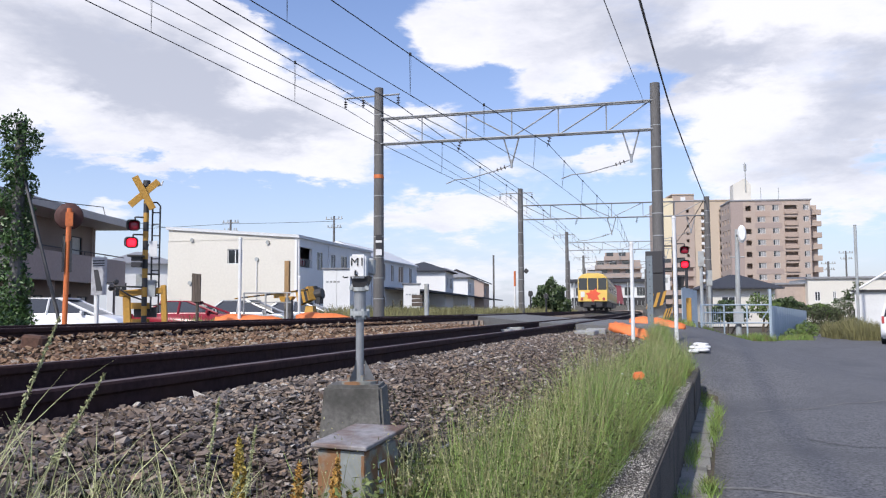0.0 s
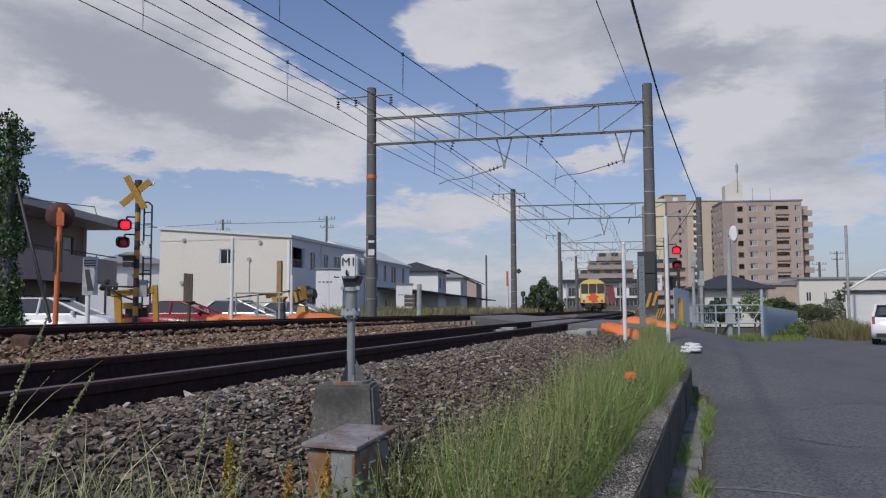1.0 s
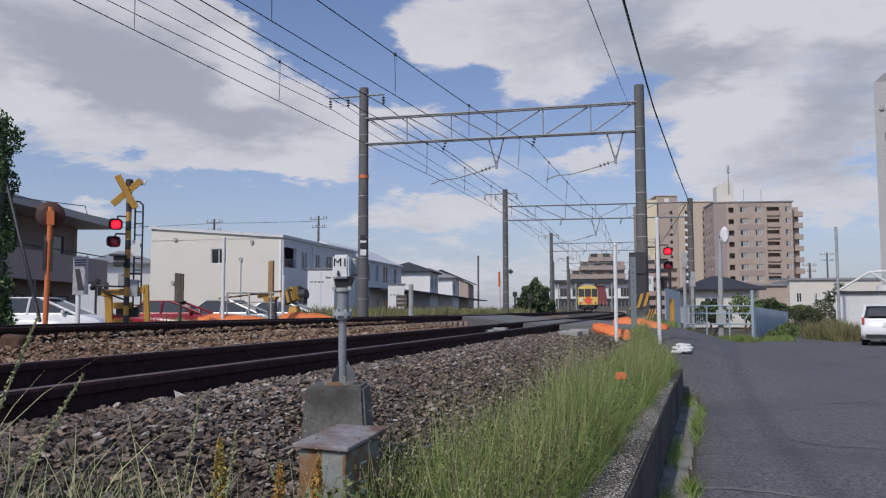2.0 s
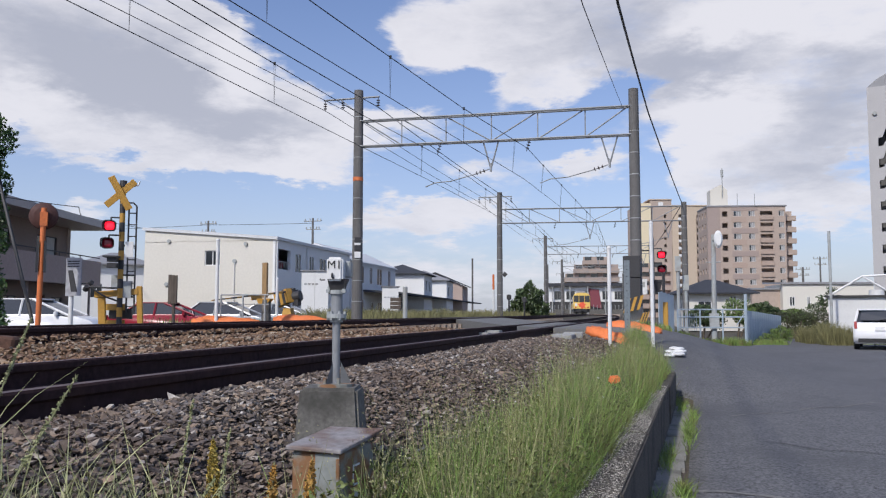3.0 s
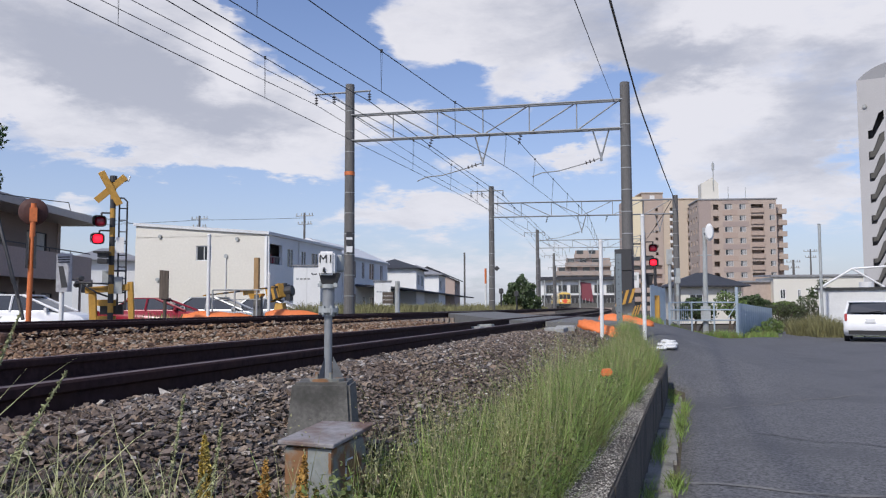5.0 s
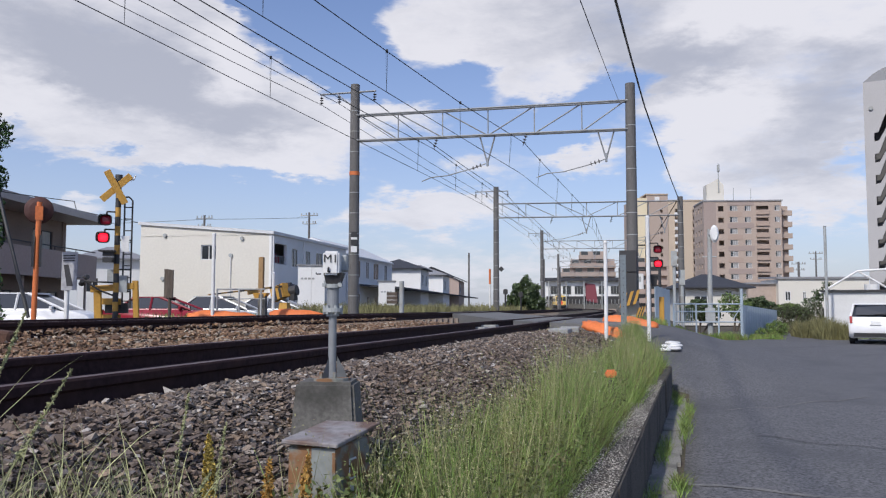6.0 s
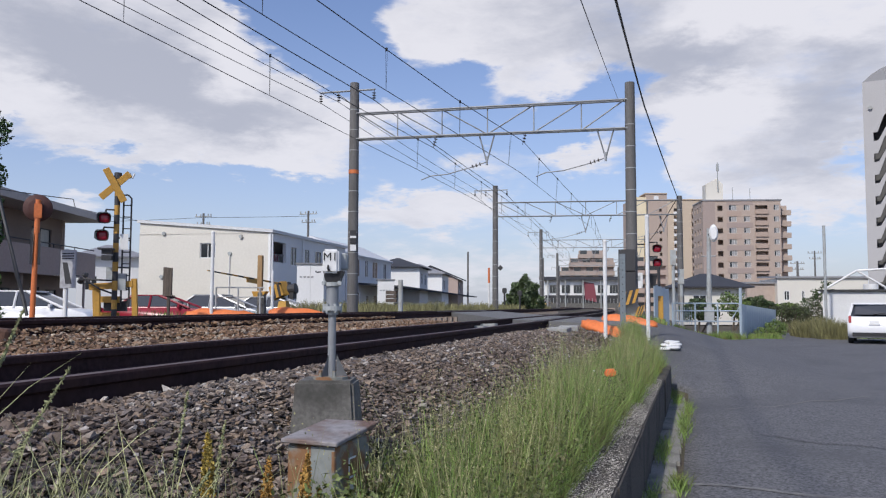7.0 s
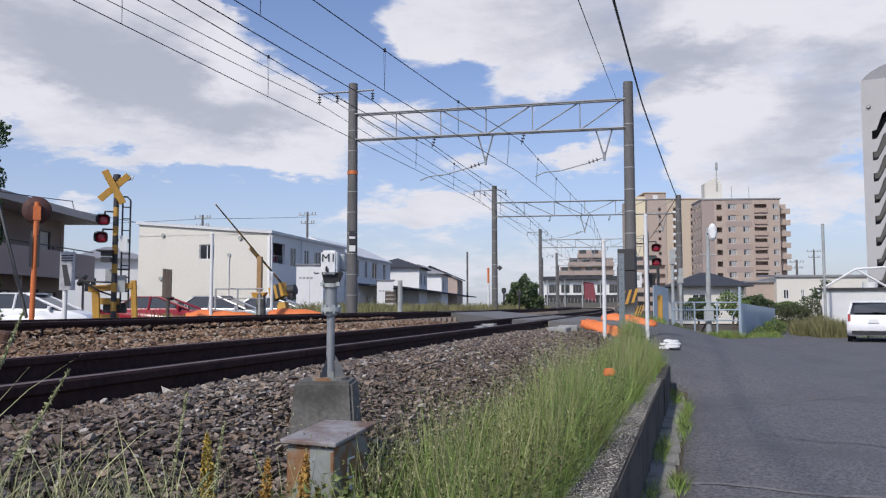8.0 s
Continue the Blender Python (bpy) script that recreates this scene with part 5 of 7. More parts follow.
# cream two-storey flats: front towards the tracks
C1 = (-22.09, 43.4)
FAC_NEAR = (-0.058, 0.998)
flats_front = [(0.33, 2.17, 3.88, 5.08), (2.96, 3.95, 3.78, 4.98), (5.33, 6.19, 3.78, 4.98), (7.18, 8.43, 3.78, 4.98), (9.88, 10.8, 3.78, 4.98), (11.59, 12.64, 3.78, 4.98), (0.4, 2.24, 0.18, 2.28), (3.03, 3.69, 0.78, 2.28), (5.33, 6.06, 0.18, 2.18), (7.24, 8.17, 0.78, 2.28), (9.88, 10.8, 0.18, 2.18)]
flats = house("apartment_house", "two-storey cream apartment house with a pale grey facade", "apartment house", C1, FAC_NEAR, 13.5, 8.55, 0.0, 5.57, WALL_WHITE, ROOF_PALE,
              flats_front, [w for w in flats_front if w[0] > 1], [(4.0, 5.0, 4.1, 5.0)], [(4.0, 5.0, 4.1, 5.0)], roof="flat", over=0.12, wall_side=WALL_CREAM, tilt=0.72)
bm = nb()
loft(bm, [[(x, 0.0, 5.52), (x, 8.53, 5.52), (x, 8.53, 6.3), (x, 0.0, 5.6)] for x in (0.0, 0.2)])
part("parapet", bm, WALL_CREAM, flats, at=frame_at(C1, FAC_NEAR))
bm = nb()
for k in range(8):
    rod(bm, (0.4 + 0.23 * k, 0.12, 3.88), (0.4 + 0.23 * k, 0.12, 4.35), 0.015, n=6)
rod(bm, (0.33, 0.12, 4.35), (2.17, 0.12, 4.35), 0.025, n=6)
part("balcony_rail", bm, GREY_PAINT, flats, at=frame_at(C1, FAC_NEAR))
bm = nb()
box(bm, 1.0, 0.4, 4.0, 1.5, 0.6, 4.5)
box(bm, 1.7, 0.4, 4.0, 2.0, 0.6, 4.35)
part("laundry", bm, CAR_RED, flats, "red laundry on the balcony", at=frame_at(C1, FAC_NEAR))
for foot, top, r in (((-0.06, 0.03, 0), (-0.06, 0.03, 5.5), 0.05), ((0.02, -0.06, 0), (0.02, -0.06, 5.5), 0.05), ((-0.06, 2.6, 0.5), (-0.06, 2.6, 4.3), 0.03), ((4.8, -0.06, 0), (4.8, -0.06, 5.5), 0.05)):
    bm = nb()
    rod(bm, foot, top, r, n=8)
    part("drainpipe", bm, WHITE, flats, at=frame_at(C1, FAC_NEAR))
for y, z in ((1.9, 5.35), (6.9, 5.6), (7.0, 3.0), (2.6, 4.35)):
    bm = nb()
    rod(bm, (-0.1, y, z), (0, y, z), 0.12, n=10)
    part("wall_vent", bm, GREY_PAINT, flats, at=frame_at(C1, FAC_NEAR))

C2 = (-22.95, 57.3)
f2 = [(0.48, 1.2, 3.7, 5.0), (2.16, 3.36, 3.6, 5.0), (4.8, 5.64, 3.6, 5.0), (6.9, 8.4, 3.6, 5.0), (10.2, 11.1, 3.6, 5.0), (2.16, 3.36, 0.3, 2.4), (5.1, 5.88, 0.3, 2.2), (7.2, 8.28, 0.4, 2.2)]
house("apartment_house", "two-storey white apartment house with a low gable roof", "apartment house", C2, FAC_NEAR, 12.6, 5.6, 0.0, 5.2, WALL_WHITE, ROOF_PALE, f2, f2, roof="gable", rise=1.25, over=0.15)


def white_shed(corner, along, length, depth, h, label):
    ob = thing("shed", label, "shed")
    a = frame_at(corner, along)
    bm = nb()
    n = max(2, round(length / 0.9))
    for i in range(n):
        box(bm, length * i / n + 0.005, 0, 0, length * (i + 1) / n - 0.005, 0.12, h)
    box(bm, 0, 0.125, 0, length, depth, h - 0.03)
    part("wall", bm, WALL_WHITE, ob, at=a)
    bm = nb()
    for k in range(4):
        box(bm, 0.15 + 0.2 * k, -0.012, h - 0.75, 0.29 + 0.2 * k, -0.002, h - 0.65)
    part("lettering", bm, GREY_PAINT, ob, "small unreadable grey lettering", at=a)
    bm = nb()
    box(bm, -0.08, -0.08, h, length + 0.08, depth + 0.05, h + 0.06)
    part("roof", bm, ROOF_GREY, ob, at=a)


white_shed((-19.08, 40.5), (0.94, 0.34), 1.45, 3.0, 3.55, "plain white panel shed with small lettering")
white_shed((-18.56, 52.0), (0.94, 0.34), 1.1, 2.5, 3.05, "small white panel shed beside the flats")

# brown apartment house with a long balcony
BR = (-27.6, 32.9)
BDIR = (0.28, -0.96)


def brown_house():
    ob = thing("apartment_house", "brown two-storey apartment house with a long balcony", "apartment house")
    L = 12.6
    a = frame_at((BR[0] + BDIR[0] * L, BR[1] + BDIR[1] * L), (-BDIR[0], -BDIR[1]))
    holes = []
    for k in range(3):
        u = L - 3.3 - 4.2 * k
        holes += [(u, u + 1.9, 2.95, 4.75), (u, u + 0.9, 0.1, 2.1), (u + 1.5, u + 2.6, 0.6, 2.0)]
    bm = nb()
    wall_with_holes(bm, L, 0, 5.3, holes)
    # front wall takes the copy darkened for the shade beneath balcony and roof
    part("front_wall", bm, WALL_BROWN_SHADE, ob, at=a)
    for q in ((0, 0.2, 0.2, 7), (L - 0.2, 0.2, L, 7), (0.2, 6.8, L - 0.2, 7), (0.2, 1.4, L - 0.2, 1.5)):
        bm = nb()
        box(bm, q[0], q[1], 0, q[2], q[3], 5.3)
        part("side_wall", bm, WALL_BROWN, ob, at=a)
    for h in holes:
        window_part(ob, a, *h, DARK, pane_mat=(GLASS, CURTAIN))
    bm = nb()
    box(bm, -0.3, -1.25, 2.65, L + 0.25, -0.02, 2.8)
    part("balcony_floor", bm, WALL_BROWN, ob, at=a)
    bm = nb()
    box(bm, -0.3, -1.37, 2.55, L + 0.3, -1.26, 3.72)
    box(bm, L + 0.15, -1.25, 2.81, L + 0.3, -0.02, 3.72)
    parapet = part("balcony_parapet", bm, WALL_BROWN, ob, at=a)
    bm = nb()
    rod(bm, (-0.3, -1.3, 3.9), (L + 0.25, -1.3, 3.9), 0.025, n=8)
    for k in range(6):
        rod(bm, (0.2 + 2.1 * k, -1.3, 3.7), (0.2 + 2.1 * k, -1.3, 3.9), 0.018, n=6)
    part("handrail", bm, DARK, parapet)
    bm = nb()
    loft(bm, [[(-0.5, -1.7, 5.3), (L + 0.9, -1.7, 5.3), (L + 0.9, 7.4, 5.3), (-0.5, 7.4, 5.3)], [(-0.5, -1.7, 5.62), (L + 0.9, -1.7, 5.62), (L + 0.9, 7.4, 5.62), (-0.5, 7.4, 5.62)], [(-0.3, 0.0, 6.0), (L + 0.2, 0.0, 6.0), (L + 0.2, 5.5, 6.0), (-0.3, 5.5, 6.0)]])
    part("roof", bm, ROOF_LIGHT, ob, at=a)
    for k in range(2):
        bm = nb()
        rod(bm, (L - 0.3 - 6 * k, -1.1, 0), (L - 0.3 - 6 * k, -1.1, 2.6), 0.06, n=8)
        part("balcony_post", bm, WALL_BROWN, ob, at=a)
        bm = nb()
        rod(bm, (L - 0.5 - 6 * k, -0.08, 2.8), (L - 0.5 - 6 * k, -0.08, 5.3), 0.04, n=8)
        part("drainpipe", bm, WALL_BROWN, ob, at=a)


ROOF_LIGHT = material("pale_metal_roof", (0.42, 0.38, 0.36), 0.5, grain=8, vary=0.1, bump=0.1)
brown_house()
house("house", "white house with a shallow grey gable roof", "house", (-38.37, 47.00), (0.788, 0.616), 4.24, 7, 0.0, 4.56, WALL_WHITE, ROOF_GREY, [(0.5, 1.3, 2.3, 3.3)], [(0.5, 1.3, 2.3, 3.3)], roof="hip", rise=1.1, group="houses")
house("house", "white house with a dark slate roof", "house", (-22.5, 75.0), FAC, 6, 5, 0, 5.0, WALL_WHITE, ROOF_BLUE, [(1.0, 2.2, 3.4, 4.5), (3.6, 4.8, 3.4, 4.5)], [(1.0, 2.2, 3.4, 4.5), (3.6, 4.8, 3.4, 4.5)], roof="hip", rise=1.1, group="houses")
house("house", "white house with a grey gable roof", "house", (-23.7, 87.7), FAC, 7, 6, 0, 4.9, WALL_WHITE, ROOF_GREY, [(1.5, 3.0, 3.2, 4.3)], [(1.5, 3.0, 3.2, 4.3)], roof="hip", rise=1.3, group="houses")
house("house", "brown house with a dark roof", "house", (-25.4, 101.8), FAC, 8, 7, 0, 4.8, WALL_BROWN, ROOF_BLUE, [(1.5, 3.0, 3.2, 4.3)], [(1.5, 3.0, 3.2, 4.3)], roof="gable", rise=1.6, group="houses")


def car_shed():
    """Long low open roof beside the track."""
    ob = thing("carport", "long low dark open-sided carport roof", "carport")
    a = frame_at((-21.9, 60.5), (-0.136, 0.99))
    bm = nb()
    loft(bm, [[(x, -2.2, 2.75), (x, 2.2, 3.05), (x, 2.2, 3.2), (x, -2.2, 2.9)] for x in (0, 70)])
    part("roof", bm, ROOF_BLUE, ob, at=a)
    for k in range(12):
        bm = nb()
        rod(bm, (3 + 6 * k, 1.8, 0), (3 + 6 * k, 1.8, 3.0), 0.07, n=8)
        part("post", bm, GREY_PAINT, ob, at=a)


car_shed()

# right-hand side
g_holes = [(3.1, 3.6, 1.6, 2.6), (0.8, 1.8, 0.9, 2.2)]
house("house", "cream bungalow with a dark blue hipped tile roof", "house", (1.35, 63.5), (0.985, 0.18), 4.6, 5.0, 0.0, 2.75, WALL_CREAM, ROOF_BLUE, g_holes, g_holes, roof="hip", rise=1.15, over=0.55, group="houses")
house("house", "small tan house with a flat roof", "house", (7.9, 84.5), (0.985, 0.18), 4.6, 6, 0.0, 3.6, WALL_TAN, ROOF_GREY, [(3.4, 4.1, 1.9, 2.8)], [(3.4, 4.1, 1.9, 2.8)], over=0.2, group="houses")
house("house", "cream two-storey house with a sloping roof", "house", (10.6, 84.0), (0.985, 0.12), 8.2, 7, 0.0, 4.1, WALL_CREAM, ROOF_GREY, [(0.6, 1.1, 2.0, 2.9), (2.2, 2.5, 2.0, 2.9)], [(0.6, 1.1, 2.0, 2.9), (2.2, 2.5, 2.0, 2.9)], over=0.2, tilt=0.25, group="houses")


def garage():
    ob = thing("garage", "low pale grey flat-roofed outbuilding with a dark eave", "outbuilding")
    a = frame_at((8.05, 46.5), (0.97, -0.24))
    bm = nb()
    box(bm, 0, 0, 0, 14, 8, 2.14)
    part("wall", bm, WALL_GREY_PALE, ob, at=a)
    bm = nb()
    box(bm, -0.15, -0.15, 2.14, 14.2, 8.1, 2.24)
    part("roof", bm, DARK, ob, at=a)
    bm = nb()
    rod(bm, (2.2, 1.5, 2.1), (2.2, 1.5, 2.55), 0.35, n=14)
    part("water_tank", bm, WHITE, ob, at=a)


WALL_GREY_PALE = material("pale_grey_wall", (0.64, 0.64, 0.63), 0.8, grain=10, vary=0.05, stains=0.3, stain_color=(0.4, 0.4, 0.4), stain_scale=0.6, bump=0.05)
garage()


def roof_truss():
    ob = thing("steel_truss", "pale steel pipe truss above the outbuilding", "steel truss", frame_at((8.6, 48.5), (0.97, -0.1)))
    bm = nb()
    tube(bm, [(-0.4, 0, 2.1), (1.5, 0, 3.3), (9, 0, 3.7)], 0.06, 8)
    rod(bm, (1.5, 0, 3.3), (3.3, 0, 2.1), 0.055, n=8)
    rod(bm, (3.3, 0, 2.1), (5.6, 0, 3.5), 0.055, n=8)
    rod(bm, (5.6, 0, 3.5), (7.4, 0, 2.1), 0.055, n=8)
    part("pipe", bm, WHITE, ob)


roof_truss()


def tan_tower():
    """Ten-storey tiled flats."""
    ob = thing("apartment_tower", "ten-storey tan tiled apartment block with white windows", "apartment block")
    a = frame_at(TAN, (0.985, 0.17))
    W, D, H, S = 20.4, 12.0, 29.9, 3.07
    holes, wins = [], []
    for f in range(1, 10):
        z = S * f - 0.4
        holes += [(3.9, 5.3, z, z + 1.4), (13.8, 17.0, z, z + 1.4)]
        for c, w in ((7.9, 2.0), (11.6, 1.6), (19.3, 1.4)):
            holes.append((c - w / 2, c + w / 2, z + 0.1, z + 1.5))
            wins.append((c - w / 2, c + w / 2, z + 0.1, z + 1.5, 2, (GLASS, CURTAIN_GREY, CURTAIN_GREY)))
    bm = nb()
    wall_with_holes(bm, W, 0, H, holes, 0.3)
    part("front_wall", bm, WALL_TAN, ob, at=a)
    for w in wins:
        window_part(ob, a, *w[:4], WHITE, bars=2, pane_mat=w[5], deep=0.14)
    side = a @ pose(0, D, 0, 0, 0, -90)
    sh = [(x, x + 1.3, S * f - 0.4, S * f + 1.0) for f in range(1, 10) for x in (2.0, 5.5, 8.8)]
    bm = nb()
    wall_with_holes(bm, D, 0, H, sh, 0.3)
    part("side_wall", bm, WALL_TAN, ob, at=side)
    for q in ((W, 0.35, W + 0.1, D), (0.3, 1.8, W, 2.0), (1.8, 2.1, 2.0, D)):
        bm = nb()
        box(bm, q[0], q[1], 0, q[2], q[3], H)
        part("inner_wall", bm, WALL_TAN, ob, at=a)
    for f in range(1, 10):
        z = S * f - 0.4
        bm = nb()
        box(bm, W + 0.1, 2.2, z - 1.0, W + 3.4, 3.4, z + 0.35)
        part("balcony", bm, WALL_TAN, ob, at=a)
        bm = nb()
        box(bm, 13.7, -0.35, z - 0.9, 17.1, -0.05, z + 0.35)
        part("balcony", bm, BALCONY, ob, at=a)
        bm = nb()
        box(bm, 6.3, -0.03, z + 1.55, 10.2 + 3.0 * (f % 2), 0.0, z + 2.9)
        part("tile_band", bm, (BALCONY, TILE_MAUVE)[f % 2], ob, at=a)
    bm = nb()
    box(bm, W + 0.1, 3.4, 0, W + 2.6, D, H - 1.0)
    part("wing", bm, WALL_TAN, ob, at=a)
    bm = nb()
    box(bm, -0.2, -0.2, H, W + 0.3, D, H + 0.35)
    part("roof", bm, ROOF_GREY, ob, at=a)
    bm = nb()
    loft(bm, [[(1.6 + 2.6 * 0, 3, H + 0.35), (6.2, 3, H + 0.35), (6.2, 3, H + 4.9), (4.6, 3, H + 6.6), (1.6, 3, H + 5.0)], [(1.6, 7, H + 0.35), (6.2, 7, H + 0.35), (6.2, 7, H + 4.9), (4.6, 7, H + 6.6), (1.6, 7, H + 5.0)]])
    bm_left = nb()
    box(bm_left, 0.0, -0.04, 0, 3.3, 0.0, H)
    part("corner_panel", bm_left, TILE_MAUVE, ob, "mauve-brown tiled corner strip", at=a)
    pent = part("penthouse", bm, WALL_CREAM, ob, "cream lift housing with a peaked roof", at=a)
    bm = nb()
    rod(bm, (4.8, 2.8, H + 3.0), (4.8, 2.8, H + 11), 0.16, 0.1, 8)
    rod(bm, (4.8, 2.8, H + 8.6), (4.8, 2.8, H + 10.5), 0.35, n=8)
    part("antenna", bm, GREY_PAINT, pent)
    bm = nb()
    rod(bm, (9, 4, H), (9, 4, H + 4.2), 0.08, n=6)
    rod(bm, (13.6, 4, H), (13.6, 4, H + 4.0), 0.08, n=6)
    part("roof_mast", bm, GREY_PAINT, ob, at=a)


TAN = (10.7, 229.5)
CURTAIN_GREY = material("grey_curtain", (0.3, 0.3, 0.3), 0.8, bump=0)
TILE_MAUVE = material("mauve_brown_tile", (0.345, 0.275, 0.245), 0.75, grain=4, vary=0.08, bump=0.05)
BALCONY = material("balcony_tile", (0.4, 0.305, 0.25), 0.75, grain=4, vary=0.08, bump=0.05)
tan_tower()


def beige_tower():
    ob = thing("apartment_tower", "tall beige and brown apartment block with stacked balconies", "apartment block")
    a = frame_at(BEIGE, (0.96, 0.26))
    H, S = 46.0, 2.9
    W = 33.0
    holes, small = [], []
    for f in range(14):
        z = 1.0 + S * f
        holes += [(2.6, 5.0, z, z + 1.6), (9.6, 13.4, z, z + 1.5)]
        small.append((5.4, 6.4, z + 0.2, z + 1.4))
    low = a @ pose(15.0, 0, 0)
    bm = nb()
    wall_with_holes(bm, 18.0, 0, H - 2.4, holes, 0.3)
    part("front_wall", bm, WALL_BEIGE, ob, at=low)
    tall = a @ pose(6.4, 0, 0)
    bm = nb()
    wall_with_holes(bm, 8.5, 0, H, small, 0.3)
    part("lift_block", bm, WALL_TAN, ob, "taller brown block with a column of small windows", at=tall)
    bm = nb()
    box(bm, 3.3, -0.04, H - 2.4, 5.2, 0.0, H - 0.8)
    part("badge", bm, WHITE, ob, at=tall)
    bm = nb()
    box(bm, 6.4, 1.9, 0, W, 2.1, H - 2.5)
    part("inner_wall", bm, BALCONY, ob, at=a)
    for f in range(14):
        z = 1.0 + S * f
        bm = nb()
        box(bm, 9.4, -0.6, z - 0.9, 13.6, -0.05, z + 0.2)
        part("balcony", bm, WALL_TAN, ob, at=low)
        bm = nb()
        box(bm, 2.4, -0.6, z - 0.8, 5.2, -0.05, z + 0.25)
        part("balcony", bm, WHITE, ob, at=low)
        window_part(ob, low, 10.2, 12.8, z, z + 1.4, WHITE, bars=1, deep=0.2, pane_mat=(GLASS, CURTAIN))
    bm = nb()
    box(bm, 0.6, -1.5, 0, 6.3, -0.02, H - 1.5)
    part("stair_block", bm, STAIR_CREAM, ob, "plain pale yellow stair block", at=a)
    bm = nb()
    box(bm, 6.2, -0.3, H, 15.0, 10, H + 0.4)
    box(bm, 15.1, -0.3, H - 2.4, W + 0.2, 14, H - 2.0)
    part("roof", bm, WALL_BEIGE, ob, at=a)
    bm = nb()
    box(bm, 0.6, 2.2, 0, W, 14, H - 2.5)
    part("rear_wall", bm, WALL_TAN, ob, at=a)


STAIR_CREAM = material("pale_yellow_render", (0.72, 0.62, 0.43), 0.75, grain=3, vary=0.05, stains=0.2, stain_color=(0.62, 0.53, 0.36), stain_scale=0.2, bump=0.03)
BEIGE = (-12.2, 329.0)
beige_tower()


# back wall colour lowered so the stair openings show as deep shade
STAIRWELL_SHADE = material("shaded_stairwell_render", (0.13, 0.13, 0.135), 0.9, grain=6, vary=0.1, bump=0.05)


def stair_tower():
    """Grey tower with a zig-zag of stair openings in its end wall."""
    ob = thing("apartment_tower", "tall grey tower with diagonal stair openings in its end wall", "apartment block")
    a = frame_at(TOWER, (0.97, -0.25))
    H, S, W = 34.9, 3.17, 10.0
    bm = nb()
    t = 0.35
    # end wall: strips beside the stair slots, and slanted panels between the slots
    box(bm, 0, 0, 0, 1.28, t, H)
    box(bm, 3.4, 0, 0, 3.8, t, H)
    loft(bm, [[(1.28, y, H - 7.7), (1.83, y, H - 7.65), (2.75, y, H - 5.2), (3.4, y, H - 4.8), (3.4, y, H), (1.28, y, H)] for y in (0, t)])
    part("end_wall", bm, WALL_GREY, ob, at=a)
    bm = nb()
    wall_with_holes(bm, W - 3.8, 0, H + 0.4, [(0.7, 2.6, H - 6.3 - S * f, H - 4.8 - S * f) for f in range(9)], t)
    part("flat_wall", bm, WALL_GREY, ob, at=a @ pose(3.8, 0.02, 0, 0, 0, -4))
    for f in range(9):
        z = H - S * f
        bm = nb()
        pts = [(1.28, z - 9.0), (1.9, z - 8.9), (2.6, z - 7.6), (3.4, z - 6.1), (3.4, z - 7.97), (2.75, z - 8.37), (1.83, z - 10.82), (1.28, z - 10.87)]
        loft(bm, [[(p, y, q) for p, q in pts] for y in (0, t)])
        part("stair_panel", bm, WALL_GREY, ob, at=a)
    for q in ((0.2, t + 2.4, W - 0.2, t + 2.6), (0, t, 0.2, 20), (W - 0.2, t, W, 20)):
        bm = nb()
        box(bm, q[0], q[1], 0, q[2], q[3], H)
        part("flank_wall", bm, STAIRWELL_SHADE if q[1] > 1 else WALL_GREY, ob, at=a)
    bm = nb()
    rings = []
    for y in (0.2, 20):
        rings.append([(W * k / 8, y, H + 2.4 * math.sin(math.pi * k / 8) ** 0.8) for k in range(9)])
    loft(bm, rings)
    part("roof", bm, ROOF_GREY, ob, at=a)
    bm = nb()
    rod(bm, (0.95, -0.3, H - 4.0), (0.95, 0, H - 4.0), 0.3, n=8)
    part("lamp", bm, GREY_PAINT, ob, at=a)


TOWER = (29.2, 132.0)
stair_tower()


def station():
    ob = thing("station_building", "long white station building with a dark flat roof", "station building")
    a = frame_at((-33.0, 236.0), (0.985, 0.1))
    bm = nb()
    box(bm, 0, 0, 2.5, 26, 8, 9.0)
    part("wall", bm, WALL_WHITE, ob, at=a)
    bm = nb()
    box(bm, -1.5, -1.5, 9.0, 27, 9, 9.9)
    part("roof", bm, ROOF_BLUE, ob, at=a)
    bm = nb()
    box(bm, 0.5, -1.0, 1.0, 25, -0.1, 2.4)
    part("platform", bm, CONCRETE, ob, at=a)
    for k in range(7):
        window_part(ob, a @ pose(0, -0.2, 0), 1.5 + 3.4 * k, 3.9 + 3.4 * k, 5.2, 7.6, GREY_PAINT, bars=2)
    # flat dark panel on the wall, painted in place of shade over the platform
    bm = nb()
    box(bm, 0.2, -0.12, 2.42, 25.8, -0.02, 4.6)
    part("platform_recess", bm, DARK, ob, "dark band painted as the shade of the platform opening", at=a)
    for k in range(26):
        bm = nb()
        rod(bm, (0.6 + k, -1.15, 2.4), (0.6 + k, -1.15, 3.7), 0.07, n=6)
        part("fence_post", bm, GREY_PAINT, ob, at=a)
    for x in (11.5, 21.0):
        bm = nb()
        loft(bm, [[(x, y, 3.4), (x + 3.4, y, 2.6), (x + 2.6, y, 8.0), (x - 0.3, y, 8.4)] for y in (-0.4, -0.15)])
        part("banner", bm, MAROON, ob, "tall maroon banner panel", at=a)
    for k in range(6):
        bm = nb()
        rod(bm, (1 + 5 * k, -1.2, 0.2), (1 + 5 * k, -1.2, 9.0), 0.18, n=8)
        part("post", bm, GREY_PAINT, ob, at=a)


MAROON = material("maroon_panel", (0.2, 0.045, 0.06), 0.6, grain=5, vary=0.1, bump=0)
station()


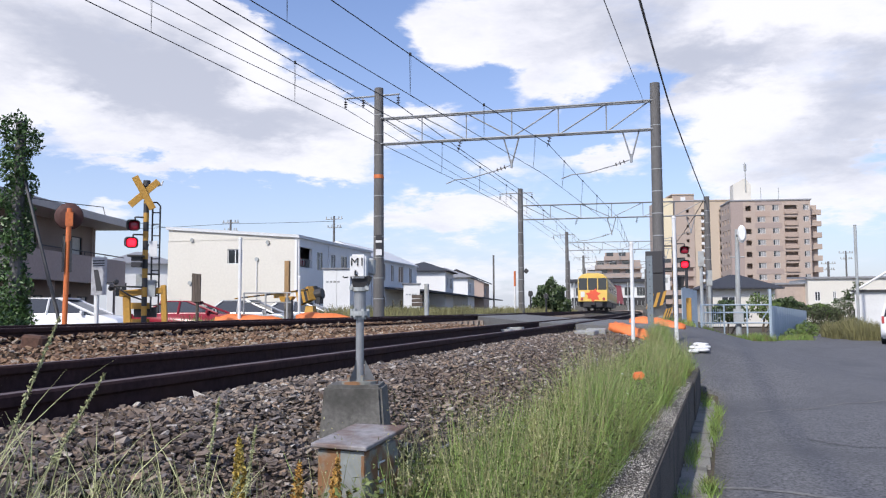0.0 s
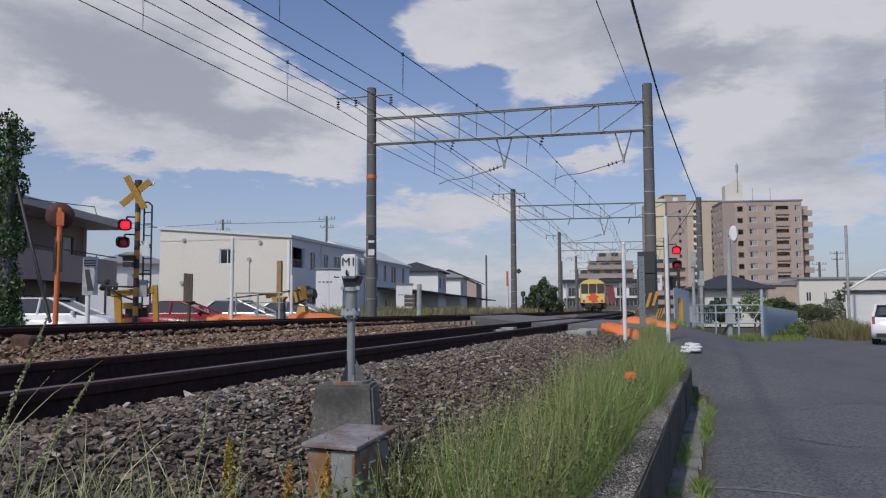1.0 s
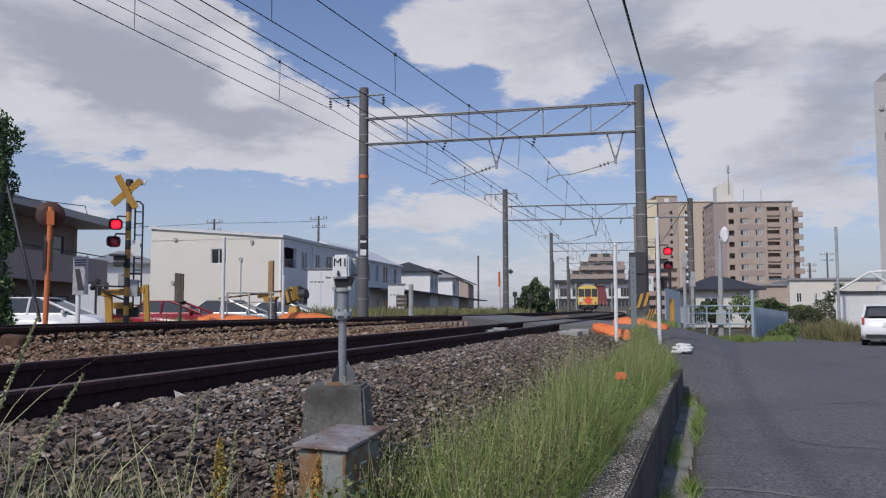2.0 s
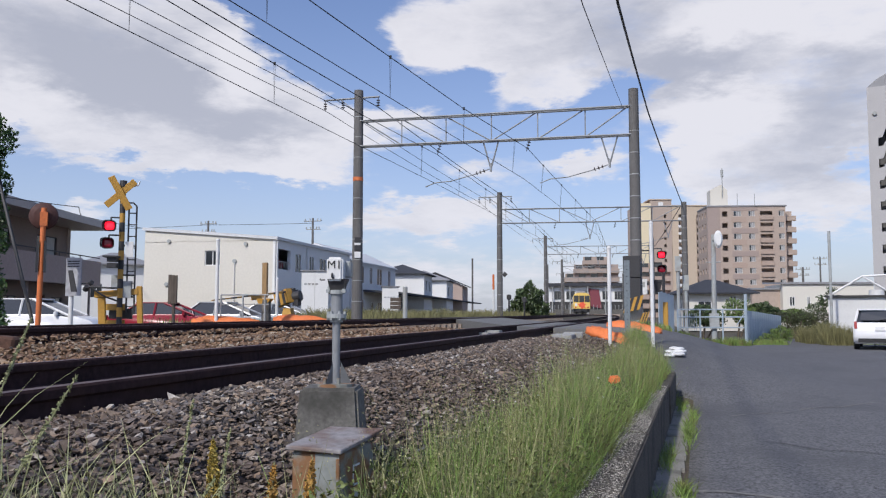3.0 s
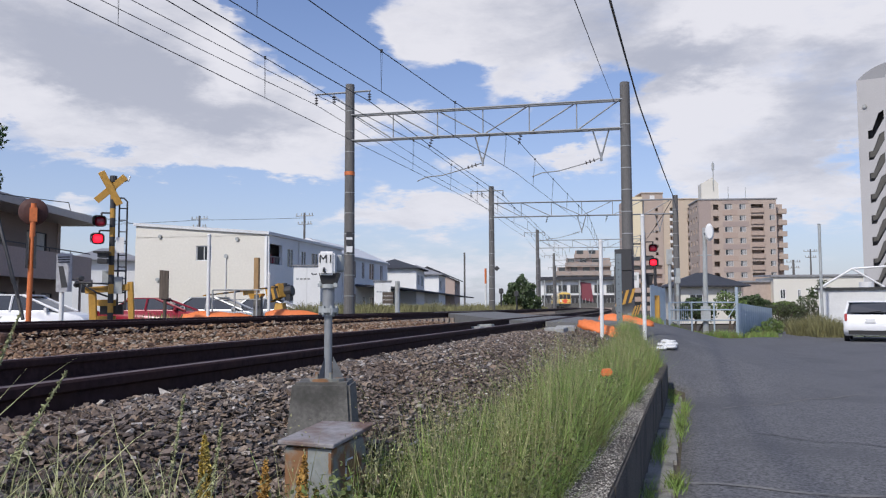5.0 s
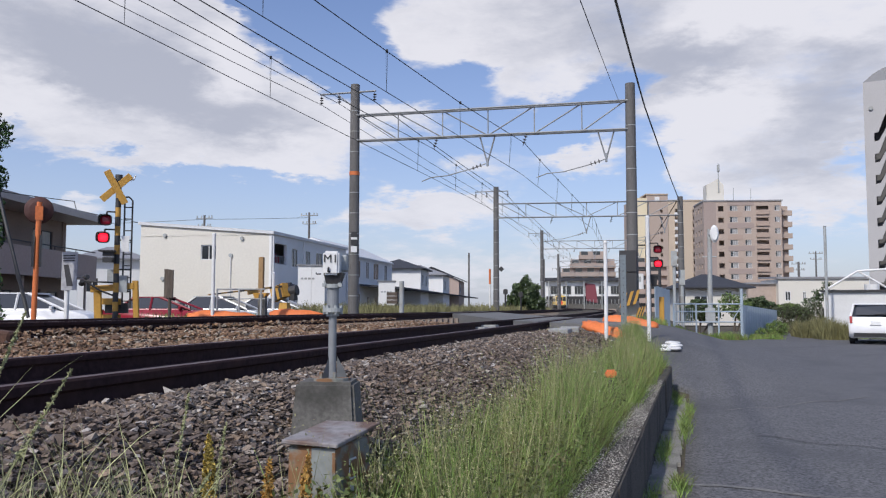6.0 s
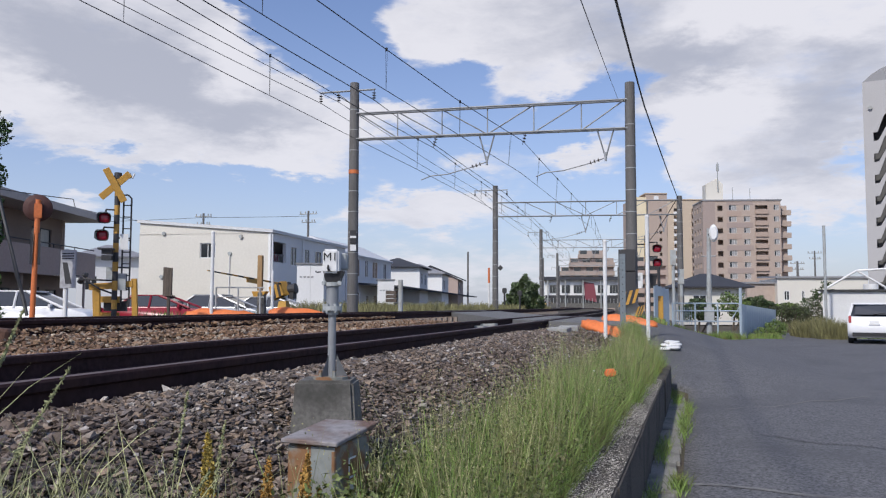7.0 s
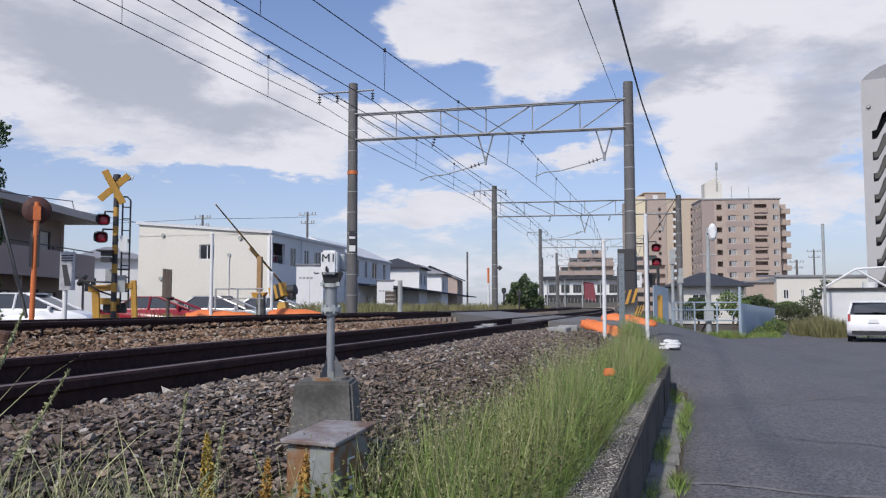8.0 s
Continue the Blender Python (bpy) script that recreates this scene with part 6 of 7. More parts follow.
FAR_TAN = material("hazy_tan_wall", (0.36, 0.29, 0.25), 0.8, grain=2, vary=0.06, bump=0)


def far_flats(corner, along, W, steps, mat, label):
    ob = thing("apartment_block", label, "apartment block", group="far blocks")
    a = frame_at(corner, along)
    for x0, x1, z0, z1 in steps:
        n = max(1, round((z1 - z0) / 2.9))
        for k in range(n):
            za, zb = z0 + (z1 - z0) * k / n, z0 + (z1 - z0) * (k + 1) / n
            bm = nb()
            box(bm, x0, 0, za, x1, 10, za + (zb - za) * 0.5)
            part("parapet", bm, mat, ob, at=a)
            bm = nb()
            box(bm, x0 + 0.3, 1.2, za + (zb - za) * 0.5, x1 - 0.3, 10, zb)
            part("storey_block", bm, mat, ob, at=a)
        for k in range(n):
            zb = z0 + (z1 - z0) * (k + 0.55) / n
            for j in range(max(1, int((x1 - x0) / 4))):
                bm = nb()
                box(bm, x0 + 0.8 + 4 * j, 1.1, zb, x0 + 3.0 + 4 * j, 1.19, zb + 1.2)
                part("window", bm, GLASS, ob, at=a)


far_flats((-33, 272), (0.985, 0.1), 22, [(0, 18, 0, 14.5), (3, 18, 14.5, 17.4), (6, 15, 17.4, 20)], FAR_TAN, "stepped pale apartment block behind the station")
far_flats((-12.5, 262), (0.985, 0.1), 14, [(0, 14, 0, 17.0)], WALL_BROWN, "reddish apartment block behind the station")


# ---- fences, lamps, poles ----
def fence():
    ob = thing("pipe_fence", "blue-grey pipe gate fence in front of the lineside yard", "fence")
    x0, x1, y0, y1 = 0.35, 3.05, 35.2, 36.0
    n = 3
    for k in range(n + 1):
        u = k / n
        bm = nb()
        p = (x0 + (x1 - x0) * u, y0 + (y1 - y0) * u)
        rod(bm, (*p, 0), (*p, 1.46), 0.035, n=8)
        part("post", bm, BLUE_FENCE, ob)
    for z in (0.72, 1.46, 1.15):
        bm = nb()
        rod(bm, (x0, y0, z), (x1, y1, z), 0.028, n=8)
        part("bar", bm, BLUE_FENCE, ob)
    for k in range(9):
        u = 0.02 + 0.032 * k
        bm = nb()
        p = (x0 + (x1 - x0) * u, y0 + (y1 - y0) * u)
        rod(bm, (*p, 0.57), (*p, 1.3), 0.012, n=6)
        part("upright", bm, BLUE_FENCE, ob)
    bm = nb()
    rod(bm, (x1 - 0.35, y1 - 0.1, 0.8), (x1, y1, 1.35), 0.02, n=6)
    part("brace", bm, BLUE_FENCE, ob)
    ob = thing("panel_fence", "blue-grey corrugated panel fence along the alley", "fence")
    for k in range(16):
        u = k / 16
        bm = nb()
        x, y = 3.08 + 2.5 * u, 36.05 + 9.6 * u
        h = 1.42 - 0.25 * u
        loft(bm, [[(0, 0, 0.02), (0.2, -0.08, 0.02), (0.4, -0.08, 0.02), (0.6, 0, 0.02), (0.6, 0.02, 0.02), (0, 0.02, 0.02)], [(0, 0, h), (0.2, -0.08, h), (0.4, -0.08, h), (0.6, 0, h), (0.6, 0.02, h), (0, 0.02, h)]])
        part("panel", bm, BLUE_FENCE, ob, at=pose(x, y, 0, 0, 0, math.degrees(math.atan2(9.6, 2.5))))
    bm = nb()
    rod(bm, (3.08, 36.05, 0), (3.08, 36.05, 2.1), 0.06, n=8)
    part("end_post", bm, BLUE_FENCE, ob)
    ob = thing("sheet_fence", "blue-grey steel sheet fence with a yellow guard post", "fence")
    for k in range(4):
        bm = nb()
        box(bm, 0.28 * k, 0, 0.1, 0.28 * k + 0.27, 0.04, 1.9 - 0.04 * k)
        part("panel", bm, BLUE_FENCE, ob, at=pose(-0.35, 33.0, 0.25, 0, 0, 60))
    bm = nb()
    box(bm, -0.09, -0.05, 0.2, 0.09, 0.05, 1.25)
    bevel(bm, 0.02, 1)
    part("guard_post", bm, YELLOW, ob, at=pose(-0.11, 30.6, 0.45))
    for x, y, h in ((0.42, 36.5, 3.2), (0.75, 37, 2.4)):
        bm = nb()
        rod(bm, (x, y, 0), (x, y, h), 0.07, n=8)
        box(bm, x - 0.12, y - 0.1, h - 0.1, x + 0.12, y + 0.1, h + 0.55)
        part("utility_box", bm, GREY_PAINT, ob)


fence()


def lamp_post():
    ob = thing("antenna_pole", "pale pole with a white round antenna panel", "pole", pose(2.05, 40.3, 0))
    bm = nb()
    rod(bm, (0, 0, 0), (0.05, 0, 5.0), 0.13, 0.09, 12)
    part("pole", bm, GREY_PAINT, ob)
    bm = nb()
    rod(bm, (0.0, -0.12, 4.75), (0.35, -0.22, 4.75), 0.05, n=8)
    part("bracket", bm, GALV, ob)
    bm = nb()
    rings = [[(0.25 + 0.2 * s * math.cos(k * math.pi / 8), -0.3 + d, 4.75 + 0.42 * s * math.sin(k * math.pi / 8)) for k in range(16)] for s, d in ((0.7, -0.1), (1, 0), (0.9, 0.12))]
    loft(bm, rings)
    part("antenna_panel", bm, WHITE, ob)
    bm = nb()
    rod(bm, (-0.3, 0, 3.7), (0.35, 0, 3.7), 0.03, n=6)
    part("crossbar", bm, GREY_PAINT, ob)
    bm = nb()
    box(bm, -0.22, -0.25, 0.6, 0.22, -0.12, 1.3)
    part("meter_box", bm, GREY_PAINT, ob)


lamp_post()


def utility_pole(x, y, h, label, arms=2, r=0.14, wires=True, lean=0.0):
    ob = thing("utility_pole", label, "utility pole", pose(x, y, 0), "utility poles")
    bm = nb()
    rod(bm, (0, 0, 0), (lean, 0, h), r, r * 0.7, 10)
    part("pole", bm, CONCRETE_POLE, ob)
    for k in range(arms):
        z = h - 0.3 - 0.8 * k
        bm = nb()
        rod(bm, (-0.9 + 0.3 * k, 0, z), (0.9 - 0.1 * k, 0, z), 0.05, n=6)
        for dx in (-0.8, -0.3, 0.5, 0.8):
            rod(bm, (dx * (1 - 0.2 * k), 0, z), (dx * (1 - 0.2 * k), 0, z + 0.25), 0.06, n=6)
        part("crossarm", bm, GREY_PAINT, ob)
    return ob


utility_pole(-32.8, 72.0, 10.4, "concrete utility pole with crossarms behind the flats")
utility_pole(-42.9, 70.0, 10.2, "distant concrete utility pole behind the flats")
slim_post("steel_mast", "slender pale steel mast beside the alley", 7.75, 44.0, 0, 5.35, 0.07, GREY_PAINT, "mast")
utility_pole(20.0, 120.0, 9.0, "distant utility pole with crossarms")
utility_pole(17.5, 118.0, 7.5, "distant utility pole with small crossarms", r=0.2)
slim_post("steel_mast", "slender dark mast beside the houses", -24.6, 104.0, 0, 8.4, 0.12, CONCRETE_POLE, "mast")
slim_post("steel_mast", "slender far dark mast", -21.2, 150.0, 0, 10.2, 0.12, CONCRETE_POLE, "mast")
wire([(-32.8, 72, 9.9), (-42.9, 70, 9.8), (-80, 60, 9.4)], 0.02, 0.5, "street_wire", "thin street wires between utility poles")
wire([(-20.5, 17.0, 5.0), (-24.8, 30.0, 5.9), (-34.5, 42.0, 7.2), (-42.9, 70, 9.0)], 0.018, 0.6, "street_wire", "thin street wires over the brown house")


def lineside_signals():
    for x, y, h in ((-11.6, 61.0, 1.7), (-10.6, 62.0, 1.5), (-0.2, 40.0, 2.6)):
        ob = thing("lineside_signal", "low black lineside signal on a post", "railway signal", pose(x, y, 0.8), "lineside signals")
        bm = nb()
        rod(bm, (0, 0, 0), (0, 0, h), 0.07, n=8)
        part("post", bm, DARK, ob)
        bm = nb()
        box(bm, -0.17, -0.1, h - 0.2, 0.17, 0.1, h + 0.2)
        bevel(bm, 0.05, 2)
        part("signal_head", bm, DARK, ob)
    ob = thing("diamond_sign", "small dark diamond sign on the portal post", "sign", pose(-9.99, 51.1, 3.75))
    bm = nb()
    box(bm, -0.13, -0.02, -0.13, 0.13, 0.02, 0.13, pose(0, 0, 0, 0, 45, 0))
    part("plate", bm, DARK, ob)
    bm = nb()
    rod(bm, (-0.35, 0.05, 0), (0, 0.05, 0), 0.02, n=6)
    part("bracket", bm, GALV, ob)
    ob = thing("wayside_box", "dark slatted trackside box on a post", "trackside box", pose(-10.5, 31.3, 0.85))
    bm = nb()
    rod(bm, (0.3, 0, 0), (0.3, 0, 1.5), 0.1, n=10)
    part("post", bm, GREY_PAINT, ob)
    for k in range(3):
        bm = nb()
        box(bm, -0.3, -0.1, 0.6 + 0.16 * k, 0.15, 0.02, 0.74 + 0.16 * k)
        part("slat", bm, WOOD, ob)
    ob = thing("orange_pole", "orange and white marker pole", "pole", pose(-10.83, 51.6, 0.85))
    for k in range(3):
        bm = nb()
        rod(bm, (0, 0, 0.98 * k), (0, 0, 0.98 * k + 0.97), 0.07, n=8)
        part("band", bm, (WHITE, WHITE, ORANGE_POLE)[k], ob)


lineside_signals()


# ---- vehicles ----
def car(x, y, z, rz, paint, label, height=1.46, length=4.4, tail="sedan", lights=True):
    """A car that points along +y of its own space."""
    ob = thing("car", label, "car", pose(x, y, z, 0, 0, rz), "parked cars")
    W = 0.86
    h0 = 0.25
    if tail == "sedan":
        side = [(-0.5, 0.55), (-0.49, 0.86), (-0.36, 0.93), (-0.25, 0.97), (0.2, 0.97), (0.36, 0.88), (0.47, 0.74), (0.5, 0.5)]
        cab = [(-0.37, 0.92), (-0.21, 1.0), (0.02, 1.02), (0.24, 0.9)]
    else:
        side = [(-0.5, 0.5), (-0.5, 0.98), (-0.47, 1.02), (-0.2, 1.02), (0.25, 1.0), (0.4, 0.9), (0.48, 0.76), (0.5, 0.5)]
        cab = [(-0.48, 1.0), (-0.4, 1.0), (0.02, 1.02), (0.28, 0.98)]
    belt = 0.92
    bm = nb()
    rings = []
    for px in (-1, -0.93, -0.6, 0, 0.6, 0.93, 1):
        inset = 0.0 if abs(px) < 0.9 else (0.03 if abs(px) < 0.95 else 0.09)
        ring = [(px * W, length * u * (1 - inset * 0.25), h0 + (zz - 0.25) * (1 - inset * 0.3)) for u, zz in side]
        ring = [(px * W, -length * 0.48, h0)] + ring + [(px * W, length * 0.48, h0)]
        rings.append(ring)
    loft(bm, rings)
    bmesh.ops.recalc_face_normals(bm, faces=bm.faces)
    bmesh.ops.bevel(bm, geom=[e for e in bm.edges if e.is_manifold and e.calc_face_angle(0) > 0.5], offset=0.05, segments=3, affect="EDGES", clamp_overlap=True)
    body = part("body", bm, paint, ob, smooth=True)
    bm = nb()
    rings = []
    top = height
    for u, k in ((cab[0][0], 0.0), (cab[1][0], 1.0), (cab[2][0], 1.02), (cab[3][0] + 0.06, 0.0)):
        w = W * (0.95 - 0.16 * min(1, k))
        zb = belt + (top - belt) * min(1, k)
        rings.append([(-W * 0.95, length * u - 0.0, belt - 0.05), (W * 0.95, length * u, belt - 0.05), (w, length * u, max(zb, belt)), (-w, length * u, max(zb, belt))])
    loft(bm, rings)
    part("glasshouse", bm, CAR_GLASS, ob, "dark tinted windows")
    bm = nb()
    u1, u2 = cab[1][0] - 0.03, cab[2][0] + 0.04
    box(bm, -W * 0.8, length * u1, top - 0.03, W * 0.8, length * u2, top + 0.03)
    bevel(bm, 0.02, 2)
    part("roof_panel", bm, paint, ob)
    for s in (-1, 1):
        for u0, z0, ua, za in ((cab[0][0], belt, cab[1][0], top), (cab[3][0] + 0.06, belt, cab[2][0], top), (-0.06, belt, -0.05, top)):
            bm = nb()
            rod(bm, (s * W * 0.95, length * u0, z0), (s * W * 0.8, length * ua, za), 0.045, n=6)
            part("pillar", bm, paint, ob)
        bm = nb()
        box(bm, s * (W + 0.02) - 0.09, length * 0.2, 0.92, s * (W + 0.02) + 0.09, length * 0.2 + 0.1, 1.05)
        bevel(bm, 0.02, 1)
        part("door_mirror", bm, paint, ob)
        for u in (-0.31, 0.31):
            bm = nb()
            rod(bm, (s * (W - 0.16), length * u, 0.3), (s * (W + 0.01), length * u, 0.3), 0.3, n=20)
            wheel = part("wheel", bm, BLACK, ob)
            bm = nb()
            rod(bm, (s * (W + 0.005), length * u, 0.3), (s * (W + 0.02), length * u, 0.3), 0.2, n=16)
            part("rim", bm, GALV, wheel)
        bm = nb()
        w = 0.13 if tail == "sedan" else 0.045
        box(bm, s * W * 0.9 - w, -length * 0.505, 0.78, s * W * 0.9 + w, -length * 0.48, 0.92 if tail == "sedan" else 1.04)
        bevel(bm, 0.02, 1)
        part("tail_light", bm, TAIL_LIGHT, ob, "red tail light")
    bm = nb()
    box(bm, -0.7, -length * 0.506, 0.3, 0.7, -length * 0.47, 0.44)
    part("bumper", bm, BLACK, ob)
    bm = nb()
    box(bm, -0.17, -length * 0.508, 0.72, 0.17, -length * 0.5, 0.86)
    part("number_plate", bm, WHITE, ob, "blank white number plate")
    if tail != "sedan":
        bm = nb()
        loft(bm, [[(-0.62, -length * 0.503, 1.08), (0.62, -length * 0.503, 1.08), (0.58, -length * 0.485, 1.42), (-0.58, -length * 0.485, 1.36)], [(-0.62, -length * 0.49, 1.08), (0.62, -length * 0.49, 1.08), (0.58, -length * 0.47, 1.42), (-0.58, -length * 0.47, 1.42)]])
        win = part("rear_window", bm, CAR_GLASS, ob, "dark rear window")
        bm = nb()
        rod(bm, (0.0, -length * 0.507, 1.1), (0.35, -length * 0.505, 1.13), 0.012, n=6)
        part("wiper", bm, BLACK, win)
    return ob


CAR_GLASS = glass_material("car_glass", (0.015, 0.018, 0.02), 0.05)
TAIL_LIGHT = material("tail_light", (0.45, 0.08, 0.08), 0.2, bump=0)
car(7.68, 34.0, -0.02, -14, CAR_WHITE, "white hatchback parked at the roadside, seen from behind", height=1.46, length=4.2, tail="hatch")
car(-21.0, 23.6, 0.28, -72, CAR_WHITE, "white saloon parked in front of the brown house", height=1.47, length=4.5)
car(-19.4, 28.8, 0.28, -75, CAR_RED, "red car parked beyond the crossing signal", height=1.4)
car(-18.2, 31.3, 0.28, -80, CAR_SILVER, "silver car parked by the cream flats", height=1.45)
car(-16.6, 33.2, 0.28, -80, CAR_SILVER, "grey estate car parked by the cream flats", height=1.4)


# ---- the train ----
def train():
    ob = thing("train", "yellow commuter train with red pattern on its end", "train")
    L, W, H = 19.5, 1.4, 3.55
    for c in range(2):
        y0 = c * 20.2
        prof = [(-W, 0.9), (-W, 2.7), (-W * 0.96, 3.1), (-W * 0.75, 3.4), (-W * 0.35, H), (W * 0.35, H), (W * 0.75, 3.4), (W * 0.96, 3.1), (W, 2.7), (W, 0.9)]
        bm = nb()
        rings = []
        for y, s in ((0.0, 0.93), (0.35, 0.99), (0.9, 1.0), (L - 0.9, 1.0), (L - 0.3, 0.99), (L, 0.94)):
            rings.append([(x * s, y0 + y, 0.9 + (z - 0.9) * (1 - (1 - s) * 0.5)) for x, z in prof])
        loft(bm, rings)
        body = part("car_body", bm, [TRAIN_CREAM, TRAIN_YELLOW], ob, "cream sides and yellow end")
        for p in body.data.polygons:
            if p.center.y < 0.95 and c == 0:
                p.material_index = 1
        bm = nb()
        box(bm, -W * 0.9, y0 + 0.5, 0.35, W * 0.9, y0 + L - 0.5, 0.89)
        part("underframe", bm, DARK, ob)
        for yb in (3.0, L - 3.0):
            bm = nb()
            box(bm, -1.0, y0 + yb - 1.3, 0.25, 1.0, y0 + yb + 1.3, 0.7)
            for s in (-1, 1):
                for d in (-1.05, 1.05):
                    rod(bm, (s * 0.5, y0 + yb + d, 0.43), (s * 0.62, y0 + yb + d, 0.43), 0.43, n=16)
            part("bogie", bm, DARK, ob)
        for s in (-1, 1):
            for k in range(7):
                bm = nb()
                y = y0 + 1.4 + 2.6 * k
                box(bm, s * W - 0.01, y, 1.95, s * W + 0.012, y + 1.5, 2.75)
                part("side_window", bm, GLASS, ob)
            bm = nb()
            box(bm, s * W - 0.01, y0 + 1.0, 1.1, s * W + 0.008, y0 + L - 1.0, 1.75)
            part("side_stripe", bm, TRAIN_YELLOW, ob)
        bm = nb()
        box(bm, -0.7, y0 + 5, H, 0.7, y0 + 8, H + 0.35)
        box(bm, -0.7, y0 + 11, H, 0.7, y0 + 14, H + 0.35)
        bevel(bm, 0.06, 1)
        part("air_conditioner", bm, ROOF_GREY, ob)
    for x0, x1 in ((-1.27, -0.5), (-0.42, 0.42), (0.5, 1.27)):
        bm = nb()
        box(bm, x0, -0.03, 1.95, x1, 0.12, 3.05)
        bevel(bm, 0.03, 1)
        win = part("end_window", bm, GLASS, ob)
    bm = nb()
    rings = []
    for y in (-0.035, 0.02):
        rings.append([(r * math.cos(k * 0.4488 + 0.2), y, 1.5 + r * 0.95 * math.sin(k * 0.4488 + 0.2)) for k, r in enumerate((0.75, 0.45, 0.7, 0.4, 0.55, 0.35, 0.7, 0.45, 0.6, 0.4, 0.75, 0.5, 0.8, 0.45))])
    loft(bm, rings)
    part("red_pattern", bm, TRAIN_RED, ob, "red star-shaped painted pattern")
    bm = nb()
    box(bm, -1.15, -0.04, 1.25, -0.7, 0.05, 1.85)
    bevel(bm, 0.1, 2)
    part("white_badge", bm, WHITE, ob)
    bm = nb()
    box(bm, -0.9, -0.15, 0.3, 0.9, 0.3, 0.85)
    bevel(bm, 0.08, 2)
    part("skirt", bm, DARK, ob)
    bm = nb()
    box(bm, -0.2, -0.5, 0.55, 0.2, -0.1, 0.85)
    part("coupler", bm, DARK, ob)
    for s in (-1, 1):
        bm = nb()
        rod(bm, (s * 1.0, -0.06, 1.12), (s * 1.0, 0.05, 1.12), 0.13, n=12)
        part("marker_light", bm, TAIL_LIGHT, ob)
    return ob


TRAIN = train()


# ---- plants ----
def blades(name, roots, heights, widths, leans, mat, label, curl=0.5, category="grass"):
    """Curved tapering blades, one strip of three quads each."""
    roots = np.asarray(roots)
    n = len(roots)
    heights, widths = np.asarray(heights), np.asarray(widths)
    ang = RNG.uniform(0, 2 * np.pi, n)
    face = np.stack([np.cos(ang), np.sin(ang), np.zeros(n)], 1)
    lean_a = RNG.uniform(0, 2 * np.pi, n)
    lean = np.stack([np.cos(lean_a), np.sin(lean_a), np.zeros(n)], 1) * (np.asarray(leans) * RNG.uniform(0.2, 1, n))[:, None]
    rows = []
    for u, w in ((0, 1.0), (0.4, 0.9), (0.75, 0.6), (1.0, 0.12)):
        c = roots + lean * (heights * (u * (1 - curl) + curl * u * u))[:, None]
        c[:, 2] += heights * u * (1 - 0.15 * u * np.asarray(leans))
        rows.append(c - face * (widths * w / 2)[:, None])
        rows.append(c + face * (widths * w / 2)[:, None])
    v = np.stack(rows, 1).reshape(-1, 3)
    base = (np.arange(n) * 8)[:, None, None]
    f = (base + np.array([[0, 1, 3, 2], [2, 3, 5, 4], [4, 5, 7, 6]])[None]).reshape(-1, 4)
    return raw_mesh(name, v, f, mat, label, category)


def leaf_quads(centres, size, flat=0.0):
    n = len(centres)
    a = RNG.normal(size=(n, 3))
    a /= np.linalg.norm(a, axis=1)[:, None]
    b = np.cross(a, RNG.normal(size=(n, 3)))
    b /= np.linalg.norm(b, axis=1)[:, None]
    s = size * RNG.uniform(0.6, 1.3, n)[:, None]
    a, b = a * s, b * s * 0.55
    v = np.stack([centres - a, centres + b * 0.9, centres + a, centres - b * 0.9], 1).reshape(-1, 3)
    f = np.arange(n * 4).reshape(-1, 4)
    return v, f


def clump_points(clumps, count):
    total = sum(c[3] * c[4] * c[5] for c in clumps)
    out = []
    for x, y, z, rx, ry, rz in clumps:
        n = max(20, int(count * rx * ry * rz / total))
        d = RNG.normal(size=(n, 3))
        d /= np.linalg.norm(d, axis=1)[:, None]
        r = RNG.uniform(0.45, 1.08, n) ** 0.6
        wob = 1 + 0.22 * np.sin(d[:, 0] * 5 + x) * np.cos(d[:, 2] * 6 + y)
        out.append(np.array([x, y, z]) + d * (r * wob)[:, None] * np.array([rx, ry, rz]))
    return np.concatenate(out)


def leafy(parent, clumps, count, size, mat, name="crown"):
    v, f = leaf_quads(clump_points(clumps, count), size)
    ob = raw_mesh(name, v, f, mat, "", "", "")
    ob.parent = parent
    return ob


def bush(name, label, category, clumps, count, size, mat, stems=3, group=""):
    x, y, z = clumps[0][:3]
    ob = thing(name, label, category, None, group)
    bm = nb()
    for cx, cy, cz, rx, ry, rz in clumps[:max(1, stems)]:
        base = Vector((x + (cx - x) * 0.3, y + (cy - y) * 0.3, ground(x, y) - 0.05))
        mid = Vector(((base.x + cx) / 2 + 0.1, cy, (base.z + cz) / 2))
        rod(bm, base, mid, 0.05 + 0.03 * rz, 0.04 + 0.02 * rz, 7)
        rod(bm, mid, (cx, cy, cz + rz * 0.5), 0.04 + 0.02 * rz, 0.015, 7)
        for k in range(4):
            rod(bm, mid, (cx + rx * RNG.uniform(-0.7, 0.7), cy + ry * RNG.uniform(-0.7, 0.7), cz + rz * RNG.uniform(-0.1, 0.7)), 0.025, 0.008, 5)
    part("trunk", bm, BARK, ob)
    leafy(ob, clumps, count, size, mat)
    return ob


WEED_LEAF = material("olive_weed_leaf", (0.11, 0.14, 0.04), 0.65, grain=3, vary=0.3, random_value=0.5, island=True, bump=0, stains=0.6, stain_color=(0.17, 0.12, 0.06), stain_scale=3.5)


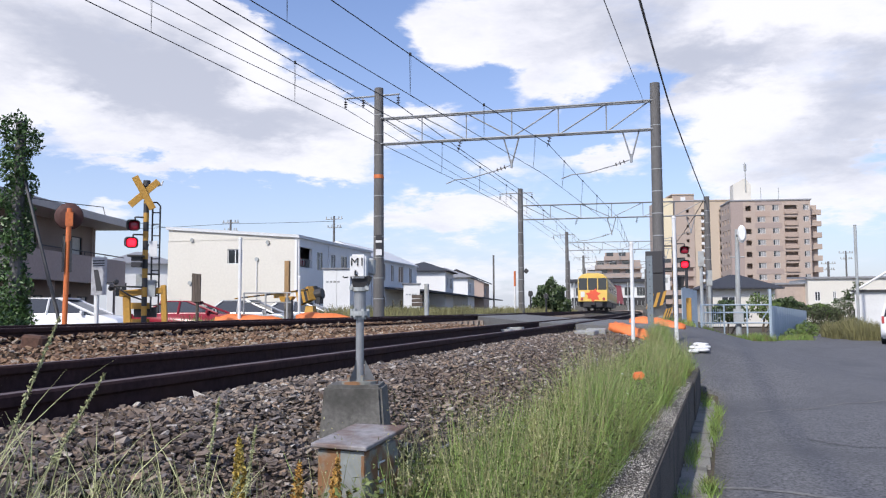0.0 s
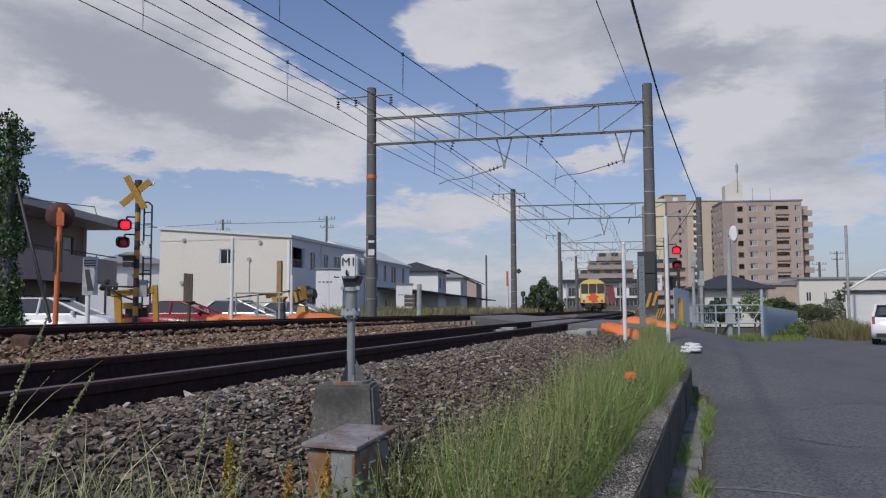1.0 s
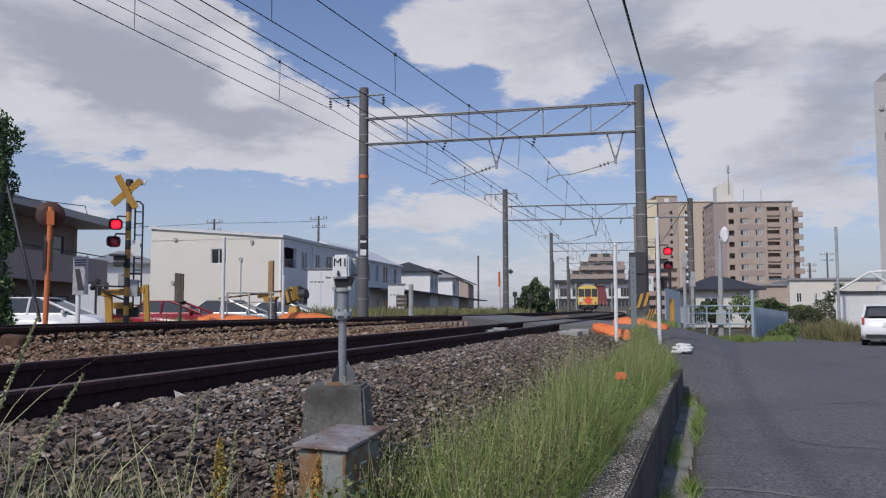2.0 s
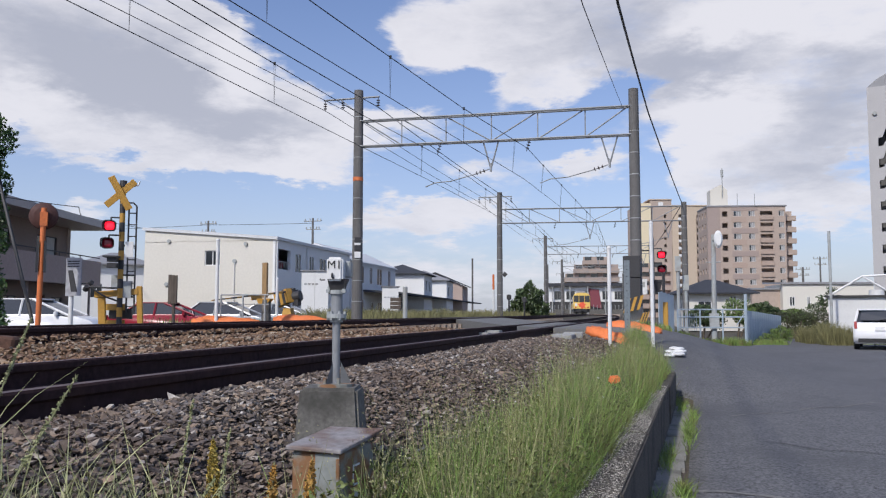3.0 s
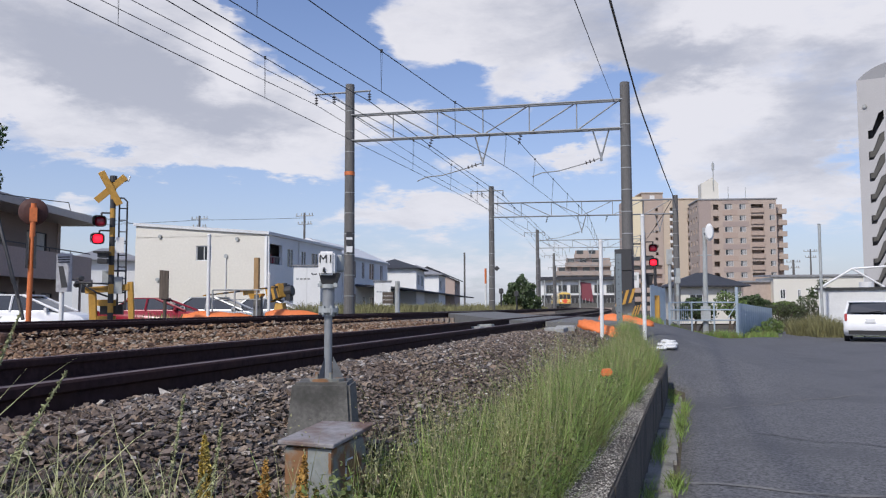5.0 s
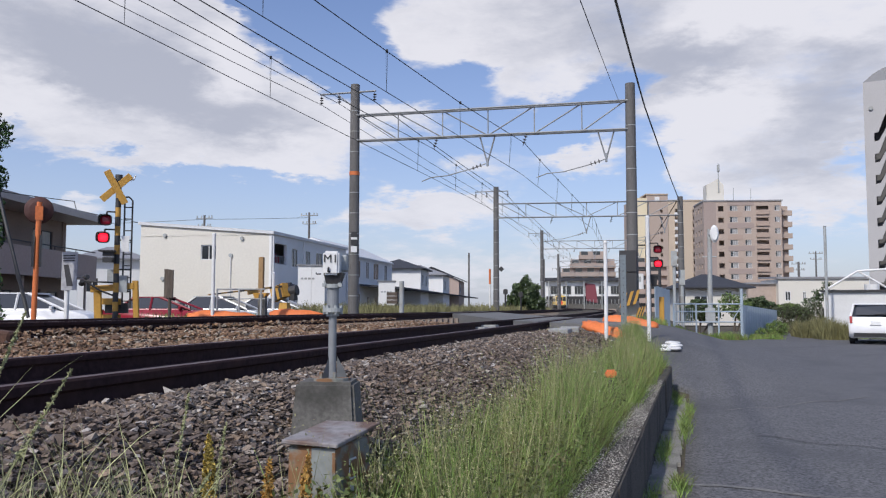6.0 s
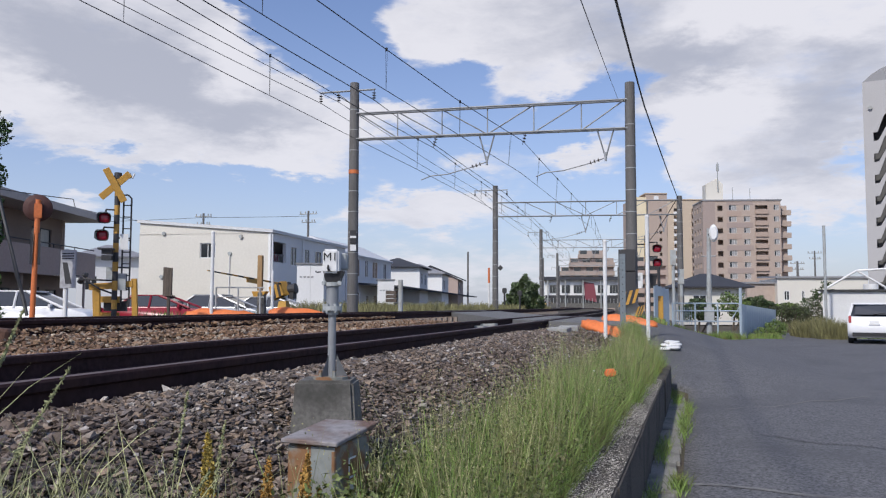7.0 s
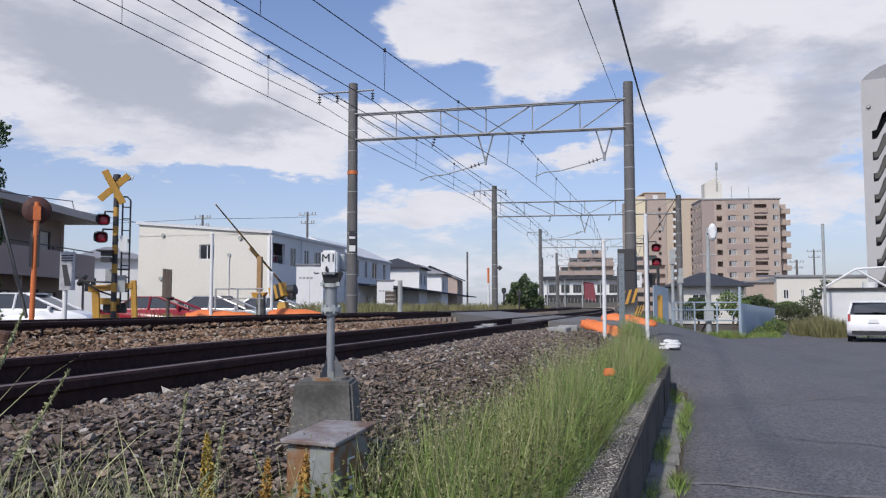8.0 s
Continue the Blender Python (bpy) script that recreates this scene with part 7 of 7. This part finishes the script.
def strip_grass():
    roots, hs, ws, ls = [], [], [], []
    dry, dh, dw, dl = [], [], [], []
    while len(roots) < 85000:
        y = 2.0 + 13.5 * RNG.random() ** 1.3
        x0, x1 = -1.2 + 0.025 * y, (wall_x(y) - 0.26 + 0.014 * y if y < 12.5 else 0.05 - (y - 12.5) * 0.2)
        x1 += 0.07 * noise.noise(Vector((0.0, y * 1.7, 5.0)))
        x = RNG.uniform(x0, x1)
        edge = min((x - x0) / 0.25, 1.0)
        patch = noise.noise(Vector((x * 2.3, y * 1.1, 3.0)))
        if RNG.random() > (0.1 + 0.9 * edge * edge) * (0.7 + 0.9 * patch):
            continue
        z = ground(min(x, wall_x(y) - 0.22) if y < 12.4 else x, y) - 0.05
        tuft = RNG.uniform(0.6, 1.25)
        h = (0.09 + 0.34 * RNG.random() ** 1.6 + 0.2 * patch) * (0.6 + 0.4 * edge) * (1.0 + 0.035 * min(y, 6.0) - 0.03 * max(y - 10.0, 0.0))
        if abs(x + 0.44) < 0.1 and 5.9 < y < 7.0:
            h *= 0.6   # trodden round the marker stake
        if RNG.random() < 0.6:
            dry.append((x, y, z)); dh.append(0.1 + h * 1.2); dw.append(0.0025); dl.append(0.35)
        for k in range(RNG.integers(8, 26)):
            roots.append((x + RNG.normal() * 0.018, y + RNG.normal() * 0.018, z))
            hs.append(h * tuft * RNG.uniform(0.45, 1.1)); ws.append(RNG.uniform(0.002, 0.005) * min(1.0, 0.55 + 0.07 * y)); ls.append(RNG.uniform(0.1, 0.95))
    blades("tall_grass", roots, hs, ws, ls, GRASS, "tall bright green grass on the strip above the wall")
    blades("dry_grass", dry, dh, dw, dl, GRASS_DRY, "straw-coloured seeding stalks among the grass")
    # seed heads and broad low leaves
    pts, low = [], []
    for (x, y, z), h in zip(dry, dh):
        for k in range(7):
            pts.append((x + RNG.normal() * 0.014, y + RNG.normal() * 0.014, z + h * RNG.uniform(0.68, 1.02)))
    v, f = leaf_quads(np.array(pts), 0.0042)
    raw_mesh("seed_heads", v, f, GRASS_DRY, "pale seed heads on thin stalks", "grass")
    for i in range(42000):
        y = 2.0 + 12 * RNG.random() ** 1.5
        x = RNG.uniform(-1.08 + 0.03 * y, wall_x(y) - 0.17)
        low.append((x + 0.02 * RNG.normal(), y, ground(min(x, wall_x(y) - 0.22), y) + 0.3 * RNG.random() ** 1.5))
    v, f = leaf_quads(np.array(low), 0.0105)
    raw_mesh("low_weeds", v, f, WEED_LEAF, "low broad-leaved weeds among the grass", "weeds")
    flowers = []
    for i in range(30):
        y = 3 + 9 * RNG.random()
        x = RNG.uniform(-0.9, wall_x(y) - 0.2)
        flowers.append((x, y, ground(x, y) + 0.3 + 0.012 * y))
    v, f = leaf_quads(np.array(flowers), 0.009)
    raw_mesh("small_flowers", v, f, WHITE, "scattered small white flowers in the grass", "flowers")


strip_grass()


def marker_stake():
    ob = thing("marker_stake", "short stake with a faded orange cap in the grass", "marker stake", pose(-0.456, 7.0, ground(-0.456, 7.0) - 0.05, 2, -3, 12))
    bm = nb()
    box(bm, -0.02, -0.02, 0, 0.02, 0.02, 0.32)
    bevel(bm, 0.004, 1)
    part("stake", bm, WOOD, ob)
    top = 0.755 - ground(-0.456, 7.0) + 0.05
    bm = nb()
    box(bm, -0.045, -0.035, top - 0.03, 0.045, 0.035, top + 0.03)
    bevel(bm, 0.012, 2)
    part("cap", bm, ORANGE, ob, "faded orange cap")


marker_stake()


def clippings():
    pts = []
    for i in range(26000):
        y = 2.2 + 7.5 * RNG.random() ** 1.4
        u = RNG.random()
        if RNG.random() > 0.62 + 0.9 * noise.noise(Vector((u * 1.5, y * 1.3, 9))):
            continue
        pts.append((wall_x(y) - 0.205 + 0.195 * u, y, 0.482 + 0.004 * RNG.random()))
    v, f = leaf_quads(np.array(pts), 0.0062)
    v[:, 2] = 0.484 + (v[:, 2] - 0.484) * 0.35
    raw_mesh("clippings", v, f, CLIPPING, "pale dry grass clippings on the wall's top", "grass clippings")


CLIPPING = material("dry_clipping", (0.46, 0.43, 0.38), 0.9, random_value=0.5, island=True, bump=0)
clippings()


def gutter_weeds():
    roots, hs, ws, ls = [], [], [], []
    for cy, spread_y, n, off in ((4.6, 0.5, 240, 0.2), (5.6, 0.5, 160, 0.05), (6.2, 0.25, 260, 0.22), (7.6, 0.6, 300, 0.06), (9.2, 1.0, 360, 0.22), (10.5, 0.9, 300, 0.24), (11.7, 0.6, 260, 0.1), (12.6, 0.5, 300, 0.0), (3.6, 0.5, 250, 0.05)):
        for i in range(n):
            y = cy + RNG.normal() * spread_y * 0.5
            x = wall_x(y) + off + RNG.normal() * 0.03
            roots.append((x, y, 0.0)); hs.append(RNG.uniform(0.05, 0.15)); ws.append(0.006); ls.append(0.9)
    blades("gutter_weeds", roots, hs, ws, ls, GRASS, "tufts of grass growing in the gutter joints")


gutter_weeds()


def foreground_weeds():
    roots, hs, ws, ls = [], [], [], []
    for cx, cy, n, h in ((-1.35, 1.35, 170, 0.3), (-1.15, 1.55, 130, 0.25), (-1.05, 1.8, 110, 0.22), (-1.0, 2.15, 110, 0.22), (-1.5, 1.25, 90, 0.36), (-1.22, 1.95, 120, 0.25), (-0.8, 2.2, 160, 0.28), (-0.74, 2.35, 200, 0.3), (-1.18, 3.15, 60, 0.25), (-1.5, 1.6, 50, 0.2), (-1.38, 1.7, 60, 0.24), (-1.3, 1.6, 60, 0.24), (-1.45, 1.85, 50, 0.2), (-1.25, 1.85, 50, 0.22)):
        for i in range(int(n * 1.5)):
            x, y = cx + RNG.normal() * 0.1, cy + RNG.normal() * 0.1
            roots.append((x, y, ground(x, y) - 0.06)); hs.append((h + 0.06) * RNG.uniform(0.4, 1.15)); ws.append(RNG.uniform(0.0025, 0.005)); ls.append(RNG.uniform(0.4, 1.4))
    blades("front_grass", roots, hs, ws, ls, GRASS_PALE, "pale green grass tufts on the ballast edge")
    # tall seeding stalks
    for x, y, h, rx, ry in ((-1.52, 1.42, 0.57, 3, 16), (-1.46, 1.42, 0.5, 5, 24), (-1.3, 1.95, 0.44, 0, 4), (-1.22, 2.02, 0.4, 2, 3), (-1.25, 1.75, 0.34, 3, 26), (-1.1, 1.75, 0.3, 0, 34), (-1.02, 1.9, 0.3, 2, 20)):
        ob = thing("grass_stalk", "tall pale grass stalk with a feathery seed head", "grass stalk", pose(x, y, ground(x, y) - 0.05, -rx, ry, 20), "grass stalks")
        bm = nb()
        tube(bm, [(0, 0, 0), (0.006, 0, h * 0.5), (0.022, 0, h)], 0.0018, 5)
        part("stem", bm, GRASS_PALE, ob)
        n = 240
        u = RNG.uniform(0.55, 1.0, n)
        c = np.stack([0.022 * u * u + RNG.normal(size=n) * 0.007 * (1.15 - u), RNG.normal(size=n) * 0.007 * (1.15 - u), h * u], 1)
        v, f = leaf_quads(c, 0.0048)
        head = raw_mesh("seed_head", v, f, GRASS_PALE, "", "", "")
        head.parent = ob
    # dock plants with rusty seed spikes
    for x, y, h, warm in (*[(a - 0.05, b, c + 0.02, d) for a, b, c, d in ((-1.19, 2.07, 0.22, 0), (-1.1, 2.2, 0.18, 1), (-0.985, 2.18, 0.26, 1), (-0.95, 2.24, 0.17, 0), (-0.88, 2.05, 0.16, 2), (-0.83, 2.12, 0.2, 2), (-0.78, 2.0, 0.2, 2), (-0.72, 2.05, 0.17, 0), (-1.04, 2.1, 0.14, 1))],):
        ob = thing("dock_plant", "dock weed with a dense rusty yellow seed spike", "weed", pose(x, y, ground(x, y) - 0.05, RNG.uniform(-4, 4), RNG.uniform(-4, 4), 0), "dock weeds")
        bm = nb()
        rod(bm, (0, 0, 0), (0, 0, h + 0.12), 0.004, 0.002, 6)
        part("stem", bm, GRASS_PALE, ob)
        n = 620
        u = RNG.random(n)
        whorl = 0.6 + 0.4 * np.sin(u * 60)
        a = RNG.uniform(0, 2 * np.pi, n)
        r = 0.017 * (1.05 - u ** 3) * (0.5 + 0.5 * whorl)
        c = np.stack([np.cos(a) * r, np.sin(a) * r, h - 0.06 + 0.17 * u], 1)
        v, f = leaf_quads(c, 0.0075)
        spike = raw_mesh("seed_spike", v, f, (DOCK, DOCK_RUST, DOCK_GREEN)[warm], "", "", "")
        spike.parent = ob


GRASS_PALE = material("pale_grass_blade", (0.31, 0.32, 0.16), 0.65, grain=3, vary=0.2, random_value=0.35, island=True, bump=0)
DOCK_RUST = material("dock_rust", (0.42, 0.24, 0.06), 0.8, random_value=0.45, island=True, bump=0)
DOCK_GREEN = material("dock_green", (0.38, 0.38, 0.08), 0.8, random_value=0.4, island=True, bump=0)
foreground_weeds()


def field_weeds(name, label, spots, count, h, mat, width=0.02):
    roots, hs = [], []
    for x0, x1, y0, y1 in spots:
        for i in range(int(count / len(spots))):
            y = RNG.uniform(y0, y1)
            x = RNG.uniform(x0, x1) + bend(y)
            roots.append((x, y, ground(x, y) - 0.05)); hs.append(h * RNG.uniform(0.4, 1.15) * (0.7 + 0.6 * abs(noise.noise(Vector((x, y * 0.5, 1))))))
    blades(name, roots, hs, np.full(len(roots), width), np.full(len(roots), 0.5), mat, label, category="weeds")


GRASS_FAR = material("bank_grass", (0.19, 0.18, 0.08), 0.8, grain=2, vary=0.3, random_value=0.4, island=True, bump=0)
field_weeds("bank_weeds", "tall yellow-green weeds on the bank beyond the tracks", [(-12.2, -9.2, 34, 64), (-12.5, -9.5, 64, 100), (-14.5, -10.6, 29, 40)], 24000, 0.75, GRASS_FAR, 0.03)
field_weeds("crossing_weeds", "weeds along the crossing's far edge", [(-13.2, -11.6, 18.5, 24), (-12.6, -11.6, 24.6, 27.5), (-11.9, -11.2, 18.5, 20.5)], 2200, 0.4, GRASS, 0.02)
field_weeds("fence_weeds", "weeds along the foot of the pipe fence", [(0.7, 3.6, 34.7, 35.2), (0.9, 3.6, 35.6, 36.3), (3.9, 5.2, 36.0, 38.2), (-0.3, 0.9, 30.5, 33.5)], 6500, 0.42, GRASS, 0.02)
field_weeds("roadside_weeds", "wild weeds beside the alley", [(6.6, 7.9, 36.2, 38.6), (6.2, 7.2, 38.0, 40.5)], 5200, 1.1, GRASS_FAR, 0.022)
field_weeds("lawn", "strip of bright lawn behind the railing", [(8.4, 14.5, 38.0, 44.0)], 9000, 0.3, GRASS, 0.03)
field_weeds("post_weeds", "grass round the foot of the portal post", [(-1.0, 0.3, 24.5, 30), (-1.3, 0.2, 30, 50)], 5000, 0.35, GRASS, 0.02)

bush("bush", "dense dark green bush beside the track", "bush", [(-11.6, 70, 2.4, 1.2, 1.2, 1.4), (-12.5, 70.5, 1.7, 0.9, 1.0, 0.9), (-10.6, 70.3, 1.6, 0.8, 1.0, 0.9)], 5200, 0.14, LEAF)
bush("shrub", "dark rounded shrub behind the pipe fence", "shrub", [(1.75, 46, 1.15, 0.95, 0.8, 0.6), (2.4, 46.4, 1.0, 0.6, 0.6, 0.5)], 2200, 0.08, LEAF, group="garden shrubs")
bush("shrub", "light green shrub behind the pipe fence", "shrub", [(4.0, 52, 1.5, 0.8, 0.7, 0.7), (4.5, 52.3, 1.1, 0.7, 0.6, 0.6)], 1800, 0.08, LEAF_LIGHT, group="garden shrubs")
bush("shrub", "tall mixed green shrub behind the alley fence", "shrub", [(6.0, 58, 1.5, 0.7, 0.6, 0.55), (6.8, 58.5, 1.2, 0.6, 0.6, 0.5), (5.4, 58.2, 1.3, 0.5, 0.5, 0.6)], 3400, 0.1, LEAF, group="garden shrubs")
bush("shrub", "yellow-green shrub beside the cream house", "shrub", [(8.5, 62, 1.1, 0.9, 0.8, 0.5), (9.4, 62.4, 0.9, 0.7, 0.7, 0.45)], 2400, 0.1, LEAF_LIGHT, group="garden shrubs")
bush("low_shrub", "clipped yellow-green shrub at the foot of the panel fence", "shrub", [(5.15, 41.6, 0.35, 0.5, 0.8, 0.33), (4.3, 38.5, 0.22, 0.5, 0.7, 0.2)], 2000, 0.05, LEAF_LIGHT, group="garden shrubs")
bush("garden_tree", "sparse cloud-pruned tree in front of the cream house", "tree", [(11.6, 66, 2.3, 0.9, 0.7, 0.45), (10.7, 66.2, 1.7, 0.7, 0.6, 0.4), (12.5, 66.1, 1.7, 0.7, 0.6, 0.4), (11.7, 66, 3.0, 0.4, 0.4, 0.3)], 1500, 0.09, LEAF, stems=4)
HEDGE = material("brown_hedge_leaf", (0.06, 0.07, 0.035), 0.7, grain=2, vary=0.3, random_value=0.5, island=True, bump=0)
bush("hedge", "long dark clipped hedge at the end of the alley", "hedge", [(6.5 + 0.85 * k, 50.5 - 0.25 * k, 0.85, 0.75, 0.6, 0.62) for k in range(9)], 14000, 0.05, HEDGE, stems=9)


def railing():
    ob = thing("metal_railing", "black metal railing beside the parked hatchback", "railing", pose(8.0, 36.6, 0, 0, 0, -4))
    for k in range(22):
        bm = nb()
        rod(bm, (0.16 * k, 0, 0), (0.16 * k, 0, 0.95), 0.012 if k % 6 else 0.03, n=6)
        part("baluster", bm, DARK, ob)
    for z in (0.1, 0.92):
        bm = nb()
        rod(bm, (0, 0, z), (3.4, 0, z), 0.018, n=6)
        part("rail", bm, DARK, ob)


railing()


def ivy_pole():
    ob = thing("ivy_pole", "utility pole overgrown with thick green ivy", "utility pole")
    x, y = -18.9, 19.2
    bm = nb()
    rod(bm, (x, y, 0), (x + 0.05, y, 6.9), 0.2, 0.15, 12)
    part("pole", bm, CONCRETE_POLE, ob)
    bm = nb()
    rod(bm, (x + 0.1, y, 5.6), (x + 1.9, y - 0.3, 1.0), 0.05, n=6)
    for k in range(5):
        rod(bm, (x + 0.3 + 0.05 * k, y, 5.2 - 0.2 * k), (x + 1.5 + 0.1 * k, y - 0.3, 2.0 - 0.2 * k), 0.016, n=5)
    part("guy_cable", bm, DARK, ob, "dark netted guy cable")
    clumps = []
    for k in range(15):
        z = 0.7 + 0.43 * k
        clumps.append((x + RNG.uniform(-0.18, 0.14), y + RNG.uniform(-0.15, 0.15), z, RNG.uniform(0.36, 0.58), RNG.uniform(0.35, 0.5), RNG.uniform(0.35, 0.5)))
    clumps += [(x - 0.35, y, 1.2, 0.8, 0.6, 0.7), (x + 0.1, y - 0.2, 0.8, 0.75, 0.6, 0.6)]
    leafy(ob, clumps, 11000, 0.065, LEAF_IVY, "ivy")


LEAF_IVY = material("ivy_leaf", (0.05, 0.1, 0.025), 0.5, grain=2, vary=0.3, random_value=0.55, island=True, bump=0)
ivy_pole()
bush("shrub", "green shrub at the foot of the ivy-covered pole", "shrub", [(-18.4, 17.6, 1.3, 0.9, 0.7, 0.8), (-19.2, 17.9, 1.0, 0.9, 0.7, 0.8)], 2600, 0.06, LEAF_IVY)


# ---- what moves ----
def motions():
    # the train draws away and speeds up
    def train_pose(t):
        y = 76.5 + 15.0 * t + 1.6 * t * t
        return pose(FAR_C + bend(y), y, FAR_Z, 0, 0, heading(y + 10))

    walk(TRAIN, [(0.5 * i, train_pose(0.5 * i)) for i in range(17)])
    # the barrier arm lies low, then rises
    rise = [(0, -4), (6.7, -4), (6.9, 0), (7.2, 6.5), (7.6, 15.5), (8.0, 23)]
    walk(ARM, [(t, pose(0, 0, 1.08, -a, 0, 4)) for t, a in rise])
    # the light flashes from lamp to lamp, and goes dark once the train is gone
    flips = [0.47, 1.05, 1.65, 2.25, 2.88, 3.47, 4.08, 4.65, 5.3, 5.93]
    for light, upper, lower in ((LIGHT_L, (-0.25, -0.255, 2.53), (-0.29, -0.255, 2.09)), (LIGHT_R, (0.39, -0.255, 2.62), (0.39, -0.255, 2.11))):
        rows, low = [(0, pose(*lower))], True
        for t in flips:
            rows += [(t - k / 30, pose(*(lower if low else upper))) for k in (2, 1)]
            low = not low
            rows += [(t + k / 30, pose(*(lower if low else upper))) for k in (0, 1)]
        at = lower if low else upper
        inside = (at[0], at[1] + 0.2, at[2])
        rows += [(6.15 - 2 / 30, pose(*at)), (6.15 - 1 / 30, pose(*at)), (6.15, pose(*inside)), (6.15 + 1 / 30, pose(*inside)), (8.0, pose(*inside))]
        walk(light, rows)


motions()
